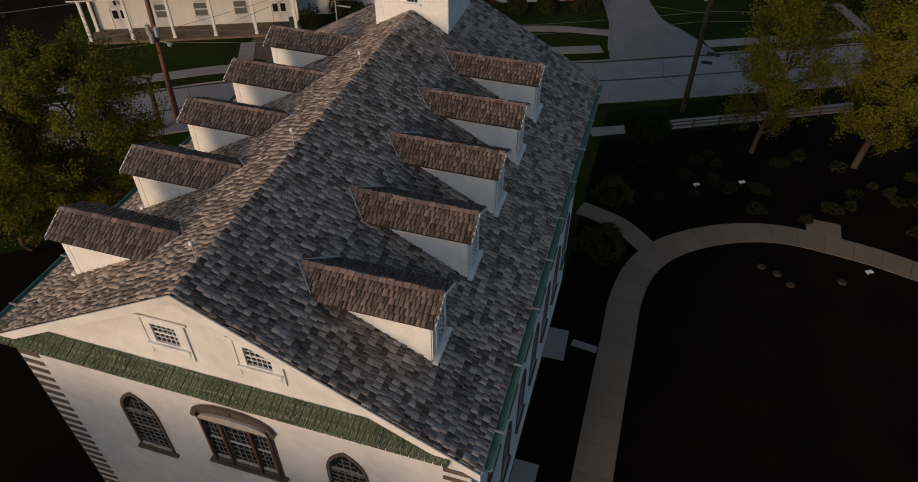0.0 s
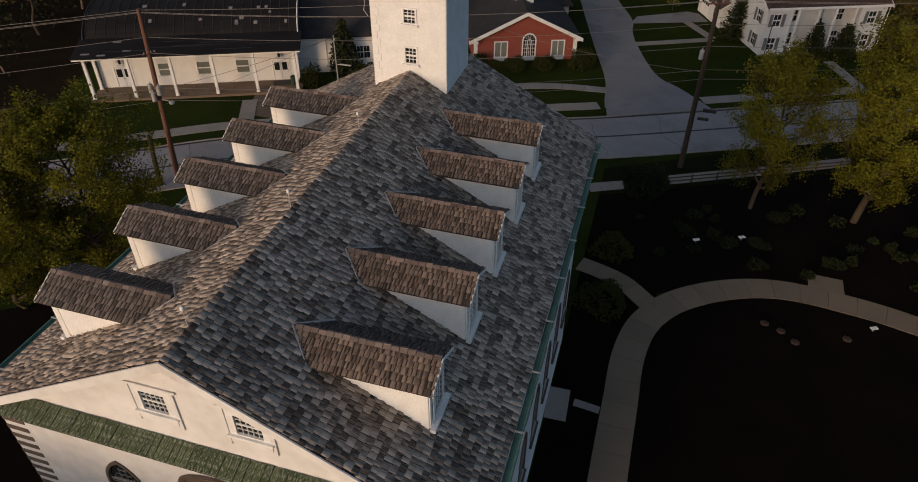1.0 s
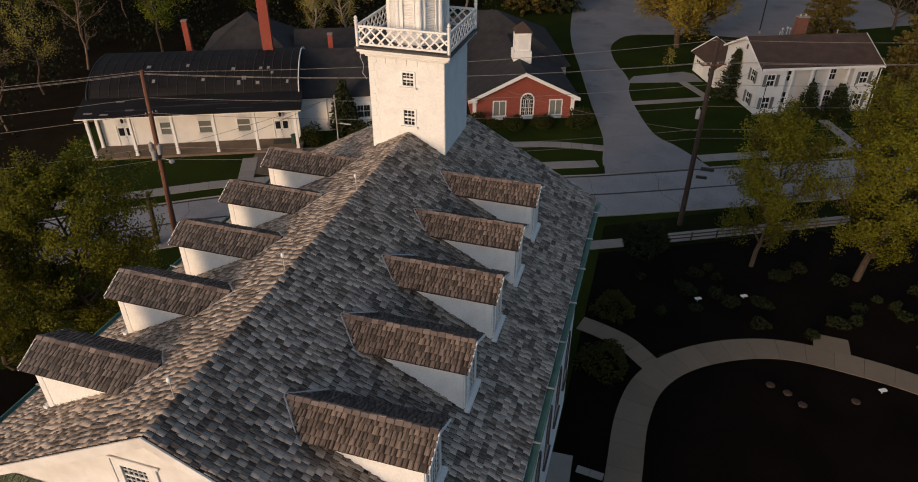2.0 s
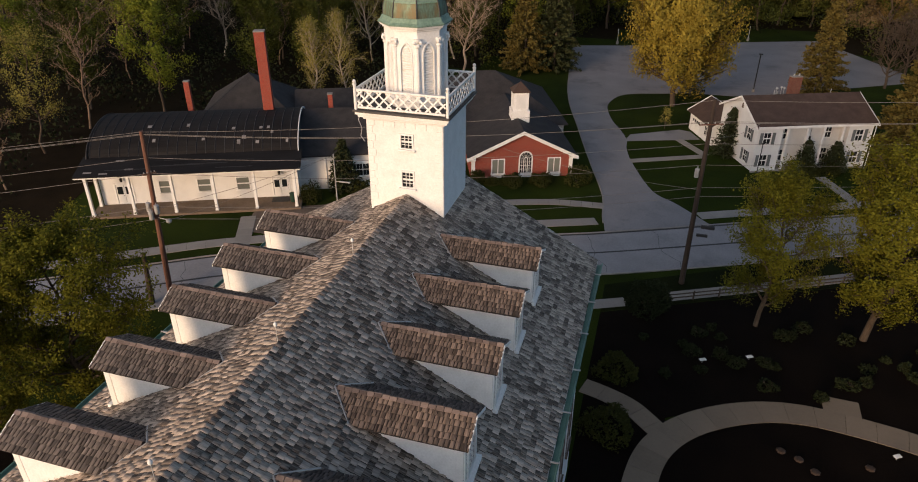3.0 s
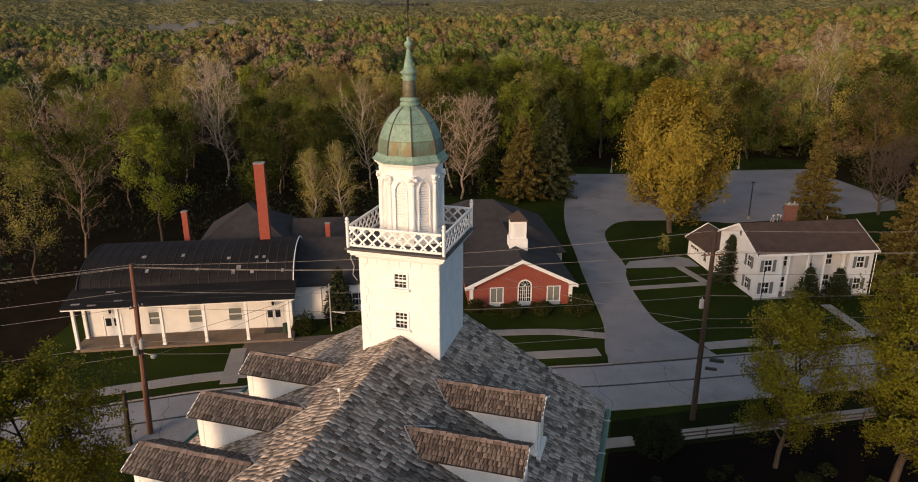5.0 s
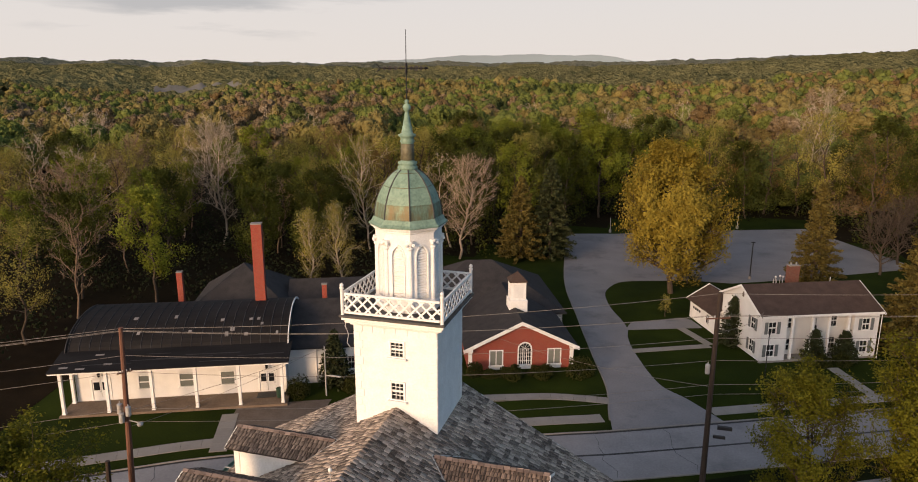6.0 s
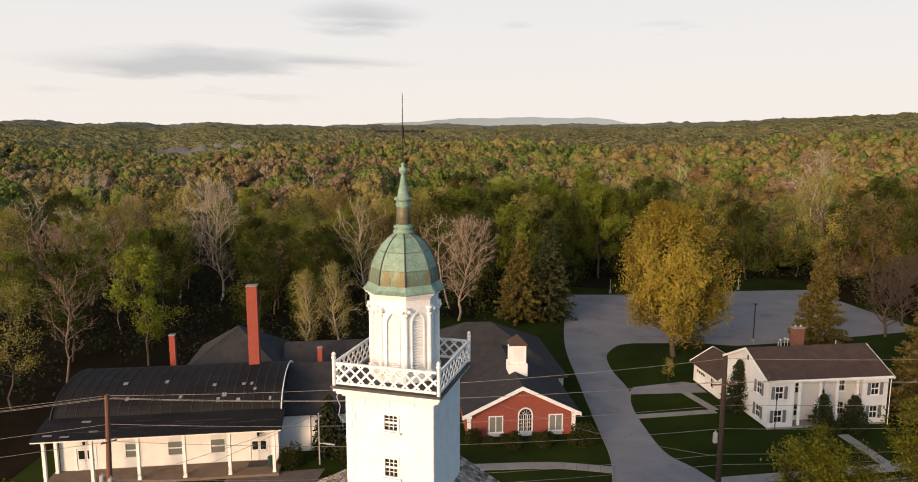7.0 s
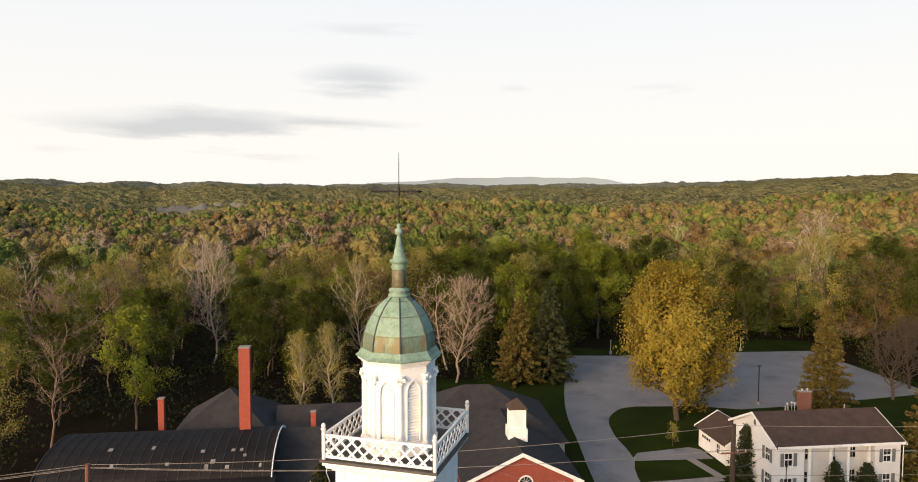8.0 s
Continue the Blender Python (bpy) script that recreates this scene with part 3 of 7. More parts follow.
def build_temple_walls():
    back_m = T0 @ pose(0, WALL_Y0, 0)
    holes = [pointed(-4.33, 10.25, 0.72, 3.7), pointed(4.37, 10.25, 0.72, 3.7), arch(0.06, 11.15, 1.34, 3.35, 0.5), rect(-1.83, 17.93, -0.89, 18.84), rect(1.5, 17.93, 2.44, 18.84)]
    gable = [(-WALL_X, 0), (WALL_X, 0), (WALL_X, 16.1), (0, 20.98), (-WALL_X, 16.1)]
    part("wall_back", prism(gable, 0.5, holes), M_STUCCO, temple, "cream stucco gable wall", back_m)
    for cx in (-4.33, 4.37):
        lancet_window(cx, 10.2, 0.82, 3.88, back_m, temple)
    # wide window in three lights under one flat arch
    fr = part("arched_window", prism(arch(0.06, 11.0, 1.52, 3.72, 0.62), 0.18, [arch(0.06, 11.2, 0.50, 3.15, 0.2), rect(-1.28, 11.2, -0.62, 13.85), rect(0.74, 11.2, 1.40, 13.85)]), M_BROWN, temple, "brown three-light window under a shallow arch", back_m @ pose(0, -0.06, 0))
    part("arch_moulding", prism(arch(0.06, 13.95, 1.70, 0.95, 0.78), 0.12, [arch(0.06, 13.9, 1.48, 0.86, 0.62)]), M_BROWN, fr, m=pose(0, -0.1, 0))
    part("head_strip", prism(arch(0.06, 13.92, 1.40, 0.42, 0.30), 0.10), M_PALEWOOD, fr, "pale greyed board under the arch", pose(0, -0.11, 0))
    part("keystone", box((-0.06, -0.16, 14.62), (0.18, 0.0, 14.86), 0.02), M_BROWN, fr)
    for x0, x1 in ((-1.28, -0.62), (-0.44, 0.56), (0.74, 1.40)):
        part("inner_sill", box((x0, 0.0, 11.2), (x1, 0.08, 11.32), 0.01), M_PALEWOOD, fr, "pale sill inside the frame")
        part("rail", box((x0, 0.04, 12.5), (x1, 0.095, 12.6), 0.008), M_PALEWOOD, fr)
    part("pane", box((-1.3, 0.10, 11.15), (1.42, 0.12, 14.2)), M_GLASS, fr)
    bars = bmesh.new()
    for x0, x1 in ((-1.28, -0.62), (-0.44, 0.56), (0.74, 1.40)):
        for i in range(1, 4):
            x = x0 + (x1 - x0) * i / 4
            add_box(bars, (x - 0.011, 0.06, 11.2), (x + 0.011, 0.09, 13.85))
        for i in range(1, 8):
            z = 11.2 + 2.65 * i / 8
            add_box(bars, (x0, 0.063, z - 0.010), (x1, 0.087, z + 0.010))
    part("muntin_grid", bars, M_GREYWOOD, fr)
    for x in (-1.36, -0.56, 0.66, 1.46):
        part("mullion", box((x - 0.06, -0.09, 11.0), (x + 0.06, 0.0, 13.95), 0.012), M_RUSTWOOD, fr, "reddish brown mullion")
    part("sill", box((-1.62, -0.16, 10.85), (1.74, 0.1, 11.0), 0.015), M_BROWN, fr)
    for cx in (-1.36, 1.97):
        fr = sash_window("gable_window", cx, 17.95, 0.46, 0.88, back_m, temple, 5, 4, 0.26, bars=0.02)
        tagged(fr, "white painted sash window frame with small panes")
        for s in (-1, 1):
            part("side_board", box((cx + s * 0.80 - 0.06, -0.022, 17.35), (cx + s * 0.80 + 0.06, 0.02, 19.12), 0.006), M_STUCCO, fr)
        part("lintel", box((cx - 0.98, -0.035, 19.1), (cx + 0.98, 0.02, 19.19), 0.008), M_STUCCO, fr)
        part("apron", box((cx - 0.72, -0.03, 17.5), (cx + 0.72, 0.02, 17.8), 0.01), M_STUCCO, fr)
    for s in (-1, 1):
        side_m = T0 @ (pose(WALL_X, 0, 0, 0, 0, 90) if s > 0 else pose(-WALL_X, 0, 0, 0, 0, -90))
        y0, y1 = (WALL_Y0 + 0.5, WALL_Y1 - 0.5) if s > 0 else (-WALL_Y1 + 0.5, -WALL_Y0 - 0.5)
        ys = [s * (-16.6 + 3.2 * i) for i in range(7)]
        holes = [pointed(y, z, 0.72, 3.9) for y in ys for z in (4.2, 10.2)]
        part("wall_side", prism(rect(y0, 0, y1, 16.0), 0.5, holes), M_STUCCO, temple, "cream stucco side wall with pointed windows", side_m)
        for y in ys:
            for z in (4.15, 10.15):
                lancet_window(y, z, 0.82, 4.05, side_m, temple)
        # cornice, gutter and its brackets
        part("cornice", box((y0 - 0.7, -0.38, 15.45), (y1 + 0.7, 0, 15.86), 0.03), M_WHITE, temple, "white painted eaves cornice", side_m)
        gut = part("gutter", prism([(-0.44, 15.82), (-0.72, 15.92), (-0.74, 16.10), (-0.70, 16.10), (-0.66, 15.98), (-0.44, 15.92)], y1 - y0 + 1.5, m=Matrix(((0, 1, 0, y0 - 0.75), (1, 0, 0, 0), (0, 0, 1, 0), (0, 0, 0, 1)))), M_GREEN, temple, "green painted gutter along the eaves", side_m)
        for i in range(9):
            y = y0 + 0.6 + (y1 - y0 - 1.2) * i / 8
            part("gutter_strap", box((y - 0.03, -0.78, 16.08), (y + 0.03, -0.40, 16.13)), M_GREYMETAL, gut)
    front_m = T0 @ pose(0, WALL_Y1, 0, 0, 0, 180)
    part("wall_front", prism(gable, 0.5, [pointed(x, z, 0.72, 3.7) for x in (-5, 5) for z in (4, 10.2)]), M_STUCCO, temple, "cream stucco front gable wall", front_m)
    for x in (-5, 5):
        for z in (3.95, 10.15):
            lancet_window(x, z, 0.82, 3.88, front_m, temple)
    # striped corner stones
    block = from_bm("quoin", box((0, -0.035, 0), (0.98, 0.0, 0.22), 0.008), M_QUOIN)
    for i in range(30):
        z = 15.25 - 0.50 * i
        for s in (-1, 1):
            shared("quoin", block, temple, back_m @ pose(-WALL_X if s < 0 else WALL_X - 0.98, 0, z))
    # mossy ledge across the foot of the gable
    ledge = part("ledge", prism([(-0.68, 16.22), (0.0, 16.22), (0.0, 16.64), (-0.68, 16.40)], 17.3, m=Matrix(((0, 1, 0, -8.88), (1, 0, 0, 0), (0, 0, 1, 0), (0, 0, 0, 1)))), M_WHITE, temple, "moulded ledge across the gable foot", back_m)
    rng = random.Random(4)
    half = from_bm("ledge_board", box((0, 0, 0), (1, 1, 1)), M_MOSS)
    tilt = math.degrees(math.atan2(0.28, 0.78))
    x = -8.9
    while x < 8.4:
        w = min(rng.uniform(0.22, 0.30), 8.45 - x)
        shared("ledge_board", half, ledge, pose(x + 0.012, -0.78, 16.40, tilt + rng.uniform(-0.6, 0.6), rng.uniform(-1, 1), 0) @ Matrix.Diagonal((w - 0.024, 0.80, rng.uniform(0.03, 0.055), 1)))
        x += w



SLOPE_LEN = math.hypot(EAVE_X, RIDGE_Z - EAVE_Z)
_c, _s = EAVE_X / SLOPE_LEN, (RIDGE_Z - EAVE_Z) / SLOPE_LEN
RIGHT_M = Matrix(((0, -_c, _s, EAVE_X), (1, 0, 0, ROOF_Y0), (0, _s, _c, EAVE_Z), (0, 0, 0, 1)))
LEFT_M = Matrix(((0, _c, -_s, -EAVE_X), (-1, 0, 0, ROOF_Y1), (0, _s, _c, EAVE_Z), (0, 0, 0, 1)))


def covered(x, y):
    """Whether the roof's place is under the tower or inside a dormer."""
    if abs(x) < 1.9 and 0.05 < y < 3.95:
        return True
    return any(abs(y - d) < 0.66 and 3.6 < abs(x) < 6.9 for d in DORMERS)


def build_roof():
    slopes = []
    for m in (RIGHT_M, LEFT_M):
        ob = part("roof_slope", box((0, 0, -0.16), (ROOF_Y1 - ROOF_Y0, SLOPE_LEN, -0.012), 0.01), M_UNDER, temple, "steep roof slope of weathered grey wooden shingles", T0 @ m)
        slopes.append(ob)
    for y in (ROOF_Y0, ROOF_Y1):
        s = -1 if y < 0 else 1
        for side in (-1, 1):
            bm = prism([(0, 21.185), (side * 9.42, 21.185 - 9.42 * SLOPE), (side * 9.42, 20.80 - 9.42 * SLOPE), (0, 20.80)], 0.05)
            part("rake_board", bm, M_STUCCO, temple, "cream rake board under the roof edge", T0 @ pose(0, y + (-0.055 if s < 0 else 0.005), 0))
    for y in (-19.09, -12.69, -6.41):
        rod = part("ridge_finial", lathe([(0.012, 0), (0.011, 0.62), (0.055, 0.64), (0.07, 0.70), (0.05, 0.77), (0.015, 0.80)], 12), M_WHITE, temple, "thin rod with a small white ball", T0 @ pose(0, y, RIDGE_Z + 0.03), True)
    return slopes


D_RIDGE, D_HALF, D_PITCH, D_FRONT = 20.0, 1.05, 0.50, 7.2
D_EAVE = D_RIDGE - D_HALF * D_PITCH


def roof_z(x):
    return RIDGE_Z - SLOPE * abs(x)


def build_dormer():
    """A dormer of the slope towards +x, centred on y = 0; the others are copies."""
    body = bmesh.new()
    hw, xf = 0.72, 6.95
    for s in (-1, 1):
        pts = [(xf, roof_z(xf) - 0.1), (xf, D_EAVE + 0.16), ((RIDGE_Z - D_EAVE - 0.16) / SLOPE, D_EAVE + 0.16)]
        prism(pts, 0.05, bm=body, m=None)
        vs = body.verts[-6:]
        bmesh.ops.translate(body, verts=vs, vec=(0, (-hw if s < 0 else hw - 0.05), 0))
    gab = prism([(-hw + 0.05, roof_z(xf) - 0.1), (hw - 0.05, roof_z(xf) - 0.1), (hw - 0.05, D_EAVE + 0.15), (0, D_RIDGE - 0.16), (-hw + 0.05, D_EAVE + 0.15)], 0.06, [rect(-0.42, 17.75, 0.42, 19.15)], m=pose(xf, 0, 0, 0, 0, 90))
    tmp = bpy.data.meshes.new("tmp")
    gab.to_mesh(tmp)
    gab.free()
    body.from_mesh(tmp)
    bpy.data.meshes.remove(tmp)
    d = part("dormer", body, M_WHITE, temple, "white clapboard dormer with its own shingled gable roof", T0)
    for s in (-1, 1):
        bm = bmesh.new()
        z = roof_z(xf) - 0.02
        while z < D_EAVE + 0.1:
            z1 = min(z + 0.155, D_EAVE + 0.12)
            xa = (RIDGE_Z - z) / SLOPE - 0.02
            if xa < xf - 0.2:
                y = s * hw
                vs = [bm.verts.new(p) for p in ((xa, y + s * 0.035, z), (xf - 0.02, y + s * 0.035, z), (xf - 0.02, y + s * 0.01, z1), (xa, y + s * 0.01, z1), (xa, y, z), (xf - 0.02, y, z), (xf - 0.02, y, z1), (xa, y, z1))]
                for f in ((0, 1, 2, 3), (4, 5, 1, 0), (7, 6, 5, 4), (3, 2, 6, 7), (0, 3, 7, 4), (1, 5, 6, 2)):
                    bm.faces.new([vs[i] for i in f])
            z += 0.155
        part("clapboard_siding", bm, M_WHITE, d)
        part("corner_board", box((xf - 0.24, s * (hw + 0.012) - 0.03, roof_z(xf) - 0.05), (xf + 0.015, s * (hw + 0.012) + 0.03, D_EAVE + 0.12), 0.008), M_WHITE, d)
        part("corner_pilaster", box((xf + 0.005, s * (hw - 0.1) - 0.10, roof_z(xf) + 0.05), (xf + 0.06, s * (hw - 0.1) + 0.10, D_EAVE + 0.1), 0.008), M_WHITE, d)
        # roof plane
        bm = bmesh.new()
        xr, xe = (RIDGE_Z - D_RIDGE) / SLOPE - 0.06, (RIDGE_Z - D_EAVE) / SLOPE - 0.06
        top = [(xr, 0, D_RIDGE), (D_FRONT, 0, D_RIDGE), (D_FRONT, s * D_HALF, D_EAVE), (xe, s * D_HALF, D_EAVE)]
        vs = [bm.verts.new(p) for p in top] + [bm.verts.new((x, y, z - 0.09)) for x, y, z in top]
        for f in ((0, 1, 2, 3), (4, 5, 6, 7), (0, 1, 5, 4), (1, 2, 6, 5), (2, 3, 7, 6), (3, 0, 4, 7)):
            bm.faces.new([vs[i] for i in f])
        pl = part("roof_plane", bm, M_UNDER, d)
        rng = random.Random(11 + s)
        run = math.hypot(D_HALF, D_HALF * D_PITCH)
        c2, s2 = D_HALF / run, D_HALF * D_PITCH / run
        length = D_FRONT - xr + 0.03
        # local x along the eave, y up the slope
        mm = Matrix(((-s, 0, 0, D_FRONT + 0.02 if s > 0 else xr), (0, -s * c2, s * s2, s * (D_HALF + 0.03)), (0, s2, c2, D_EAVE - 0.02), (0, 0, 0, 1)))

        def hidden(x, y, mm=mm):
            p = mm @ Vector((x, y, 0))
            return p.z < roof_z(p.x) - 0.03

        arr = shingle_rows(length, run + 0.03, rng, 0.235, 0.10, 0.24, hidden)
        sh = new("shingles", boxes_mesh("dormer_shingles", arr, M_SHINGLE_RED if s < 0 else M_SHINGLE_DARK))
        sh.parent, sh.matrix_basis = d, mm
        tagged(sh, kind="stuff")
        # flashing in the valley
        a, b = Vector((xr + 0.03, s * 0.02, D_RIDGE + 0.05)), Vector((xe + 0.0, s * (D_HALF + 0.02), D_EAVE + 0.05))
        part("valley_flashing", tube(a, b, 0.028, n=6), M_GREYMETAL, d)
        part("rake_trim", prism([(0, D_RIDGE + 0.02), (s * D_HALF, D_EAVE + 0.02), (s * D_HALF, D_EAVE - 0.10), (0, D_RIDGE - 0.10)], 0.04, m=pose(D_FRONT + 0.03, 0, 0, 0, 0, 90)), M_WHITE, d)
    cap_me = from_bm("ridge_shingle", box((0, 0, -0.012), (0.25, 0.13, 0.022)), M_CAP)
    rng = random.Random(5)
    for i in range(18):
        for s in (-1, 1):
            flip = Matrix.Diagonal((1, s, 1, 1))
            shared("ridge_shingle", cap_me, d, pose(2.3 + 0.272 * i, 0, D_RIDGE + 0.06 + rng.uniform(-0.008, 0.016), s * -29.0, rng.uniform(-3, 1), rng.uniform(-2, 2)) @ flip)
    win = part("window", prism(rect(-0.52, 17.62, 0.52, 19.28), 0.05, [rect(-0.40, 17.75, 0.40, 19.15)], m=pose(7.07, 0, 0, 0, 0, 90)), M_WHITE, d)
    bars = bmesh.new()
    add_box(bars, (6.985, -0.41, 17.74), (6.995, 0.41, 19.16))
    part("pane", bars, M_GLASS, d)
    bars = bmesh.new()
    for i in range(1, 4):
        add_box(bars, (6.998, -0.40 + 0.2 * i - 0.012, 17.75), (7.03, -0.40 + 0.2 * i + 0.012, 19.15))
    for i in range(1, 6):
        add_box(bars, (6.999, -0.40, 17.75 + 1.4 * i / 6 - 0.012), (7.028, 0.40, 17.75 + 1.4 * i / 6 + 0.012))
    part("muntin_grid", bars, M_WHITE, d)
    part("sill", box((7.0, -0.82, 17.36), (7.2, 0.82, 17.50), 0.015), M_WHITE, d, "white painted dormer sill")
    part("apron", box((7.0, -0.6, 17.30), (7.05, 0.6, 17.6), 0.01), M_WHITE, d)
    for yc in DORMERS[1:]:
        copy_thing(d, T0 @ pose(0, yc, 0))
    for yc in DORMERS:
        copy_thing(d, T0 @ pose(0, yc, 0, 0, 0, 180))
    d.matrix_basis = T0 @ pose(0, DORMERS[0], 0)


def lattice(length, z0, z1, m, parent, n):
    """A panel of crossing laths between two rails."""
    bm = bmesh.new()
    h = z1 - z0
    step = length / n
    for i in range(-2, n + 1):
        for sgn, y in ((1, -0.012), (-1, 0.012)):
            a = (i * step, z0) if sgn > 0 else (i * step, z1)
            b = (i * step + h, z1) if sgn > 0 else (i * step + h, z0)
            # clip to the panel
            if b[0] <= 0 or a[0] >= length:
                continue
            t0 = max(0.0, -a[0] / h)
            t1 = min(1.0, (length - a[0]) / h)
            if t1 - t0 < 0.05:
                continue
            p = Vector((a[0] + h * t0, y, a[1] + (b[1] - a[1]) * t0))
            q = Vector((a[0] + h * t1, y, a[1] + (b[1] - a[1]) * t1))
            d = (q - p)
            ang = math.degrees(math.atan2(d.z, d.x))
            add_box(bm, (0, -0.012, -0.042), (d.length, 0.012, 0.042), 0, Matrix.Translation(p) @ pose(0, 0, 0, 0, -ang, 0))
    part("lattice_panel", bm, M_WHITE, parent, "white crossed-lath balustrade panel", m)
    for z, w in ((z0 - 0.05, 0.05), (z1 + 0.05, 0.05)):
        part("rail", box((0, -0.05, z - w), (length, 0.05, z + w), 0.012), M_WHITE, parent, m=m)


def build_tower():
    body = bmesh.new()
    # four walls, the back one and the outer ones pierced
    for k in range(4):
        holes = [rect(-0.19, 23.64, 0.37, 24.28), rect(-0.19, 21.6, 0.37, 22.37)] if k == 0 else ([rect(-0.28, 23.64, 0.28, 24.28)] if k == 2 else [])
        hw = 1.94 if k % 2 == 0 else 1.80
        b2 = prism(rect(-hw, 18.0, hw, 25.0), 0.14, holes, m=T0 @ pose(0, 2.0, 0, 0, 0, 90 * k) @ pose(0, -1.94, 0))
        tmp = bpy.data.meshes.new("tmp")
        b2.to_mesh(tmp)
        b2.free()
        body.from_mesh(tmp)
        bpy.data.meshes.remove(tmp)
    tower = part("tower", body, M_WHITE, temple, "square white painted wooden tower stage")
    back = T0 @ pose(0, 0.06, 0)
    for z, h in ((23.64, 0.64), (21.6, 0.77)):
        sash_window("tower_window", 0.09, z, 0.28, h, back, tower, 3, 4, 0.09, bars=0.026)
    # raised corner blocks and a flat panel on the outer face
    block = from_bm("corner_block", box((0, -0.02, 0), (0.42, 0.0, 0.36), 0.012), M_WHITE)
    for i in range(13):
        z = 20.35 + 0.39 * i
        w = 1.0 if i % 2 else 0.68
        for k in (0, 1, 3):
            b = T0 @ pose(0, 2.0, 0, 0, 0, 90 * k) @ pose(0, -1.94, 0)
            if z > 20.6 or k:
                shared("corner_block", block, tower, b @ pose(-1.93, 0, z) @ Matrix.Diagonal((w, 1, 1, 1)))
                shared("corner_block", block, tower, b @ pose(1.93 - 0.42 * w, 0, z) @ Matrix.Diagonal((w, 1, 1, 1)))
    for k in range(4):
        b = T0 @ pose(0, 2.0, 0, 0, 0, 90 * k) @ pose(0, -1.94, 0)
        for i in range(7):
            part("frieze_bracket", box((-1.62 + 0.54 * i - 0.05, -0.025, 24.62), (-1.62 + 0.54 * i + 0.05, 0.0, 24.98), 0.008), M_WHITE, tower, m=b)
    cor = bmesh.new()
    for e, z0, z1 in ((0.12, 24.95, 25.08), (0.30, 25.08, 25.22), (0.40, 25.22, 25.36)):
        add_box(cor, (-1.94 - e, 0.06 - e, z0), (1.94 + e, 3.94 + e, z1), 0.02)
    part("cornice", cor, M_WHITE, tower, "white moulded tower cornice", T0)
    part("deck", box((-2.42, -0.42, 25.36), (2.42, 4.42, 25.47), 0.02), M_LEAD, tower, "dark lead-covered deck", T0)
    post = lathe([(0.075, 0), (0.075, 1.16), (0.10, 1.18), (0.10, 1.24), (0.05, 1.26), (0.085, 1.32), (0.085, 1.37), (0.03, 1.44)], 8, math.pi / 8)
    post_me = from_bm("baluster_post", post, M_WHITE)
    for k in range(4):
        b = T0 @ pose(0, 2.0, 0, 0, 0, 90 * k) @ pose(0, -2.28, 0)
        lattice(4.36, 25.64, 26.38, b @ pose(-2.18, 0, 0), tower, 9)
        shared("baluster_post", post_me, tower, b @ pose(-2.28, 0, 25.46))
    # loose cable down the edge
    cable = bmesh.new()
    pts = [(-2.2, -0.1, 25.2), (-2.25, -0.15, 24.9), (-2.12, -0.1, 24.5), (-2.2, -0.12, 24.1), (-2.02, -0.06, 23.8)]
    for a, b in zip(pts, pts[1:]):
        add_tube(cable, a, b, 0.018, n=6)
    part("cable", cable, M_GREYMETAL, tower, "loose grey cable", T0)

    # octagonal belfry
    C = T0 @ pose(0, 2.0, 0)
    AP, Z0, Z1 = 1.34, 25.47, 28.75
    side = 2 * AP * math.tan(math.pi / 8)
    VR = AP / math.cos(math.pi / 8)
    core = part("belfry", lathe([(VR + 0.10, Z0), (VR + 0.10, Z0 + 0.32), (VR - 0.06, Z0 + 0.36), (VR - 0.06, 28.9)], 8, math.pi / 8), M_WHITE, temple, "white octagonal wooden belfry", C)
    lou = bmesh.new()
    for i in range(19):
        z = 26.15 + 0.118 * i
        w = 0.25 if z < 27.9 else max(0.06, 0.25 - (z - 27.9) * 0.36)
        add_box(lou, (-w, -0.05, -0.008), (w, 0.05, 0.008), 0, pose(0, 0.0, z, 38, 0, 0))
    lou_me = from_bm("louvre", lou, M_WHITE)
    pan_me = from_bm("louvred_panel", prism(rect(-side / 2, Z0 + 0.3, side / 2, Z1), 0.07, [pointed(0, 26.08, 0.26, 2.38)]), M_WHITE)
    trim_me = from_bm("arch_trim", prism(pointed(0, 26.02, 0.32, 2.54), 0.04, [pointed(0, 26.07, 0.265, 2.40)]), M_WHITE)
    col = lathe([(0.17, Z0 + 0.3), (0.17, Z0 + 0.48), (0.12, Z0 + 0.52), (0.105, 28.3), (0.15, 28.36), (0.15, 28.42), (0.10, 28.46), (0.18, 28.62), (0.18, 28.72)], 10)
    col_me = from_bm("corner_column", col, M_WHITE, False)
    scroll = bmesh.new()
    r = bmesh.ops.create_uvsphere(scroll, u_segments=8, v_segments=6, radius=0.085)
    bmesh.ops.transform(scroll, matrix=pose(0, -0.04, 28.56) @ Matrix.Diagonal((1, 0.7, 1, 1)), verts=r["verts"])
    scroll_me = from_bm("capital_scroll", scroll, M_WHITE)
    for k in range(8):
        b = pose(0, 0, 0, 0, 0, 45 * k) @ pose(0, -AP, 0)
        shared("louvred_panel", pan_me, core, b @ pose(0, -0.02, 0))
        shared("louvre", lou_me, core, b @ pose(0, 0.03, 0))
        shared("arch_trim", trim_me, core, b @ pose(0, -0.055, 0))
        v = pose(0, 0, 0, 0, 0, 45 * k + 22.5) @ pose(0, -VR + 0.03, 0)
        shared("corner_column", col_me, core, v)
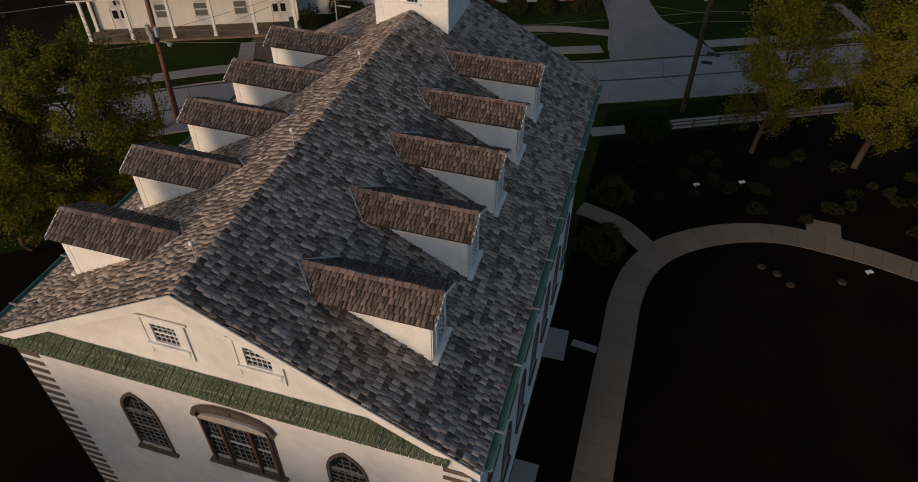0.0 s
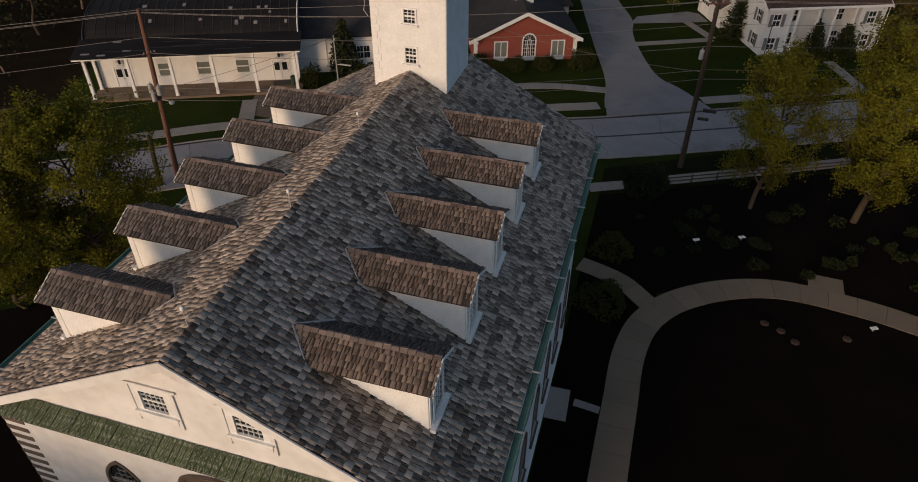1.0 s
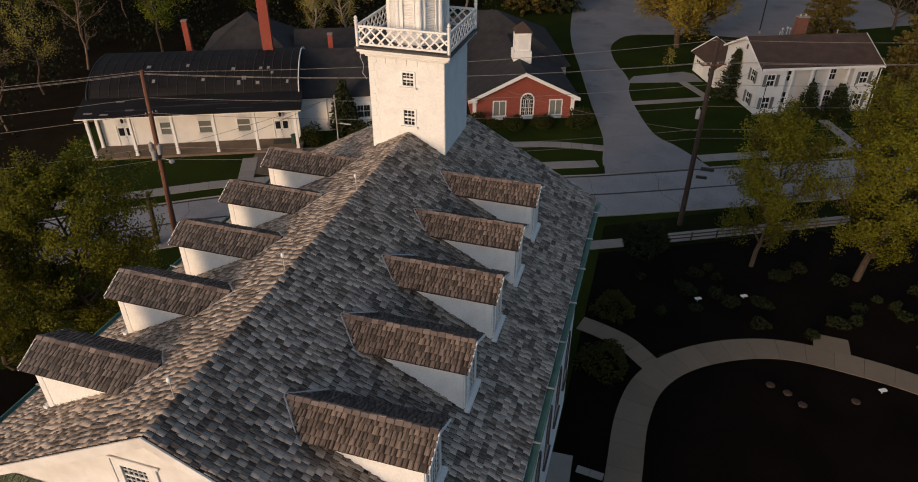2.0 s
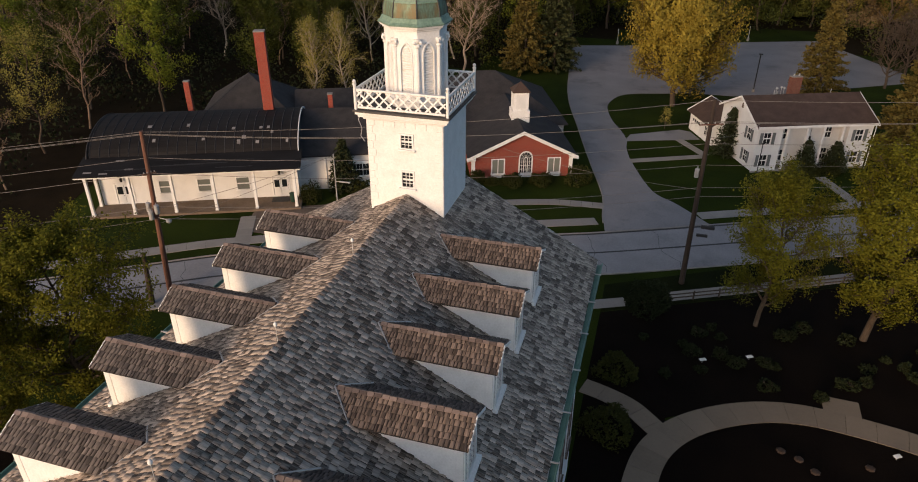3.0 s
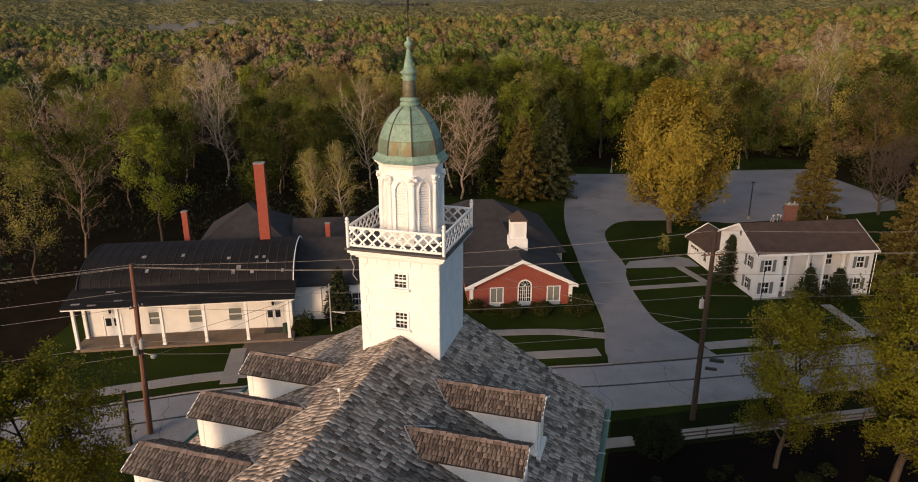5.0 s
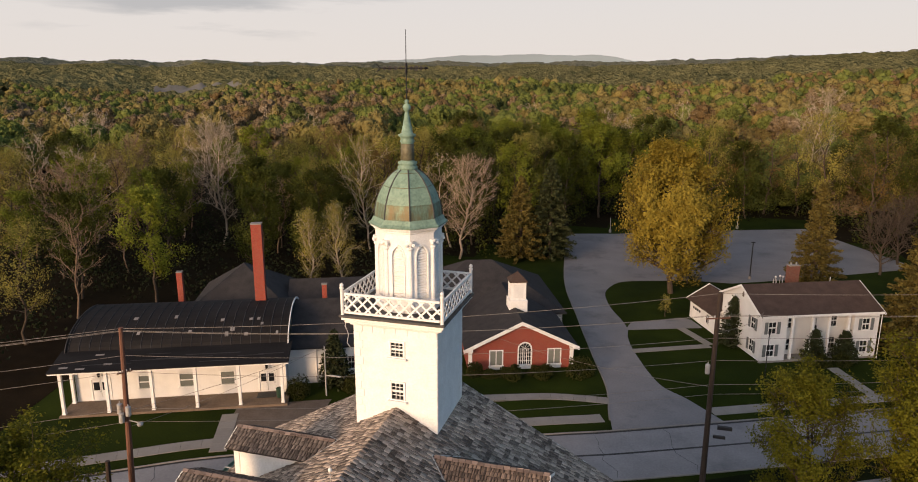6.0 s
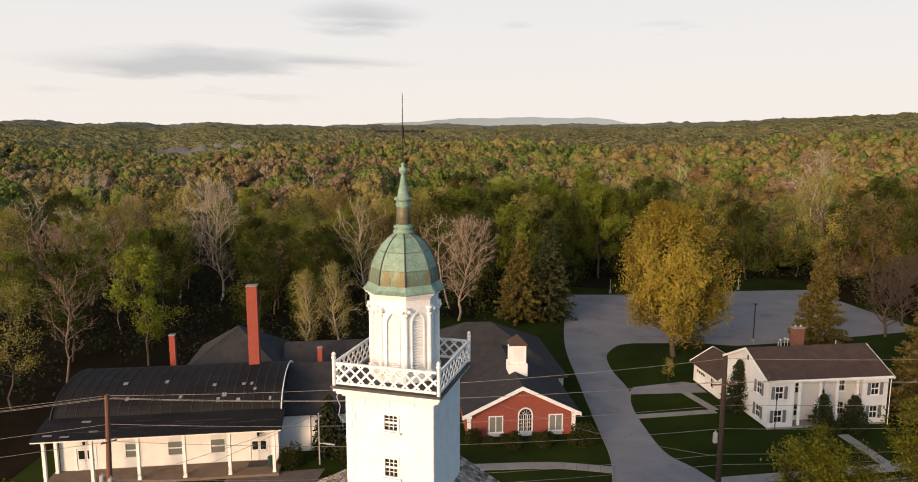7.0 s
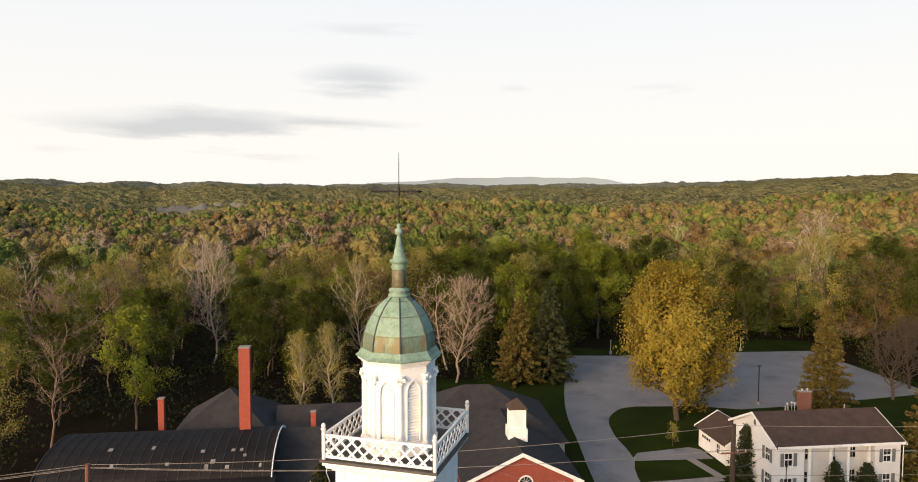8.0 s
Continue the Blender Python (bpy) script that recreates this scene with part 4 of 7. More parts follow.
        for sx in (-0.15, 0.15):
            shared("capital_scroll", scroll_me, core, v @ pose(sx, -0.1, 0))
    ent = [(VR + 0.03, 28.72), (VR + 0.03, 29.02), (VR + 0.10, 29.05), (VR + 0.10, 29.12), (VR + 0.22, 29.16), (VR + 0.26, 29.27)]
    part("entablature", lathe(ent, 8, math.pi / 8), M_WHITE, core, "white moulded octagonal entablature")
    # dome in eight copper gores
    dome_prof = [(1.50, 29.58), (1.475, 29.90), (1.40, 30.22), (1.27, 30.60), (1.09, 30.95), (0.85, 31.28), (0.60, 31.52), (0.36, 31.68)]
    dome = part("dome", lathe([(1.53, 29.45), *dome_prof], 8, math.pi / 8), M_COPPER, temple, "octagonal dome in green and brown weathered copper", C)
    part("dome_skirt", lathe([(1.76, 29.27), (1.77, 29.32), (1.64, 29.42), (1.545, 29.60), (1.48, 29.60)], 8, math.pi / 8), M_COPPER_PALE, dome, "pale verdigris copper skirt")
    upper = part("dome_cap", lathe([(1.415, 30.22), (1.285, 30.60), (1.105, 30.95), (0.865, 31.28), (0.615, 31.52), (0.375, 31.685)], 8, math.pi / 8), M_COPPER_PALE, dome, "pale green copper upper dome")
    for k in range(8):
        bm = bmesh.new()
        for (r0, z0), (r1, z1) in zip(dome_prof, dome_prof[1:]):
            add_tube(bm, (r0 + 0.015, 0, z0), (r1 + 0.015, 0, z1), 0.03, n=6)
        part("dome_rib", bm, M_LEAD, dome, "dark standing seam", pose(0, 0, 0, 0, 0, 45 * k + 22.5))
    for r, z in ((1.41, 30.22), (1.105, 30.95), (0.615, 31.52)):
        part("seam", lathe([(r + 0.012, z - 0.018), (r + 0.012, z + 0.018), (r - 0.05, z + 0.018)], 8, math.pi / 8), M_COPPER, dome)
    spire = part("spire", lathe([(0.30, 31.58), (0.44, 31.66), (0.44, 31.76), (0.36, 31.82), (0.42, 31.88), (0.42, 31.96), (0.29, 32.02), (0.27, 32.78), (0.34, 32.86), (0.28, 32.94), (0.30, 33.02), (0.38, 33.08), (0.38, 33.15), (0.25, 33.2), (0.085, 34.08), (0.08, 34.14), (0.15, 34.2), (0.18, 34.3), (0.15, 34.4), (0.06, 34.46), (0.09, 34.52), (0.09, 34.58), (0.03, 34.64)], 20), M_COPPER_PALE, temple, "turned verdigris copper spire with ball", C, True)
    part("spire_drum", lathe([(0.292, 32.04), (0.304, 32.06), (0.284, 32.74), (0.27, 32.76)], 20), M_COPPER_BROWN, spire, "browned copper drum", smooth=True)
    part("lightning_rod", tube((0, 0, 34.6), (0, 0, 37.5), 0.028, 0.012), M_IRON, spire, "thin black rod")
    vane = bmesh.new()
    add_tube(vane, (-1.15, 0, 35.93), (0.85, 0, 35.93), 0.03, n=6)
    for x, r in ((-0.92, 0.08), (-0.7, 0.10), (-0.46, 0.09), (-0.24, 0.07), (0.22, 0.08), (0.42, 0.11), (0.64, 0.09)):
        rr = bmesh.ops.create_circle(vane, cap_ends=True, segments=8, radius=r)
        bmesh.ops.transform(vane, matrix=pose(x, 0.01, 35.93, 90, 0, 0), verts=rr["verts"])
        ex = bmesh.ops.extrude_face_region(vane, geom=list({f for v in rr["verts"] for f in v.link_faces}))
        bmesh.ops.translate(vane, verts=[g for g in ex["geom"] if isinstance(g, bmesh.types.BMVert)], vec=(0, -0.02, 0))
    for s in (-1, 1):
        add_tube(vane, (-1.1, 0, 35.93), (-1.28, 0, 35.93 + s * 0.16), 0.022, n=6)
    add_tube(vane, (0.8, 0, 35.93), (0.98, 0, 35.93), 0.09, 0.005, n=6)
    add_tube(vane, (0, 0, 35.72), (0, 0, 36.12), 0.06, n=8)
    part("weather_vane", vane, M_IRON, spire, "black wrought-iron arrow weather vane", pose(0, 0, 0, 0, 0, 10))


build_temple_walls()
roof_slopes = build_roof()
build_dormer()
build_tower()


# ---------------------------------------------------------------- ground, road, walks
STREET = pose(-48.8, 26.7, 0, 0, 0, 23.7)  # x along the street front, y away from it


def ground_height(x, y):
    """Level round the houses, a shallow wooded dip behind them, then hills."""
    d = np.hypot(x - 0, y - 20.0)
    az = np.degrees(np.arctan2(x - 10.0, y + 25.0))  # 0: straight on, + to the right
    dip = -5.0 * np.clip((d - 170) / 200, 0, 1)
    rise = 20.0 * np.clip((d - 500) / 700, 0, 1) ** 1.3 + 74.0 * np.clip((d - 1200) / 2200, 0, 1)
    right = 36.0 * np.clip((d - 600) / 1100, 0, 1) * np.clip((az + 4.0) / 20.0, 0, 1) ** 1.3
    left = -16.0 * np.exp(-((d - 1150) / 420.0) ** 2) * np.exp(-(((az + 38.0) / 9.0) ** 2))
    wave = np.clip((d - 200) / 500, 0, 1) * (4.0 * np.sin(x / 173.0 + 1.1) * np.sin(y / 211.0) + 3.0 * np.sin(x / 71.0 + y / 93.0))
    return dip + rise + right + left + wave * (0.6 + d / 2600.0)


def axis():
    a = np.concatenate([np.arange(0, 240, 12.0), np.arange(240, 1200, 40.0), np.arange(1200, 4700, 100.0)])
    return np.concatenate([-a[:0:-1], a])


gx, gy = np.meshgrid(axis(), axis() + 20.0)
gz = ground_height(gx, gy)
nx = gx.shape[1]
ii, jj = np.meshgrid(np.arange(gx.shape[0] - 1), np.arange(nx - 1), indexing="ij")
quad = np.stack([ii * nx + jj, ii * nx + jj + 1, (ii + 1) * nx + jj + 1, (ii + 1) * nx + jj], -1).reshape(-1, 4)
gcx, gcy = gx.ravel()[quad].mean(1), gy.ravel()[quad].mean(1)
gdx, gdy = gcx + 48.8, gcy - 26.7
gu, gv = math.cos(radians(23.7)) * gdx + math.sin(radians(23.7)) * gdy, -math.sin(radians(23.7)) * gdx + math.cos(radians(23.7)) * gdy
wood_edge = np.select([gu < -9, gu < 44, gu < 74, gu < 142], [0.0, 34.0, 66.0, 90.0], 30.0)
far_ground = (np.hypot(gcx, gcy - 20) > 165) | (gv > wood_edge)
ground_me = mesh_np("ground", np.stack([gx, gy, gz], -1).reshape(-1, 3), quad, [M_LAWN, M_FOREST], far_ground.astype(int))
ground = tagged(new("ground", ground_me), "dark mown grass running out into forest floor", "ground", kind="structure")


def strip(pts, left, right, z, mat, name, thick=0.12, step=None):
    """A slab that follows a line of (x, y): from `left` to `right` metres off it, top at z."""
    bm = bmesh.new()
    p = [Vector((x, y, 0)) for x, y in pts]
    rows = []
    for i, q in enumerate(p):
        d = (p[min(i + 1, len(p) - 1)] - p[max(i - 1, 0)]).normalized()
        n = Vector((-d.y, d.x, 0))
        rows.append([bm.verts.new(q + n * o + Vector((0, 0, h))) for o, h in ((left, z), (right, z), (right, z - thick), (left, z - thick))])
    for a, b in zip(rows, rows[1:]):
        for i in range(4):
            bm.faces.new((a[i], a[(i + 1) % 4], b[(i + 1) % 4], b[i]))
    bm.faces.new(rows[0])
    bm.faces.new(rows[-1][::-1])
    return from_bm(name, bm, mat)


def smooth_line(pts, n=6):
    """Catmull-Rom points through a line."""
    p = [pts[0], *pts, pts[-1]]
    out = []
    for i in range(1, len(p) - 2):
        for k in range(n):
            t = k / n
            a, b, c, d = (np.array(p[j], float) for j in (i - 1, i, i + 1, i + 2))
            out.append(tuple(0.5 * (2 * b + (c - a) * t + (2 * a - 5 * b + 4 * c - d) * t * t + (3 * b - a - 3 * c + d) * t ** 3)))
    out.append(tuple(pts[-1]))
    return out


CURB = smooth_line([(-150, -62), (-90, -19), (-60, 3), (-36.8, 18.9), (-28, 24.4), (-14, 30.8), (2.2, 37.7), (7.8, 40.0), (19, 45.2), (34.7, 52.6), (60, 64.5), (150, 106)])
road = tagged(new("road", strip(CURB, 0, -8.6, 0.02, M_ROAD, "road", 0.3)), "grey patched asphalt road with tar seams", "road", kind="structure")
for o, nm in ((0.0, "far"), (-8.6, "near")):
    kerb = tagged(new("kerb", strip(CURB, o + (0.16 if o == 0 else 0.0), o - (0.0 if o == 0 else 0.16), 0.10, M_CONCRETE, "kerb", 0.3)), "low pale concrete kerb beside the road", "kerb", kind="structure")
rng = random.Random(3)
seam_bm = strip(CURB, -4.15, -4.42, 0.026, M_TAR, "tar_seam", 0.01)
ob = new("tar_seam", seam_bm)
ob.parent = road
ob = new("tar_seam", strip(CURB, -0.02, -0.32, 0.026, M_TAR, "tar_seam", 0.01))
ob.parent = road
for i in range(20, 60, 5):
    a, b = Vector((*CURB[i], 0)), Vector((*CURB[i + 1], 0))
    d = (b - a).normalized()
    n = Vector((-d.y, d.x, 0))
    bm = bmesh.new()
    q = a - n * 0.4
    while (q - a).length < 7.8:
        e = q - n * rng.uniform(0.7, 1.4) + d * rng.uniform(-0.5, 0.5)
        add_box(bm, (0, -0.018, 0), ((e - q).length, 0.018, 0.007), 0, Matrix.Translation(q + Vector((0, 0, 0.02))) @ pose(0, 0, 0, 0, 0, math.degrees(math.atan2((e - q).y, (e - q).x))))
        q = e
    part("tar_crack", bm, M_TAR, road)


def slabs(pts, left, right, z, name, label, count, mat=None):
    """A walk of single concrete slabs with open joints, pieces of one pavement."""
    walk_ob = tagged(new(name), label, "pavement", kind="structure")
    line = [Vector((x, y, 0)) for x, y in pts]
    seg = [(b - a).length for a, b in zip(line, line[1:])]
    total = sum(seg)

    def at(s):
        for a, b, l in zip(line, line[1:], seg):
            if s <= l:
                return a.lerp(b, s / l), (b - a).normalized()
            s -= l
        return line[-1], (line[-1] - line[-2]).normalized()

    for k in range(count):
        sub = []
        for j in range(4):
            sub.append(at(min(total, total * (k + j / 3) / count + (0.012 if j == 0 else -0.012 if j == 3 else 0))))
        bm = bmesh.new()
        rows = []
        for q, d in sub:
            n = Vector((-d.y, d.x, 0))
            rows.append([bm.verts.new(q + n * o + Vector((0, 0, h))) for o, h in ((left, z), (right, z), (right, z - 0.1), (left, z - 0.1))])
        for a, b in zip(rows, rows[1:]):
            for i in range(4):
                bm.faces.new((a[i], a[(i + 1) % 4], b[(i + 1) % 4], b[i]))
        bm.faces.new(rows[0])
        bm.faces.new(rows[-1][::-1])
        part("slab", bm, mat or M_CONCRETE, walk_ob)
    return walk_ob


left_walk = [p for p in CURB if -75 < p[0] < 8]
right_walk = [p for p in CURB if 17 < p[0] < 90]
slabs(left_walk, 2.0, 3.7, 0.05, "pavement", "pale concrete street pavement with joints", 50)
slabs(right_walk, 1.6, 3.3, 0.05, "pavement", "pale concrete street pavement with joints", 44)
slabs(smooth_line([(7.0, 46.9), (1.2, 46.3), (-4.6, 44.4), (-12, 41.5), (-20, 38)]), -0.75, 0.75, 0.05, "garden_walk", "pale concrete walk curving over the lawn", 22)
slabs([(33.4, 64.0), (36.1, 56.9)], -0.7, 0.7, 0.06, "house_walk", "pale concrete walk to the white house", 6)
slabs([(9.0, 62.6), (19.0, 67.4)], -0.6, 0.6, 0.06, "house_walk", "pale concrete walk to the white house", 8)
slabs([(19.0, 67.8), (15.4, 73.4)], -0.6, 0.6, 0.06, "house_walk", "pale concrete walk to the white house", 5)
slabs([(-28.3, 25.4), (-31.6, 32.4)], -0.3, 1.4, 0.06, "hall_walk", "pale concrete walk to the hall porch", 5)
# garden path: straight limb beside the temple, then the curved one
slabs(smooth_line([(13.4, -24.0), (13.5, -6.0), (13.6, 0), (13.7, 4.5), (14.6, 8.3), (16.9, 11.4), (20.6, 13.8), (24.5, 14.9), (29, 14.6), (33.6, 13.6), (40, 11.2), (46, 7.0)]), -1.12, 1.12, 0.06, "garden_path", "wide weathered concrete garden path with joints", 34, M_PATH)
slabs(smooth_line([(8.9, 13.6), (10.6, 13.1), (12.6, 12.2), (14.3, 10.6), (15.4, 9.6)]), -0.85, 0.85, 0.054, "garden_path", "weathered concrete path branching to the temple side", 5, M_PATH)
slabs([(27.9, 15.6), (28.0, 17.6)], -1.2, 1.4, 0.05, "bench_pad", "concrete pad beside the path", 1, M_PATH)
slabs([(9.75, -2.45), (9.65, 0.15)], -0.7, 0.7, 0.09, "stone_step", "pale flat stone slab beside the wall", 1)
slabs([(9.75, -12.3), (9.75, -10.2)], -0.7, 0.7, 0.09, "stone_step", "pale flat stone slab beside the wall", 1)
slabs([(10.7, -0.7), (12.4, -0.9)], -0.28, 0.28, 0.05, "stepping_stones", "small pale stepping stones", 2)
slabs([(8.0, 25.1), (11.2, 26.6)], -0.7, 0.7, 0.05, "front_walk", "pale concrete walk before the temple", 3)
slabs([(15.0, 28.6), (24.5, 33.4), (34, 38.3)], -0.75, 0.75, 0.05, "front_walk", "pale concrete walk along the fence", 10)


def sheet(name, pts, z, mat, label, thick=0.15):
    bm = bmesh.new()
    top = [bm.verts.new((x, y, z)) for x, y in pts]
    low = [bm.verts.new((x, y, z - thick)) for x, y in pts]
    bm.faces.new(top)
    bm.faces.new(low[::-1])
    for i in range(len(pts)):
        j = (i + 1) % len(pts)
        bm.faces.new((top[i], low[i], low[j], top[j]))
    ob = part(name, bm, mat)
    return tagged(ob, label, name.replace("_", " "), kind="structure")


drive_left = smooth_line([(7.9, 40.1), (7.3, 44.0), (6.6, 50.2), (4.2, 59.2), (0.4, 74.0), (-4.3, 94.3), (-8.5, 131.0)])
drive_right = smooth_line([(7.6, 96.0), (4.9, 93.6), (3.5, 87.6), (4.8, 80.3), (7.1, 74.0), (8.0, 70.5), (8.2, 67.2), (9.4, 61.8), (12.4, 53.2), (15.6, 49.8), (19.2, 45.4)])
sheet("driveway", drive_left + [(2.9, 134.3), (28.0, 145.5), (46.0, 152.5), (60.0, 120.0), (34.1, 104.2), (24.7, 99.4), (17.8, 99.2)] + drive_right, 0.03, M_DRIVE, "grey asphalt driveway widening to a car park")
sheet("driveway", [(7.6, 70.4), (8.3, 73.6), (15.4, 78.0), (17.0, 77.5), (18.4, 74.4)], 0.036, M_DRIVE, "short asphalt spur to the garage")
kerb2 = tagged(new("kerb", strip(drive_left[4:], 0.0, 0.15, 0.10, M_CONCRETE, "kerb", 0.3)), "low concrete edge of the driveway", "kerb", kind="structure")
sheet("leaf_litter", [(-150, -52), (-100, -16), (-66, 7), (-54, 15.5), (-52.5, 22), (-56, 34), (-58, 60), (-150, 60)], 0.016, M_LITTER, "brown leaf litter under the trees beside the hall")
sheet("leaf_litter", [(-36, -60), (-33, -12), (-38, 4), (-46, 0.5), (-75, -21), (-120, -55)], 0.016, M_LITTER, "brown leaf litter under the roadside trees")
sheet("terrace", [(-30.9, 28.9), (-32.4, 34.3), (-23.2, 38.5), (-22.7, 34.9), (-24.1, 29.0)], 0.02, M_TERRACE, "brownish paved terrace beside the hall porch")
# dark sheet over the grass strip by the wall, painted as shade
sheet("garden_bed", [(9.5, -45), (15, -45), (15, 8), (16, 26.0), (9.5, 23.4)], 0.010, M_SOIL, "near-black strip along the temple wall, shade painted in")
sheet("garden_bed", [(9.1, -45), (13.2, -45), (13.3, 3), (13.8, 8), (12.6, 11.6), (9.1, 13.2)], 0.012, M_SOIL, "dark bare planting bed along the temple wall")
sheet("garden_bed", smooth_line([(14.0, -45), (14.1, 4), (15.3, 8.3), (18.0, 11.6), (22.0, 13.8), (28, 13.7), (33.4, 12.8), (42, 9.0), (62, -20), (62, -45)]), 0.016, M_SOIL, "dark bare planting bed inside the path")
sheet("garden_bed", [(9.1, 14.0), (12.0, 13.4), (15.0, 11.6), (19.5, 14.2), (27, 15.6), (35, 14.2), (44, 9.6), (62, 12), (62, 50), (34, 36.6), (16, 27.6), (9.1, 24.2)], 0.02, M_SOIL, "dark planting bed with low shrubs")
# dark sheet on the lawn strip that stands for its shade
sheet("verge", [(9.1, 24.3), (16, 27.7), (34, 36.7), (62, 50.1), (62, 57.5), (23.7, 37.4), (9.0, 29.1)], 0.013, M_TURF, "rough grass verge beside the street, shade painted in")
# no bed here: a dark sheet over the lawn paints the shade
sheet("garden_bed", [(-9.1, -45), (-9.1, 6), (-24, 1), (-60, -25), (-75, -45)], 0.02, M_SOIL, "ground under the trees, shade painted near black")


# ---------------------------------------------------------------- buildings
def gable_roof(name, x0, x1, y0, y1, ze, zr, mat, parent, over=0.4, thick=0.16, along="x", label=""):
    """Two slopes; the ridge runs along x or y."""
    bm = bmesh.new()
    if along == "x":
        ym = (y0 + y1) / 2
        k = (zr - ze) / (ym - y0)
        prof = [(y0 - over, ze - over * k), (ym, zr), (y1 + over, ze - over * k), (y1 + over, ze - over * k - thick), (ym, zr - thick), (y0 - over, ze - over * k - thick)]
        prism([(a, b) for a, b in prof], x1 - x0 + 2 * over, bm=bm, m=Matrix(((0, 1, 0, x0 - over), (1, 0, 0, 0), (0, 0, 1, 0), (0, 0, 0, 1))))
    else:
        xm = (x0 + x1) / 2
        k = (zr - ze) / (xm - x0)
        prof = [(x0 - over, ze - over * k), (xm, zr), (x1 + over, ze - over * k), (x1 + over, ze - over * k - thick), (xm, zr - thick), (x0 - over, ze - over * k - thick)]
        prism(prof, y1 - y0 + 2 * over, bm=bm, m=pose(0, y0 - over, 0))
    return part(name, bm, mat, parent, label)


def hip_roof(name, x0, x1, y0, y1, ze, zr, mat, parent, over=0.5, label="", inset=None):
    bm = bmesh.new()
    ins = inset if inset is not None else min(x1 - x0, y1 - y0) / 2
    if x1 - x0 > y1 - y0:
        r = [(x0 + ins, (y0 + y1) / 2), (x1 - ins, (y0 + y1) / 2)]
    else:
        r = [((x0 + x1) / 2, y0 + ins), ((x0 + x1) / 2, y1 - ins)]
    c = [(x0 - over, y0 - over), (x1 + over, y0 - over), (x1 + over, y1 + over), (x0 - over, y1 + over)]
    lo = [bm.verts.new((x, y, ze - 0.2)) for x, y in c]
    hi = [bm.verts.new((x, y, ze)) for x, y in c]
    a, b = (bm.verts.new((*q, zr)) for q in r)
    bm.faces.new(lo[::-1])
    for i in range(4):
        bm.faces.new((lo[i], lo[(i + 1) % 4], hi[(i + 1) % 4], hi[i]))
    if x1 - x0 > y1 - y0:
        for f in ((hi[0], hi[1], b, a), (hi[1], hi[2], b), (hi[2], hi[3], a, b), (hi[3], hi[0], a)):
            bm.faces.new(f)
    else:
        for f in ((hi[0], hi[1], a), (hi[1], hi[2], b, a), (hi[2], hi[3], b), (hi[3], hi[0], a, b)):
            bm.faces.new(f)
    return part(name, bm, mat, parent, label)


def chimney(x, y, z0, z1, w, d, parent, mat, pots=2):
    ch = part("chimney", box((x - w / 2, y - d / 2, z0), (x + w / 2, y + d / 2, z1), 0.01), mat, parent, "red brick chimney")
    part("chimney_cap", box((x - w / 2 - 0.05, y - d / 2 - 0.05, z1), (x + w / 2 + 0.05, y + d / 2 + 0.05, z1 + 0.12), 0.02), M_CONCRETE, ch)
    for i in range(pots):
        xx = x - w / 4 + i * w / 2
        part("chimney_pot", lathe([(0.10, z1 + 0.1), (0.11, z1 + 0.4), (0.09, z1 + 0.42)], 10), M_GREYMETAL, ch, m=pose(xx, y, 0))
    return ch


def panel_door(x, w, z0, h, m, parent, glazed=True):
    d = part("door", box((x, 0.02, z0), (x + w, 0.07, z0 + h), 0.01), M_WHITE, parent, "white panelled door with a dark light", m)
    if glazed:
        part("pane", box((x + 0.14, 0.0, z0 + h * 0.50), (x + w - 0.14, 0.018, z0 + h * 0.90)), M_GLASS, d)
    part("panel", box((x + 0.14, 0.008, z0 + 0.2), (x + w - 0.14, 0.019, z0 + h * 0.46)), M_WHITE, d)
    part("handle", box((x + w - 0.12, -0.03, z0 + 1.0), (x + w - 0.08, 0.02, z0 + 1.1)), M_IRON, d)
    return d


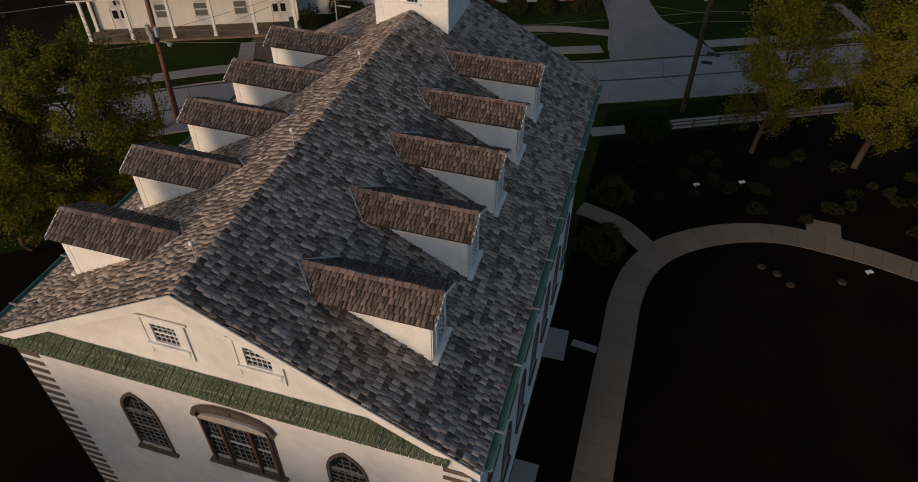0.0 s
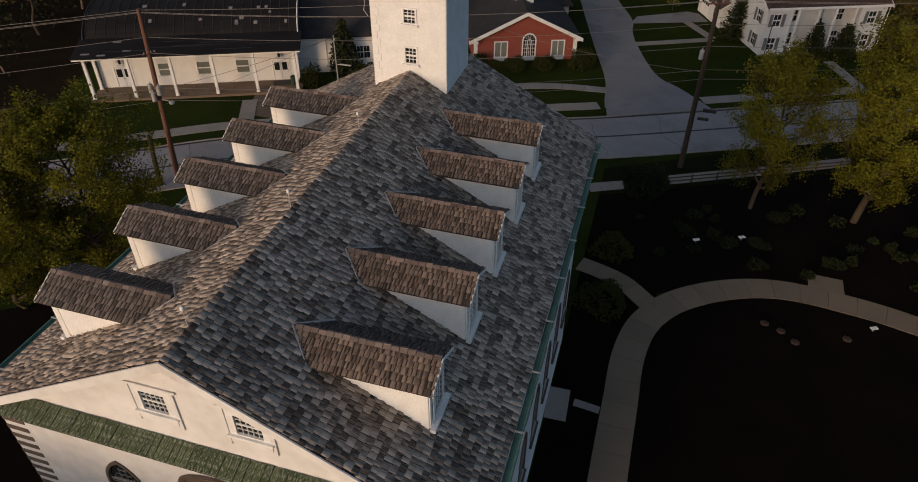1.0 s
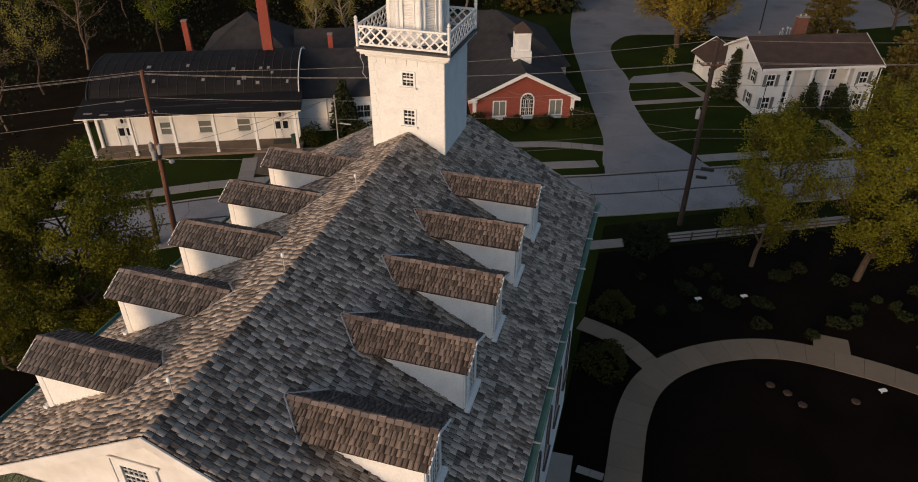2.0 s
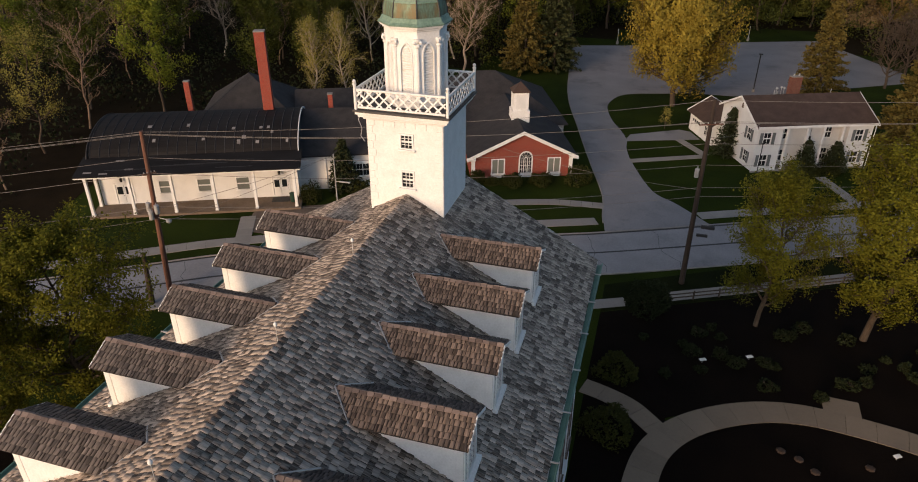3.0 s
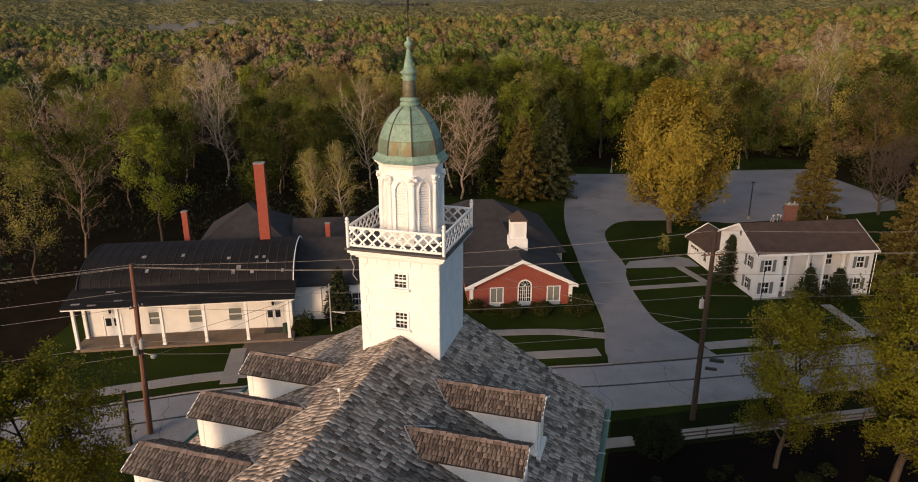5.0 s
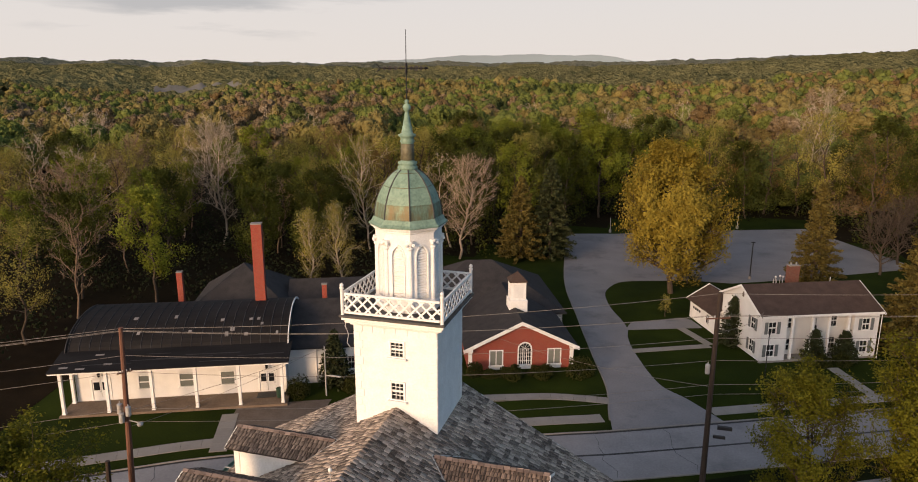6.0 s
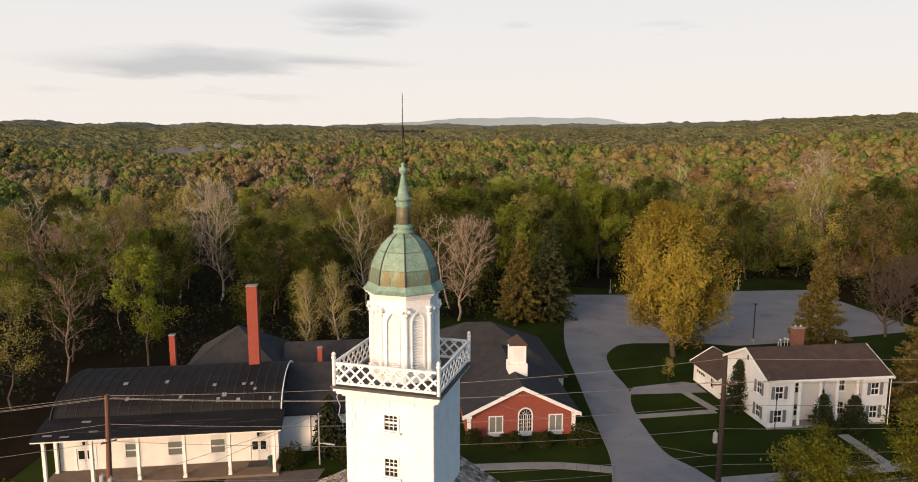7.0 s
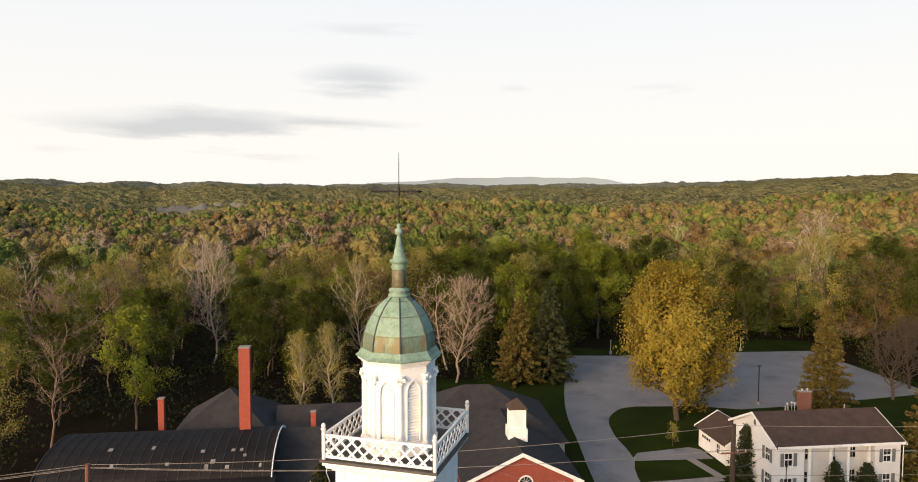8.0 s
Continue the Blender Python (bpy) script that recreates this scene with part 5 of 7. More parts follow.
def build_hall():
    hall = thing("porch_hall", STREET, "white boarded hall with a black barrel roof and columned porch", "building")
    wall_m = pose(0, 3.0, 0)
    doors, wins = ((1.9, 3.75), (20.0, 21.8)), ((7.6, 0.72), (12.0, 0.72), (16.5, 0.72))
    holes = [rect(a, 0.3, b, 2.75) for a, b in doors] + [rect(x - w, 1.45, x + w, 2.95) for x, w in wins]
    part("front_wall", prism(rect(0.2, 0.05, 23.0, 5.6), 0.25, holes), M_CLAP, hall, "white boarded porch wall", wall_m)
    for x0, x1, y0, y1 in ((0.2, 0.45, 3.25, 16.8), (22.75, 23.0, 3.25, 16.8), (0.45, 22.75, 16.55, 16.8)):
        part("wall", box((x0, y0, 0), (x1, y1, 5.6)), M_CLAP, hall)
    for a, b in doors:
        mid = (a + b) / 2
        panel_door(a + 0.02, mid - a - 0.03, 0.3, 2.4, wall_m, hall)
        panel_door(mid + 0.01, b - mid - 0.03, 0.3, 2.4, wall_m, hall)
        part("door_casing", prism(rect(a - 0.16, 0.2, b + 0.16, 2.95), 0.06, [rect(a, 0.29, b, 2.74)]), M_WHITE, hall, m=wall_m @ pose(0, -0.05, 0))
        lamp = part("porch_lantern", lathe([(0.05, 3.2), (0.14, 3.25), (0.16, 3.55), (0.2, 3.58), (0.03, 3.75), (0.02, 4.0)], 6), M_IRON, hall, "black hanging porch lantern", wall_m @ pose(mid, -0.35, 0))
    for x, w in wins:
        sash_window("window", x, 1.45, w, 1.5, wall_m, hall, 1, 2, 0.12, glass=M_GLASS_PALE, bars=0.04)
    part("porch_floor", box((-0.4, -0.45, 0), (23.4, 3.0, 0.27), 0.02), M_PORCH, hall, "worn brownish porch floor")
    part("door_mat", box((19.8, 1.3, 0.272), (21.9, 2.7, 0.295), 0.01), M_TAR, hall, "black door mat")
    post_bm = box((-0.16, -0.16, 0.27), (0.16, 0.16, 4.95), 0.012)
    add_box(post_bm, (-0.2, -0.2, 0.27), (0.2, 0.2, 0.42), 0.012)
    add_box(post_bm, (-0.2, -0.2, 4.8), (0.2, 0.2, 4.95), 0.012)
    post_me = from_bm("column", post_bm, M_WHITE)
    for i in range(6):
        shared("column", post_me, hall, pose(4.58 * i, 0, 0))
    shared("column", post_me, hall, pose(0.0, 2.7, 0))
    shared("column", post_me, hall, pose(22.9, 2.7, 0))
    part("porch_beam", box((-0.5, -0.28, 4.95), (23.4, 0.20, 5.22), 0.02), M_WHITE, hall, "white porch beam")
    part("fascia", box((-0.9, -0.72, 5.10), (23.8, -0.62, 5.30), 0.01), M_WHITE, hall)
    part("porch_ceiling", box((-0.4, 0.2, 5.0), (23.3, 3.0, 5.08)), M_WHITE, hall)
    roof = part("porch_roof", prism([(-0.8, 5.27), (3.6, 6.05), (3.6, 6.17), (-0.8, 5.38)], 24.8, m=Matrix(((0, 1, 0, -0.95), (1, 0, 0, 0), (0, 0, 1, 0), (0, 0, 0, 1)))), M_MEMBRANE, hall, "black roll-roofed porch roof")
    arc = [(10.0 - 6.9 * math.cos(math.pi * i / 20), 5.55 + 3.0 * math.sin(math.pi * i / 20) ** 1.05) for i in range(21)]
    inner = [(10.0 + (y - 10.0) * 0.975, z - 0.14) for y, z in arc]
    swap = Matrix(((0, 1, 0, -0.5), (1, 0, 0, 0), (0, 0, 1, 0), (0, 0, 0, 1)))
    prng = random.Random(31)
    for k in range(12):
        u, t = prng.uniform(0, 22), prng.uniform(0.08, 0.9)
        y, z = -0.8 + 4.4 * t, 5.38 + 0.79 * t
        lap = k % 3 > 0
        part("roof_lap" if lap else "roof_patch", box((0, 0, 0), (prng.uniform(2.0, 6.0) if lap else 0.9, 0.10 if lap else 0.28, 0.014)), M_TAR if lap else M_PATCH, roof, "dark lapped seam" if lap else "grey roof patch", pose(u - 0.3, y, z + 0.004, math.degrees(math.atan2(0.79, 4.4)), 0, 0))
    barrel = part("barrel_roof", prism(arc + inner[::-1], 23.9, m=swap), M_MEMBRANE, hall, "black patched barrel roof with raised seams")
    for i in range(22):
        bm = bmesh.new()
        x = -0.2 + 1.08 * i
        for (y0, z0), (y1, z1) in zip(arc[:12], arc[1:13]):
            add_tube(bm, (x, y0, z0 + 0.02), (x, y1, z1 + 0.02), 0.045, n=4)
        part("seam", bm, M_TAR, barrel)
    rng = random.Random(8)
    for i in range(13):
        k = rng.choice((3, 4, 5, 6, 7))
        (y0, z0), (y1, z1) = arc[k], arc[k + 1]
        ang = math.degrees(math.atan2(z1 - z0, y1 - y0))
        part("roof_patch", box((0, 0, 0.01), (rng.uniform(0.25, 0.5), rng.uniform(0.4, 0.7), 0.03)), M_PATCH, barrel, m=pose(rng.uniform(3, 22), y0, z0 + 0.02, ang, 0, 0))
    for i in range(6):
        part("roof_patch", box((0, 0, 0.01), (rng.uniform(0.5, 1.0), rng.uniform(0.2, 0.4), 0.03)), M_PATCH, roof, m=pose(rng.uniform(6, 22), rng.uniform(0.5, 2.8), 0, 10.1, 0, 0) @ pose(0, 0, 5.45))
    for u in (-0.56, 23.36):
        rim = [(10.0 + (y - 10.0) * 1.03, z + 0.04) for y, z in arc]
        part("roof_rim", prism(rim + inner[::-1], 0.1, m=Matrix(((0, 1, 0, u), (1, 0, 0, 0), (0, 0, 1, 0), (0, 0, 0, 1)))), M_WHITE if u > 0 else M_TAR, hall, "curved verge board")
        part("end_wall", prism([(y, z) for y, z in inner[1:-1]], 0.2, m=Matrix(((0, 1, 0, u + (0.7 if u < 0 else -0.5)), (1, 0, 0, 0), (0, 0, 1, 0), (0, 0, 0, 1)))), M_CLAP, hall)
    # lower link and the hipped rear block
    part("link_wall", prism(rect(23.0, 0, 35.5, 4.6), 0.25, [rect(29.2, 1.6, 31.6, 3.2)]), M_CLAP, hall, "white boarded link wall", pose(0, 5.2, 0))
    for i in range(3):
        sash_window("window", 29.6 + 0.8 * i, 1.62, 0.36, 1.55, pose(0, 5.2, 0), hall, 2, 2, 0.04)
    part("link_wall", box((35.25, 5.45, 0), (35.5, 19, 4.6)), M_CLAP, hall)
    gable_roof("link_roof", 23.6, 35.2, 5.2, 19.0, 4.75, 8.3, M_ASPHALT_SHINGLE, hall, 0.35, label="dark asphalt shingle link roof")
    part("downpipe", tube((26.3, 5.1, 0.2), (26.3, 5.1, 4.5), 0.05), M_WHITE, hall)
    part("rear_wall", box((9.5, 17.2, 0), (21.5, 29.5, 5.6)), M_CLAP, hall)
    hip_roof("rear_roof", 9.5, 21.5, 17.2, 29.5, 5.7, 10.3, M_ASPHALT_SHINGLE, hall, label="dark hipped asphalt roof", inset=5.95)
    part("rear_wall", box((21.6, 19.5, 0), (33.0, 28.0, 5.0)), M_CLAP, hall)
    gable_roof("rear_roof", 21.8, 33.0, 19.5, 28.0, 5.0, 7.6, M_ASPHALT_SHINGLE, hall, 0.3)
    chimney(19.3, 12.2, 8.0, 18.1, 1.25, 1.1, hall, M_CHIMNEY, 0)
    chimney(8.5, 16.9, 5.0, 11.0, 0.7, 0.7, hall, M_CHIMNEY, 0)
    chimney(27.0, 14.0, 6.0, 9.55, 0.6, 0.6, hall, M_CHIMNEY, 0)


def build_red():
    red = thing("brick_chapel", pose(-10.4, 50.3, 0, 0, 0, 21.6), "red brick gabled building with white trim and small cupola", "building")
    W = 13.3
    holes = [rect(2.75, 0.62, 4.25, 2.5), rect(10.1, 0.62, 11.6, 2.5), arch(7.1, 0.5, 0.78, 2.95, 0.78)]
    part("front_wall", prism([(0, 0), (W, 0), (W, 3.0), (W / 2, 6.1), (0, 3.0)], 0.3, holes), M_BRICK, red, "red brick gable wall")
    for x0, x1, y0, y1 in ((0, 0.3, 0.3, 12.0), (W - 0.3, W, 0.3, 12.0)):
        part("side_wall", box((x0, y0, 0), (x1, y1, 3.0)), M_BRICK, red)
    for cx in (3.5, 10.85):
        sash_window("window", cx, 0.62, 0.75, 1.88, pose(0, 0.02, 0), red, 2, 1, 0.14, glass=M_GLASS_PALE, bars=0.10)
        part("apron_panel", box((cx - 0.86, -0.04, 0.02), (cx + 0.86, 0.0, 0.52), 0.01), M_WHITE, red)
    fr = part("arched_window", prism(arch(7.1, 0.45, 0.92, 3.15, 0.92), 0.14, [arch(7.1, 0.6, 0.76, 2.83, 0.76)]), M_WHITE, red, "white arched window with fanlight", pose(0, -0.05, 0))
    part("pane", box((6.3, 0.1, 0.55), (7.9, 0.12, 3.5)), M_GLASS, fr)
    bars = bmesh.new()
    for x, w in ((6.86, 0.05), (7.34, 0.05), (6.6, 0.02), (7.1, 0.02), (7.6, 0.02)):
        add_box(bars, (x - w, 0.05, 0.6), (x + w, 0.09, 2.68))
    for z in (1.1, 1.6, 2.1, 2.66):
        add_box(bars, (6.34, 0.055, z - 0.02), (7.86, 0.085, z + 0.02))
    for a in (36, 72, 108, 144):
        add_tube(bars, (7.1, 0.07, 2.68), (7.1 + 0.75 * math.cos(radians(a)), 0.07, 2.68 + 0.75 * math.sin(radians(a))), 0.02, n=4)
    part("muntin_grid", bars, M_WHITE, fr)
    part("apron_panel", box((6.25, -0.05, 0.02), (7.95, 0.0, 0.45), 0.01), M_WHITE, red)
    for x in (0.25, W - 0.25):
        part("corner_pilaster", box((x - 0.24, -0.1, 0), (x + 0.24, 0.02, 2.75), 0.015), M_WHITE, red)
    gable_roof("roof", 0, W, 0.05, 16, 3.2, 6.4, M_ASPHALT_SHINGLE, red, 0.5, along="y", label="dark asphalt shingle roof")
    for s in (-1, 1):
        k = 3.2 / (W / 2)
        xe = W / 2 + s * (W / 2 + 0.6)
        part("rake_board", prism([(W / 2, 6.42), (xe, 6.42 - k * (W / 2 + 0.6)), (xe, 5.98 - k * (W / 2 + 0.6)), (W / 2, 5.98)], 0.12), M_WHITE, red, "white moulded rake board", pose(0, -0.6, 0))
        xr = W / 2 + s * (W / 2 - 0.55)
        part("eaves_return", box((min(xe, xr), -0.6, 2.62), (max(xe, xr), 0.0, 2.86), 0.02), M_WHITE, red)
    # cupola astride the ridge
    cup = part("cupola", box((W / 2 - 0.75, 5.0, 5.7), (W / 2 + 1.65, 7.3, 7.3), 0.02), M_WHITE, red, "white boarded ridge cupola")
    part("cupola_body", box((W / 2 - 0.58, 5.2, 7.3), (W / 2 + 1.48, 7.1, 9.75), 0.02), M_WHITE, cup)
    part("louvre_panel", box((W / 2 - 0.2, 5.16, 7.6), (W / 2 + 1.1, 5.2, 9.4), 0.01), M_CLAP, cup)
    part("cupola_roof", lathe([(1.66, 9.72), (1.66, 9.84), (0.04, 10.95), (0.02, 11.05)], 4, math.pi / 4), M_BROWN_SHINGLE, cup, "brown pyramid cap", pose(W / 2 + 0.45, 6.15, 0))
    # wider rear block of stone
    for x0, x1, y0, y1 in ((-7, -6.7, 12.3, 30), (14.5, 14.8, 12.3, 30), (-7, 14.8, 12, 12.3), (-7, 14.8, 30, 30.3)):
        part("rear_wall", box((x0, y0, 0), (x1, y1, 3.1)), M_STONE, red, "pale rubble stone wall")
    hip_roof("rear_roof", -7, 14.8, 12, 30.3, 3.1, 8.6, M_ASPHALT_SHINGLE, red, label="dark hipped asphalt roof", inset=9.0)


def build_white_house():
    wh = thing("white_house", pose(24.65, 63.1, 0, 0, 0, 23.0), "white two-storey house with grey shutters and brown roof", "house")
    L, D = 16.0, 10.2
    bays = [(1.35, 0.9, 1.55), (1.35, 3.95, 1.55), (14.2, 0.9, 1.55), (14.2, 3.95, 1.55)]

    def shuttered(name, cx, z, m, parent, w=0.48, h=1.5):
        fr = sash_window(name, cx, z, w, h, m, parent, 2, 2, 0.09, bars=0.04)
        for s in (-1, 1):
            part("shutter", box((cx + s * (w + 0.36) - 0.22, -0.07, z - 0.05), (cx + s * (w + 0.36) + 0.22, -0.02, z + h + 0.05), 0.01), M_SHUTTER, fr, "grey louvred shutter")

    # front in three stretches, the middle one set back behind a two-storey porch
    for x0, x1, y in ((0, 3.4, 0.0), (12.6, L, 0.0), (3.4, 12.6, 1.7)):
        hs = [rect(cx - 0.48, z, cx + 0.48, z + 1.5) for cx, z, _ in bays if x0 < cx < x1]
        if y:
            hs = [rect(cx - 0.42, z, cx + 0.42, z + 1.5) for cx in (4.6, 10.9) for z in (0.9, 3.95)]
        part("front_wall", prism(rect(x0, 0.2, x1, 6.4), 0.2, hs), M_CLAP, wh, "white clapboard wall", pose(0, y, 0))
    for cx, z, _ in bays:
        shuttered("window", cx, z, pose(0, 0, 0), wh)
    for cx in (4.6, 10.9):
        for z in (0.9, 3.95):
            sash_window("window", cx, z, 0.42, 1.5, pose(0, 1.7, 0), wh, 2, 2, 0.09, bars=0.04)
    panel_door(7.3, 1.0, 0.3, 2.2, pose(0, 1.65, 0), wh)
    part("hanging_lamp", lathe([(0.04, 4.0), (0.14, 4.05), (0.14, 4.4), (0.03, 4.5), (0.02, 5.9)], 6), M_IRON, wh, m=pose(7.9, 0.9, 0))
    for x in (3.2, 12.6):
        part("porch_return", box((x, 0.2, 0.2), (x + 0.2, 1.7, 6.4)), M_CLAP, wh)
    for x in (4.2, 6.9, 9.2, 11.9):
        part("column", box((x - 0.15, 0.0, 0.3), (x + 0.15, 0.3, 6.0), 0.02), M_WHITE, wh, "square white porch column")
    part("porch_floor", box((3.4, -0.1, 0), (12.6, 1.7, 0.3), 0.02), M_CONCRETE, wh)
    part("porch_ceiling", box((3.4, 0.0, 6.0), (12.6, 1.7, 6.4)), M_WHITE, wh)
    part("foundation", box((-0.05, -0.05, 0), (3.38, 0.15, 0.22)), M_CONCRETE, wh)
    part("foundation", box((12.62, -0.05, 0), (L + 0.05, 0.15, 0.22)), M_CONCRETE, wh)
    part("eaves_board", box((-0.3, -0.45, 6.1), (L + 0.3, -0.38, 6.42), 0.01), M_WHITE, wh)
    for s, x in ((-1, 0.0), (1, L)):
        m = pose(x, 0, 0, 0, 0, 90 if s > 0 else -90)
        sg = 1 if s > 0 else -1
        out = [(sg * 0.2, 0.2), (sg * D, 0.2), (sg * D, 6.3), (sg * D / 2, 8.85), (sg * 0.2, 6.4)]
        hs = [rect(*sorted((sg * (y - 0.45), sg * (y + 0.45)))[:1], z, sorted((sg * (y - 0.45), sg * (y + 0.45)))[1], z + 1.5) for y in (2.1,) for z in (0.9, 3.95)]
        part("gable_wall", prism(out, 0.2, hs), M_CLAP, wh, "white clapboard gable wall", m)
        for z in (0.9, 3.95):
            shuttered("window", sg * 2.1, z, m, wh, 0.45)
        part("attic_vent", prism(pointed(sg * D / 2, 7.3, 0.22, 0.75), 0.05), M_BROWN, wh, m=m @ pose(0, -0.03, 0))
        for k in (-1, 1):
            a, b = D / 2, D / 2 + k * (D / 2 + 0.45)
            sl = 2.5 / (D / 2)
            part("rake_board", prism([(sg * a, 9.0), (sg * b, 9.0 - sl * (D / 2 + 0.45)), (sg * b, 8.72 - sl * (D / 2 + 0.45)), (sg * a, 8.72)], 0.1), M_WHITE, wh, m=m @ pose(0, -0.5, 0))
    part("back_wall", box((0.2, D - 0.2, 0.2), (L - 0.2, D, 6.4)), M_CLAP, wh)
    gable_roof("roof", 0, L, 0, D, 6.5, 9.0, M_BROWN_SHINGLE, wh, 0.42, label="brown asphalt shingle roof")
    chimney(8.3, 7.6, 7.0, 10.6, 1.5, 0.8, wh, M_CHIMNEY_BROWN)
    for x, y, z in ((4.6, 6.0, 9.3), (5.4, 6.6, 9.0), (12.5, 5.6, 9.4)):
        part("vent_pipe", tube((x, y, z - 1.0), (x, y, z), 0.06), M_GREYMETAL, wh)
    for x, y, z in ((5.0, 6.2, 9.5), (5.9, 6.6, 9.5), (6.5, 6.9, 9.3)):
        part("ball_vent", lathe([(0.03, z - 1.0), (0.03, z - 0.15), (0.14, z - 0.1), (0.18, z), (0.12, z + 0.12), (0.02, z + 0.16)], 10), M_GREYMETAL, wh, m=pose(x, y, 0))
    part("basement_pipe", tube((L + 0.1, -0.3, 0.0), (L + 0.1, -0.3, 6.0), 0.05), M_WHITE, wh)
    # low garage wing behind, with two white-trimmed gables
    x0, x1, y0, y1 = -0.9, 5.2, 10.25, 18.0
    holes = [rect(-17.3, 0.15, -14.5, 2.3), rect(-12.8, 0.9, -11.9, 2.2)]
    part("wing_wall", prism(rect(-y1, 0, -y0, 3.0), 0.2, holes), M_CLAP, wh, "white clapboard wing wall", pose(x0, 0, 0, 0, 0, -90))
    gd = part("garage_door", box((x0 + 0.05, 14.5, 0.15), (x0 + 0.1, 17.3, 2.3)), M_WHITE, wh, "white garage door with small lights")
    for i in range(4):
        part("pane", box((x0 + 0.03, 14.7 + 0.65 * i, 1.6), (x0 + 0.048, 15.15 + 0.65 * i, 2.0)), M_GLASS, gd)
    sash_window("window", -12.35, 0.9, 0.45, 1.3, pose(x0, 0, 0, 0, 0, -90), wh, 2, 2, 0.08)
    for y, s in ((y0, 1), (y1, -1)):
        part("wing_gable", prism([(x0 + 0.2, 0), (x1, 0), (x1, 3.0), ((x0 + x1) / 2, 4.7), (x0 + 0.2, 3.0)], 0.2), M_CLAP, wh, m=pose(0, y if s > 0 else y - 0.2, 0))
        for k in (-1, 1):
            xm = (x0 + x1) / 2
            xe = xm + k * ((x1 - x0) / 2 + 0.45)
            sl = 1.8 / ((x1 - x0) / 2)
            part("rake_board", prism([(xm, 5.0), (xe, 5.0 - sl * abs(xe - xm)), (xe, 4.76 - sl * abs(xe - xm)), (xm, 4.76)], 0.1), M_WHITE, wh, m=pose(0, y - 0.55 if s > 0 else y + 0.45, 0))
    gable_roof("wing_roof", x0, x1, y0, y1, 3.1, 4.9, M_BROWN_SHINGLE, wh, 0.42, along="y", label="brown asphalt shingle wing roof")


M_SHUTTER = material("grey_shutter_paint", (0.09, 0.10, 0.10), (0.14, 0.15, 0.15), 0.6)
build_hall()
bin_ = thing("waste_bin", STREET @ pose(22.35, 1.35, 0.27), "dark green plastic bin on the hall porch", "bin")
part("bin_body", lathe([(0.30, 0), (0.36, 0.95), (0.30, 1.0)], 14), M_BINGREEN, bin_)
part("bin_lid", lathe([(0.38, 0.98), (0.38, 1.06), (0.22, 1.16), (0.02, 1.18)], 14), M_BINGREEN, bin_)
build_red()
build_white_house()




# ---------------------------------------------------------------- poles, wires, lamps, fence
def utility_pole(x, y, h, lean, label, arms=(), mat=None):
    p = thing("utility_pole", pose(x, y, 0, lean[0], lean[1], 0), label, "utility pole", "street poles")
    part("shaft", tube((0, 0, -0.2), (0, 0, h), 0.27, 0.17, 10), mat or M_POLE_DARK, p)
    for z, w, rz in arms:
        arm = part("crossarm", box((-w / 2, -0.17, -0.06), (w / 2, -0.11, 0.06), 0.01), mat or M_POLE, p, "wooden crossarm", pose(0, 0, z, 0, 0, rz))
        for i in range(4):
            part("insulator", lathe([(0.03, 0.06), (0.05, 0.1), (0.05, 0.18), (0.02, 0.22)], 8), M_GREYMETAL, arm, m=pose(-w / 2 + 0.15 + (w - 0.3) * i / 3, -0.14, 0))
    return p


def can(parent, x, y, z, r=0.24, h=0.8):
    t = part("transformer", lathe([(r * 0.9, z), (r, z + 0.05), (r, z + h - 0.05), (r * 0.7, z + h), (0.06, z + h + 0.02)], 12), M_GREYMETAL, parent, "grey transformer can", pose(x, y, 0))
    part("bushing", lathe([(0.03, z + h), (0.05, z + h + 0.1), (0.02, z + h + 0.22)], 8), M_GREYMETAL, t)


pole_r = utility_pole(16.15, 31.5, 18.4, (0, 0), "tall weathered wooden utility pole beside the road", ((16.2, 2.2, 24),))
can(pole_r, -0.42, -0.1, 11.2, 0.2, 0.85)
part("cable_box", box((0.8, -0.2, 6.2), (2.0, 0.1, 6.5), 0.03), M_TAR, pole_r, "black splice case on the cable")
part("cable_box", box((0.5, -0.3, 5.4), (1.5, -0.05, 5.65), 0.03), M_TAR, pole_r, "black splice case on the cable")
pole_l = utility_pole(-30.4, 15.7, 16.2, (0, 3.0), "leaning reddish wooden utility pole with transformers", ((12.4, 1.2, 60),), M_POLE)
for x, y, z in ((-0.5, -0.2, 8.7), (0.42, -0.3, 8.7), (-0.1, -0.5, 8.1)):
    can(pole_l, x, y, z, 0.22, 0.85)
part("street_light", lathe([(0.05, 0), (0.22, 0.1), (0.26, 0.25), (0.1, 0.36)], 12), M_GREYMETAL, pole_l, "pale street light head", pose(1.4, -0.2, 7.9))
part("light_arm", tube((0, 0, 8.1), (1.4, -0.2, 8.2), 0.03), M_GREYMETAL, pole_l)
stub = utility_pole(-30.9, 13.7, 5.4, (0, 4.0), "short cut-off dark wooden pole stub beside the road")
lamp = thing("street_lamp", pose(-24.2, 39.2, 0), "thin pale lamp post with a short arm before the hall", "lamp post")
part("post", tube((0, 0, 0), (0, 0, 6.0), 0.09, 0.07), M_GREYMETAL, lamp)
part("arm", tube((0, 0, 2.5), (1.2, 0, 2.55), 0.04), M_GREYMETAL, lamp)
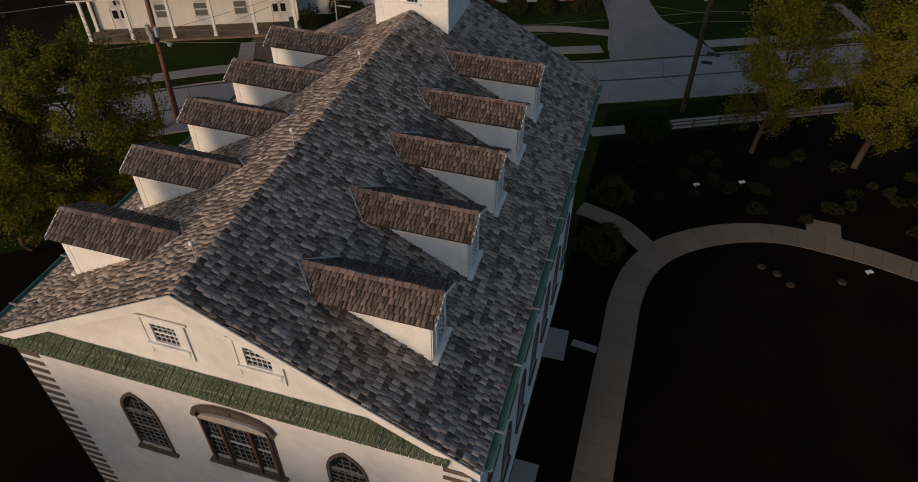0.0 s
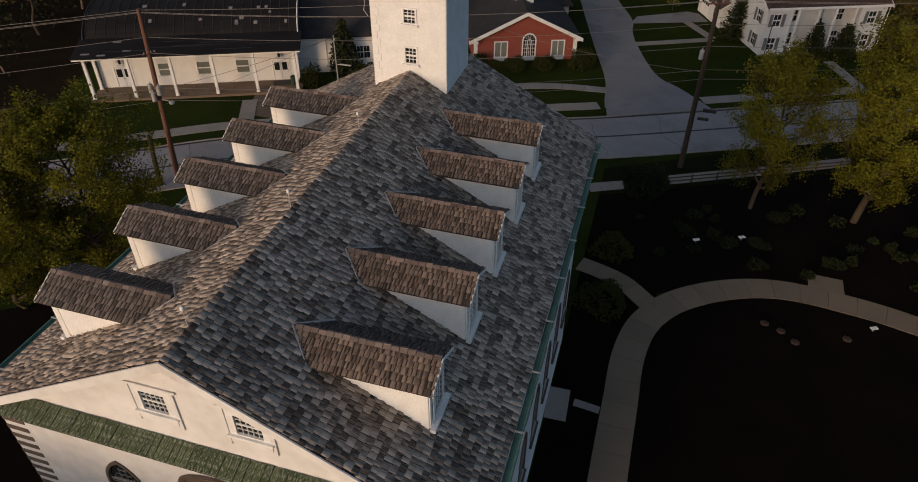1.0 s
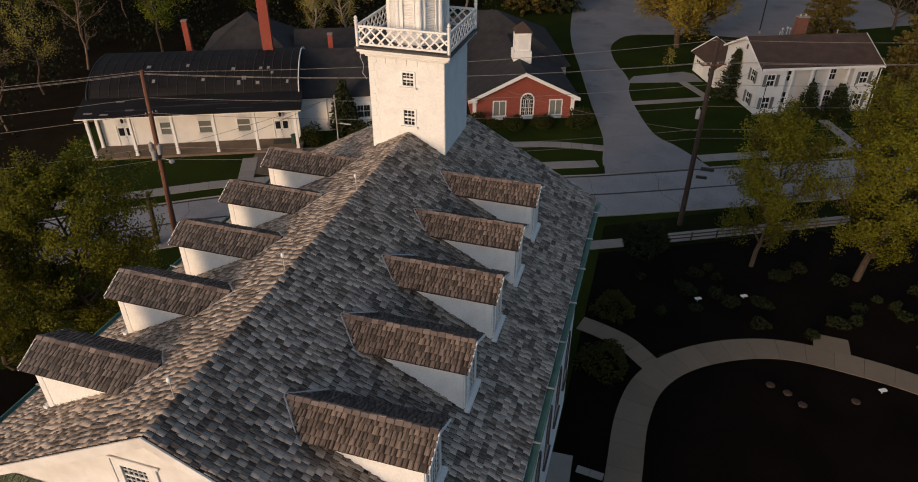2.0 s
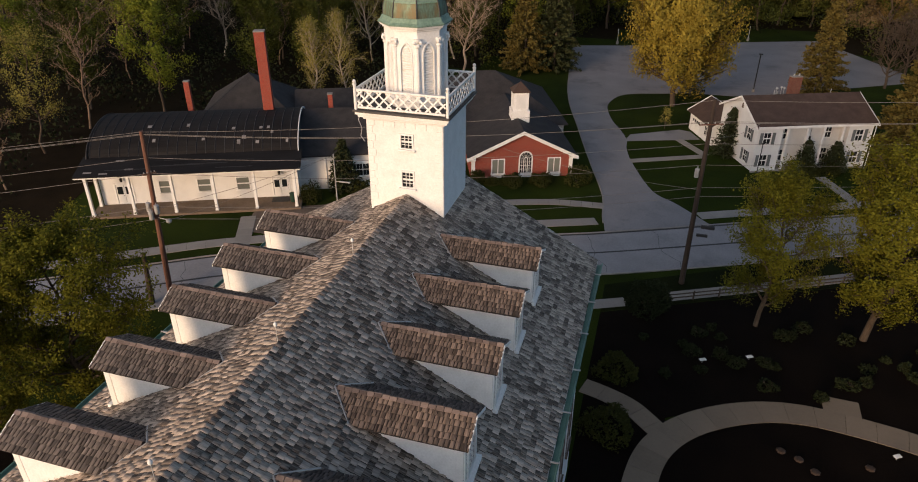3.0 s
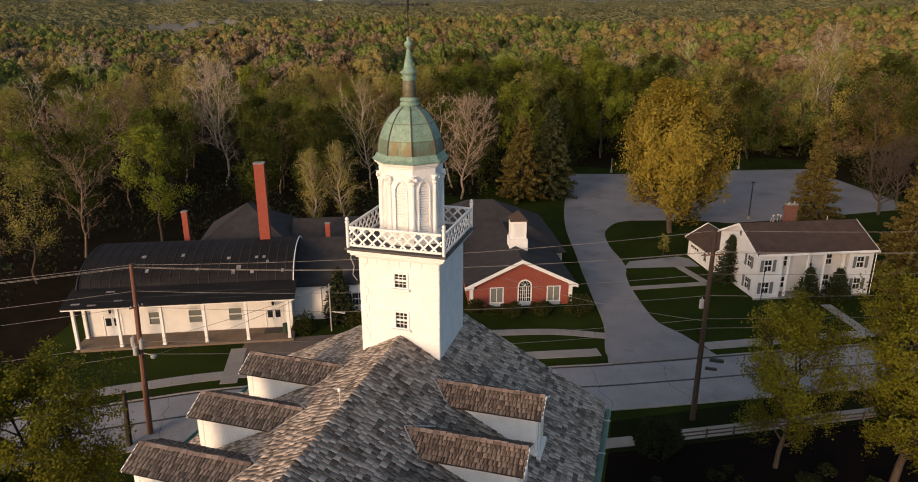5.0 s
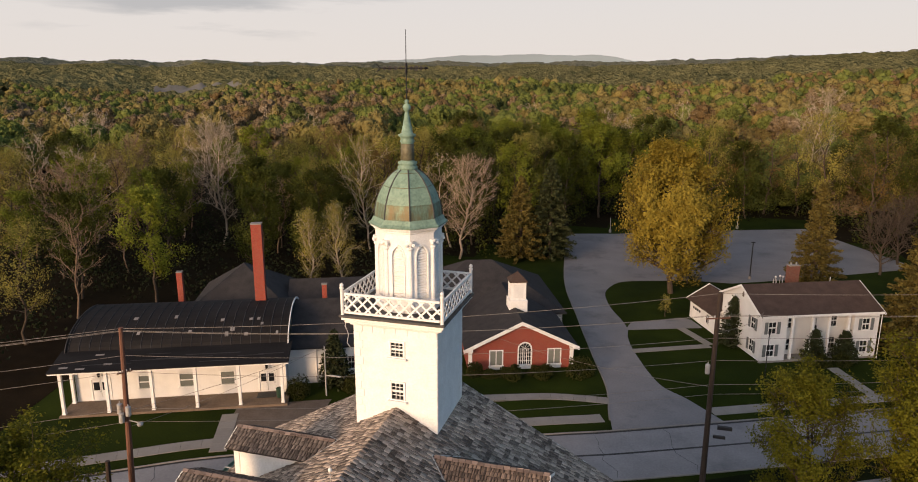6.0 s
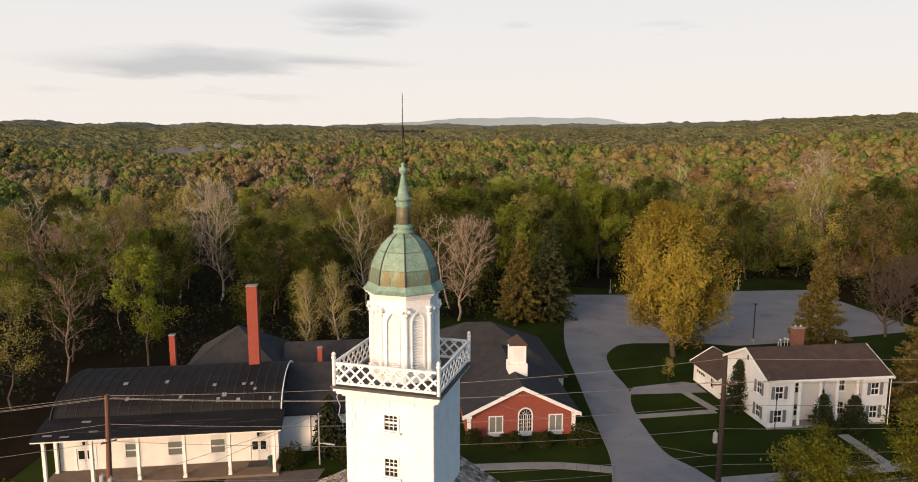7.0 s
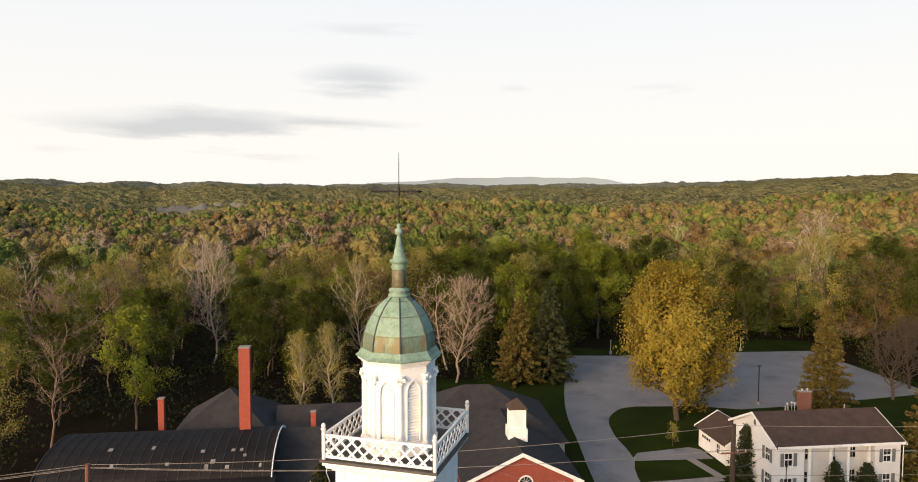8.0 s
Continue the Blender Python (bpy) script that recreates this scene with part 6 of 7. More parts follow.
part("lamp_head", box((0.5, -0.1, 2.48), (1.9, 0.1, 2.62), 0.03), M_GREYMETAL, lamp)
lamp2 = thing("street_lamp", pose(-60.5, 14.5, 0), "thin grey lamp post beside the road with small head", "lamp post")
part("post", tube((0, 0, 0), (0, 0, 9.5), 0.11, 0.07), M_GREYMETAL, lamp2)
part("arm", tube((0, 0, 9.3), (1.5, 0.5, 9.6), 0.04), M_GREYMETAL, lamp2)
part("lamp_head", box((1.2, 0.3, 9.5), (1.9, 0.65, 9.66), 0.03), M_GREYMETAL, lamp2)
lamp3 = thing("street_lamp", pose(28.0, 103.3, 0), "black car park lamp post with a flat head", "lamp post")
part("post", tube((0, 0, 0), (0, 0, 6.8), 0.11, 0.09), M_IRON, lamp3)
part("footing", tube((0, 0, 0), (0, 0, 0.5), 0.28, 0.26, 12), M_CONCRETE, lamp3)
part("lamp_head", box((-0.35, -0.2, 6.75), (0.35, 0.2, 6.9), 0.03), M_IRON, lamp3)
lamp4 = thing("yard_post", pose(24.7, 58.0, 0), "thin dark post on the lawn of the house", "post")
part("post", tube((0, 0, 0), (0, 0, 5.8), 0.06, 0.05), M_IRON, lamp4)
part("cap", lathe([(0.05, 5.75), (0.12, 5.8), (0.12, 5.95), (0.02, 6.05)], 8), M_IRON, lamp4)
for x, y in ((0.9, 135.4), (30.1, 148.0)):
    bol = thing("bollard_light", pose(x, y, 0), "small pale bollard at the car park's edge", "bollard", "car park bollards")
    part("base", lathe([(0.3, 0), (0.3, 0.7), (0.24, 0.75)], 10), M_CONCRETE, bol)
    part("post", tube((0, 0, 0.7), (0, 0, 3.4), 0.06), M_GREYMETAL, bol)


def wire(a, b, sag, r=0.017):
    c = bpy.data.curves.new("power_line", "CURVE")
    c.dimensions, c.bevel_depth, c.bevel_resolution = "3D", r, 1
    n = 14
    sp = c.splines.new("POLY")
    sp.points.add(n)
    for i in range(n + 1):
        t = i / n
        p = Vector(a).lerp(Vector(b), t)
        sp.points[i].co = (p.x, p.y, p.z - 4 * sag * t * (1 - t), 1)
    c.materials.append(M_WIRE)
    return tagged(new("power_line", c), "thin overhead power line strung between the poles", "cable", "overhead wires")


LP, RP = Vector((-29.6, 15.7, 0)), Vector((16.15, 31.5, 0))
LF, RF = Vector((-96, -25, 0)), Vector((72, 58, 0))
for zl, zr, o, sag in ((16.1, 18.3, 0.0, 0.7), (15.9, 16.4, 0.9, 0.8), (15.9, 16.4, -0.9, 0.8), (13.8, 14.4, 0.1, 0.8), (12.4, 12.4, 0.1, 0.9), (9.2, 10.2, 0.1, 0.8), (8.0, 9.3, 0.1, 0.7)):
    off = Vector((0.9, 0.4, 0)) * o
    off = Vector((off.x, off.y, 0))
    wire(LP + off * 0.5 + Vector((0, 0, zl)), RP + off + Vector((0, 0, zr)), sag)
    wire(LF + off + Vector((0, 0, zl)), LP + off * 0.5 + Vector((0, 0, zl)), sag * 1.2)
    wire(RP + off + Vector((0, 0, zr)), RF + off + Vector((0, 0, zr - 1.5)), sag)
wire((-29.6, 15.7, 9.0), (-24.2, 39.2, 5.8), 0.3)
wire((16.15, 31.5, 15.0), (24.6, 63.0, 6.8), 0.6)
wire((16.15, 31.5, 10.0), (-10.4, 55.0, 3.6), 0.8)
wire((-29.6, 15.7, 7.6), (-26, 39, 5.0), 0.4)

fence = thing("rail_fence", pose(14.9, 27.6, 0, 0, 0, 26.4), "dark wooden post-and-rail fence beside the pavement", "fence")
for i in range(9):
    part("post", box((2.6 * i - 0.06, -0.06, 0), (2.6 * i + 0.06, 0.06, 1.0), 0.01), M_BARK, fence)
for z in (0.45, 0.82):
    part("rail", box((0, -0.04, z - 0.05), (20.8, 0.04, z + 0.05), 0.01), M_BARK, fence)


# ---------------------------------------------------------------- trees and shrubs
def tubes_np(segs, k=5):
    """segs: (n, 8) rows of start, end, two radii. Returns verts, quads."""
    s = np.asarray(segs, float)
    a, b, r0, r1 = s[:, :3], s[:, 3:6], s[:, 6], s[:, 7]
    d = b - a
    d /= np.maximum(np.linalg.norm(d, axis=1, keepdims=True), 1e-6)
    ref = np.where(np.abs(d[:, 2:3]) > 0.9, np.array([[1.0, 0, 0]]), np.array([[0, 0, 1.0]]))
    u = np.cross(d, ref)
    u /= np.linalg.norm(u, axis=1, keepdims=True)
    v = np.cross(d, u)
    ang = 2 * np.pi * np.arange(k) / k
    ring = u[:, None] * np.cos(ang)[None, :, None] + v[:, None] * np.sin(ang)[None, :, None]
    verts = np.concatenate([a[:, None] + ring * r0[:, None, None], b[:, None] + ring * r1[:, None, None]], 1)
    i = np.arange(k)
    f = np.stack([i, (i + 1) % k, k + (i + 1) % k, k + i], -1)
    faces = (f[None] + (2 * k * np.arange(len(s)))[:, None, None]).reshape(-1, 4)
    return verts.reshape(-1, 3), faces


def leaves_np(rng, centres, size, spread, per, flat=0.0, out=None, loose=0.45):
    """Small leaf quads scattered round the centres."""
    c = np.repeat(centres, per, axis=0)
    c = c + rng.normal(0, 1, c.shape) * spread
    n = len(c)
    u = rng.normal(0, 1, (n, 3))
    u[:, 2] *= 1 - flat
    if out is not None:
        # leaves face outwards from the crown, with much scatter
        nrm = np.repeat(out, per, axis=0)
        nrm = nrm / np.maximum(np.linalg.norm(nrm, axis=1, keepdims=True), 1e-6) + rng.normal(0, loose, (n, 3))
        nrm /= np.linalg.norm(nrm, axis=1, keepdims=True)
        u = np.cross(nrm, u)
    u /= np.linalg.norm(u, axis=1, keepdims=True)
    w = rng.normal(0, 1, (n, 3))
    w[:, 2] *= 1 - flat
    v = np.cross(u, np.cross(u, w)) if out is None else np.cross(nrm, u)
    v /= np.linalg.norm(v, axis=1, keepdims=True)
    s = size * rng.uniform(0.6, 1.3, (n, 1))
    verts = np.stack([c - u * s, c - v * s * 0.6, c + u * s, c + v * s * 0.6], 1).reshape(-1, 3)
    faces = np.arange(4 * n).reshape(-1, 4)
    return verts, faces


def branches(rng, height, spread, trunk_r, clear=0.22, limbs=16, lift=0.55, subs=4, twigs=0, profile=None, min_r=0.0):
    """Trunk, limbs, boughs (and twigs) as segments, and the tips of the finest ones."""
    segs, tips = [], []
    n = 9
    pts = [np.zeros(3)]
    for i in range(n):
        pts.append(pts[-1] + np.array([rng.normal(0, 0.02) * height, rng.normal(0, 0.02) * height, height * 0.92 / n]))

    def r_at(t):
        return trunk_r * (1 - 0.9 * t) + 0.015

    for i in range(n):
        segs.append([*pts[i], *pts[i + 1], r_at(i / n), r_at((i + 1) / n)])

    def limb(start, d, length, r, level):
        p, q = start.copy(), d / np.linalg.norm(d)
        m = 4 if level == 0 else 3
        for j in range(m):
            e = p + q * length / m
            segs.append([*p, *e, max(min_r, r * (1 - 0.75 * j / m)), max(min_r, r * (1 - 0.75 * (j + 1) / m))])
            p = e
            q = q + rng.normal(0, 0.16, 3) + np.array([0, 0, 0.14])
            q /= np.linalg.norm(q)
            if level < 1 + (twigs > 0) and j > 0:
                for _ in range(subs if level == 0 else twigs):
                    dd = q + rng.normal(0, 0.65, 3)
                    limb(p, dd, length * rng.uniform(0.3, 0.5), r * 0.4, level + 1)
            elif level >= 1:
                tips.append(p.copy())
        tips.append(p.copy())

    for i in range(limbs):
        t = clear + (0.97 - clear) * (i + rng.uniform(0, 1)) / limbs
        k = min(int(t * n), n - 1)
        f = t * n - k
        start = pts[k] * (1 - f) + pts[k + 1] * f
        a = i * 2.399 + rng.uniform(-0.4, 0.4)
        pr = profile(t) if profile else math.sin(math.pi * min(1, (t - clear * 0.55) / (1 - clear * 0.55))) ** 0.6
        up = lift * (0.45 + 0.75 * t) + 0.5 * max(0, t - 0.6)
        limb(start, np.array([math.cos(a), math.sin(a), up]), spread * max(0.18, pr) * rng.uniform(0.8, 1.15), r_at(t) * 0.5 + 0.02, 0)
    tips.append(pts[-1])
    return np.array(segs), np.array(tips)


def tree(name, m, label, seed, height, spread, trunk_r, leaf_mat, bark=None, leaf=0.2, per=12, scatter=0.5, group="", **kw):
    """A tree of trunk with limbs, and a crown of single leaves in loose clumps."""
    rng = np.random.default_rng(seed)
    t = thing(name, m, label, "tree", group)
    segs, tips = branches(rng, height, spread, trunk_r, **kw)
    stout = segs[:, 6] > 0.1
    v, f = tubes_np(segs[stout], 6)
    v2, f2 = tubes_np(segs[~stout], 3)
    v3 = np.concatenate([v, v2])
    tr = new("trunk", mesh_np("trunk", v3, np.concatenate([f, f2 + len(v)]), [bark or M_BARK]))
    tr.parent = t
    if per:
        v, f = leaves_np(rng, tips, leaf, scatter, per, out=tips - np.array([0, 0, height * 0.5]))
        cr = new("crown", mesh_np("crown", v, f, [leaf_mat]))
        cr.parent = t
    return t


def conifer(name, m, label, seed, height, radius, mat, group="", quads=16, leaf=0.22):
    rng = np.random.default_rng(seed)
    t = thing(name, m, label, "tree", group)
    segs = [[0, 0, 0, 0, 0, height * 0.5, 0.03 * height * 0.6, 0.015 * height * 0.6], [0, 0, height * 0.5, 0, 0, height, 0.015 * height * 0.6, 0.01]]
    cen = []
    z = 0.06 * height
    i = 0
    while z < height * 0.985:
        k = z / height
        L = radius * (1 - k) ** 0.85 * (0.9 if k > 0.12 else 0.75)
        for _ in range(7):
            a = i * 2.399 + rng.uniform(-0.3, 0.3)
            i += 1
            l = L * rng.uniform(0.7, 1.12)
            d = np.array([math.cos(a), math.sin(a), -0.12 + 0.5 * k])
            e = np.array([0, 0, z]) + d * l
            segs.append([0, 0, z, *e, 0.035, 0.01])
            for s in np.linspace(0.3, 1.0, max(2, int(l / 0.45))):
                cen.append(np.array([0, 0, z]) + d * l * s + np.array([0, 0, -0.12 * s * l * 0.4]))
        z += height * 0.028 + 0.12
    v, f = tubes_np(segs)
    tr = new("trunk", mesh_np("trunk", v, f, [M_BARK]))
    tr.parent = t
    v, f = leaves_np(rng, np.array(cen), leaf, 0.16, quads, 0.45)
    cr = new("crown", mesh_np("crown", v, f, [mat]))
    cr.parent = t
    return t


def shrub(m, label, seed, r, h, mat, per=900, leaf=0.10):
    rng = np.random.default_rng(seed)
    t = thing("shrub", m, label, "shrub")
    segs = [[0, 0, 0, *(np.array([math.cos(a), math.sin(a), 1.2]) * r * 0.5), 0.03, 0.01] for a in rng.uniform(0, 6.28, 9)]
    v, f = tubes_np(segs)
    b = new("stem", mesh_np("stem", v, f, [M_BARK]))
    b.parent = t
    d = rng.normal(0, 1, (per, 3))
    d /= np.linalg.norm(d, axis=1, keepdims=True)
    d[:, 2] = np.abs(d[:, 2])
    lump = 1 + 0.16 * np.sin(3 * np.arctan2(d[:, 1], d[:, 0]) + seed) + 0.12 * np.sin(7 * d[:, 2] + 5 * d[:, 0])
    c = d * np.array([r, r, h]) * (rng.uniform(0.55, 1.0, (per, 1)) ** 0.4) * lump[:, None]
    v, f = leaves_np(rng, c, leaf, 0.05, 3)
    l = new("foliage", mesh_np("foliage", v, f, [mat]))
    l.parent = t
    return t


tree("garden_tree", pose(22.5, 26.0, 0), "young spring-green tree in the dark garden bed", 1, 14.0, 4.6, 0.2, M_LEAF_NEAR, leaf=0.10, per=22, scatter=0.26, clear=0.16, limbs=30, lift=1.0, subs=4)
tree("garden_tree", pose(31.2, 26.4, 0), "broad fresh-green tree beside the street fence", 2, 18.0, 5.3, 0.3, M_LEAF_NEAR, leaf=0.11, per=30, scatter=0.28, clear=0.17, limbs=44, lift=0.65, subs=4)
tree("garden_tree", pose(40.5, 24.0, 0), "broad fresh-green tree beside the garden path", 12, 12.0, 6.2, 0.3, M_LEAF_NEAR, leaf=0.12, per=24, scatter=0.32, clear=0.14, limbs=30, lift=0.6, subs=4)
tree("roadside_tree", pose(-24.6, 0.2, 0), "leafy spring-green tree close to the temple", 3, 15.2, 5.2, 0.28, M_LEAF_NEAR, leaf=0.10, per=30, scatter=0.28, clear=0.1, limbs=36, lift=0.85, subs=4)
tree("roadside_tree", pose(-30.2, -3.6, 0), "leafy spring-green tree behind its neighbour", 13, 12.6, 5.2, 0.26, M_LEAF_NEAR, leaf=0.10, per=26, scatter=0.30, clear=0.12, limbs=30, lift=0.8, subs=4)
tree("golden_tree", pose(14.1, 90.5, 0), "tall golden-green budding tree on the lawn island", 4, 26.6, 7.2, 0.5, M_LEAF_GOLD, leaf=0.21, per=20, scatter=0.52, clear=0.14, limbs=95, lift=0.34, subs=3, profile=lambda t: min(1.0, 0.84 + 1.2 * (t - 0.14)) * (1 if t < 0.34 else max(0.12, 1 - ((t - 0.34) / 0.68) ** 2.1)))
tree("lawn_sapling", pose(13.2, 77.9, 0), "small thin sapling with pale leaves on the lawn", 5, 3.5, 0.9, 0.05, M_LEAF_OLIVE, leaf=0.09, per=4, scatter=0.2, limbs=11, lift=0.8, subs=1)
conifer("spruce", pose(37.8, 100.5, 0), "bronze-lit spruce at the car park's edge", 6, 18.8, 5.6, M_NEEDLE, quads=16, leaf=0.22)
conifer("spruce", pose(-14.8, 106.0, 0), "bronze-lit spruce behind the brick building", 7, 16.6, 6.6, M_NEEDLE, quads=14, leaf=0.24)
conifer("spruce", pose(-9.3, 108.5, 0), "dark spruce behind the brick building", 8, 20.0, 6.8, M_NEEDLE_DARK, quads=14, leaf=0.24)
conifer("spruce", pose(44.0, 70.5, 0), "tall broad spruce beside the white house", 9, 20.0, 6.0, M_NEEDLE, quads=11, leaf=0.28)
conifer("spruce", pose(49.5, 79.0, 0), "tall bronze-lit spruce behind the white house", 19, 15.5, 4.6, M_NEEDLE, quads=11, leaf=0.28)
conifer("yew_tree", pose(21.8, 68.6, 0), "dark ragged evergreen against the house gable", 10, 6.8, 2.7, M_NEEDLE_DARK, quads=14, leaf=0.16)
conifer("yew_tree", pose(-24.4, 42.0, 0), "dark ragged evergreen before the hall's link", 11, 6.8, 2.5, M_NEEDLE_DARK, quads=14, leaf=0.18)
for x, y, r, h in ((31.4, 65.6, 1.9, 4.2), (35.2, 66.9, 2.1, 4.0)):
    conifer("yew_tree", pose(x, y, 0), "dark clipped evergreen cone at the house porch", int(x * 10), h, r, M_NEEDLE_DARK, quads=22, leaf=0.14)
for i, (x, y, r, h, lab) in enumerate(((32.0, 64.4, 1.2, 1.4, "round dark green shrub before the house"), (34.6, 65.4, 1.2, 1.4, "round dark green shrub before the house"),
        (-4.9, 50.2, 1.5, 1.2, "rounded dark shrub before the brick wall"), (-1.4, 51.6, 1.5, 1.15, "rounded dark shrub before the brick wall"), (-9.4, 49.4, 1.0, 1.5, "rounded dark shrub before the brick wall"), (3.0, 53.0, 1.7, 2.2, "large dark shrub at the brick corner"), (-7.4, 49.5, 1.0, 0.8, "low yellowish shrub before the brick wall"),
        (11.2, 15.9, 1.7, 1.5, "round olive shrub beside the garden path"), (11.2, 9.2, 1.9, 1.8, "round olive shrub beside the temple wall"), (-27.2, 38.2, 1.4, 2.2, "dark shrub beside the hall's wall"), (-21.5, 41.5, 1.6, 1.8, "dark shrub beside the hall's wall"), (17.0, 97.0, 2.2, 2.6, "dark rounded shrub beside the golden tree"))):
    shrub(pose(x, y, 0), lab, 40 + i, r, h, M_SHRUB, 700 if r < 1.5 else 1100, 0.10)
rng = np.random.default_rng(77)
for i in range(46):
    x, y = rng.uniform(13, 44), rng.uniform(16.5, 27)
    if y > 14.5 + 0.44 * (x - 9) + 6:
        continue
    shrub(pose(x, y, 0), "low dark perennial clump in the garden bed", 100 + i, rng.uniform(0.35, 0.8), rng.uniform(0.3, 0.8), M_SHRUB_DARK, 150, 0.10)
for x, y in ((21.6, 20.7), (17.9, 19.2), (30.5, 12.0)):
    st = thing("garden_marker", pose(x, y, 0, 0, 0, 30), "small white plaque on a stake in the bed", "plaque", "garden plaques")
    part("plate", box((-0.28, -0.16, 0.35), (0.28, 0.16, 0.39), 0.01), M_WHITE, st)
    part("stake", tube((0, 0, 0), (0, 0, 0.36), 0.025), M_GREYMETAL, st)
for i, (x, y, a) in enumerate(((23.0, 10.6, 20), (24.1, 10.1, -30), (25.0, 9.2, 60), (28.6, 10.6, 5))):
    st = thing("garden_stone", pose(x, y, 0, 0, 0, a), "flat brown stone lying in the bed", "stone", "stones in the bed")
    part("stone", lathe([(0.30, 0), (0.34, 0.08), (0.25, 0.15), (0.05, 0.17)], 7), M_SOIL_STONE, st)

shrub(pose(13.1, 26.0, 0), "large dark brownish shrub at the pavement", 95, 1.9, 2.7, M_SHRUB_DARK, 1500, 0.11)

# tall trees west of the temple, whose shade falls on the lower gable
for i, (x, y, h) in enumerate(((-17.5, -35.5, 17.4), (-12.0, -34.5, 16.6), (-6.5, -36.0, 17.2), (-1.0, -35.0, 16.6))):
    tree("yard_tree", pose(x, y, 0), "tall open green tree in the temple yard", 60 + i, h, 4.6, 0.3, M_LEAF_GREEN, leaf=0.30, per=5, scatter=0.7, clear=0.1, limbs=20, lift=0.6, subs=3, group="yard trees")


# ---------------------------------------------------------------- woods
def street_uv(x, y):
    dx, dy = x + 48.8, y - 26.7
    c, s = math.cos(radians(23.7)), math.sin(radians(23.7))
    return c * dx + s * dy, -s * dx + c * dy


def wooded(x, y):
    """Whether the ground at x, y carries the woods."""
    u, v = street_uv(x, y)
    edge = np.select([u < -9, u < 44, u < 74, u < 142], [4.0, 37.0, 64.0, 88.0], 30.0)
    return v > edge


SPECIES = (("spring_tree", M_LEAF_SPRING, 0.23, 11), ("green_tree", M_LEAF_GREEN, 0.24, 13), ("dark_tree", M_LEAF_DARK, 0.25, 13), ("olive_tree", M_LEAF_OLIVE, 0.17, 8), ("rusty_tree", M_LEAF_RUST, 0.15, 6))
LABELS = {"spring_tree": "light spring-green tree of the wood's edge", "green_tree": "fresh green tree of the wood's edge", "dark_tree": "dark green tree of the wood's edge", "olive_tree": "olive-green budding tree of the wood's edge", "rusty_tree": "reddish budding tree of the wood's edge", "bare_tree": "leafless pale-barked tree of the wood's edge", "twiggy_tree": "leafless brown twiggy tree of the wood's edge"}
protos = {}
for k, (nm, mat, leaf, per) in enumerate(SPECIES):
    protos[nm] = [tree("woodland_tree", pose(0, 0, 0), LABELS[nm], 200 + 7 * k + j, 23 + 3 * j, 6.0 + 0.5 * j, 0.28, mat, leaf=leaf, per=per, scatter=0.5, clear=0.2, limbs=17, lift=0.75, subs=3, group="woods behind the houses") for j in range(2)]
protos["bare_tree"] = [tree("woodland_tree", pose(0, 0, 0), LABELS["bare_tree"], 300 + j, 21 + 2 * j, 6.4, 0.24, None, M_BARK_PALE, per=0, clear=0.25, limbs=14, lift=0.9, subs=2, twigs=2, min_r=0.03, group="woods behind the houses") for j in range(2)]
protos["twiggy_tree"] = [tree("woodland_tree", pose(0, 0, 0), LABELS["twiggy_tree"], 310 + j, 17 + 2 * j, 4.8, 0.2, None, M_TWIG, per=0, clear=0.2, limbs=14, lift=1.1, subs=2, twigs=2, min_r=0.028, group="woods behind the houses") for j in range(2)]
used = {k: [False, False] for k in protos}


def plant(kind, j, x, y, rz, s):
    p = protos[kind][j]
    m = pose(x, y, float(ground_height(np.array(x), np.array(y))) - 0.1, 0, 0, rz) @ Matrix.Diagonal((s, s, s, 1))
    if not used[kind][j]:
        used[kind][j] = True
        p.matrix_basis = m
    else:
        q = copy_thing(p, m)
        q.matrix_basis = m


rng = np.random.default_rng(5)
# pale leafless crowns that stand out singly
for k, (x, y, h, w, mat, lab) in enumerate(((-79, 99, 26.5, 7.0, M_BARK_PALE, "great pale-barked leafless tree behind the hall"), (-26.4, 102, 20.0, 6.0, M_TWIG_PINK, "pinkish leafless tree behind the tower"), (53.5, 186.5, 33.5, 7.5, M_BARK_PALE, "tall pale-barked leafless tree over the woods"), (51.5, 113, 10.5, 5.5, M_BARK, "low brown leafless tree beside the car park"), (57, 122, 12.0, 5.5, M_BARK, "low brown leafless tree beside the car park"), (-89, 71, 20.0, 6.5, M_TWIG, "brownish leafless tree at the wood's edge"), (-106, 105, 22.0, 7.0, M_TWIG, "brown leafless tree in the woods"))):
    tree("bare_tree", pose(x, y, -0.1), lab, 340 + k, h, w, 0.26, M_TWIG_FAR if k < 3 else None, mat, leaf=0.06, per=3 if k < 3 else 0, scatter=0.5, clear=0.2, limbs=24, lift=1.25, subs=3, twigs=3, min_r=0.024)
# slender trees in pale young leaf
for k, (x, y, h, w) in enumerate(((-44.2, 73.3, 14.8, 3.4), (-39.7, 75.7, 15.4, 3.8), (-46.0, 102.6, 24.5, 7.2))):
    tree("budding_tree", pose(x, y, -0.1), "slender tree in pale yellow-green young leaf", 350 + k, h, w, 0.2, M_LEAF_OLIVE, bark=M_BARK_PALE, leaf=0.11, per=6, scatter=0.35, clear=0.15, limbs=30, lift=1.3, subs=3, min_r=0.02)
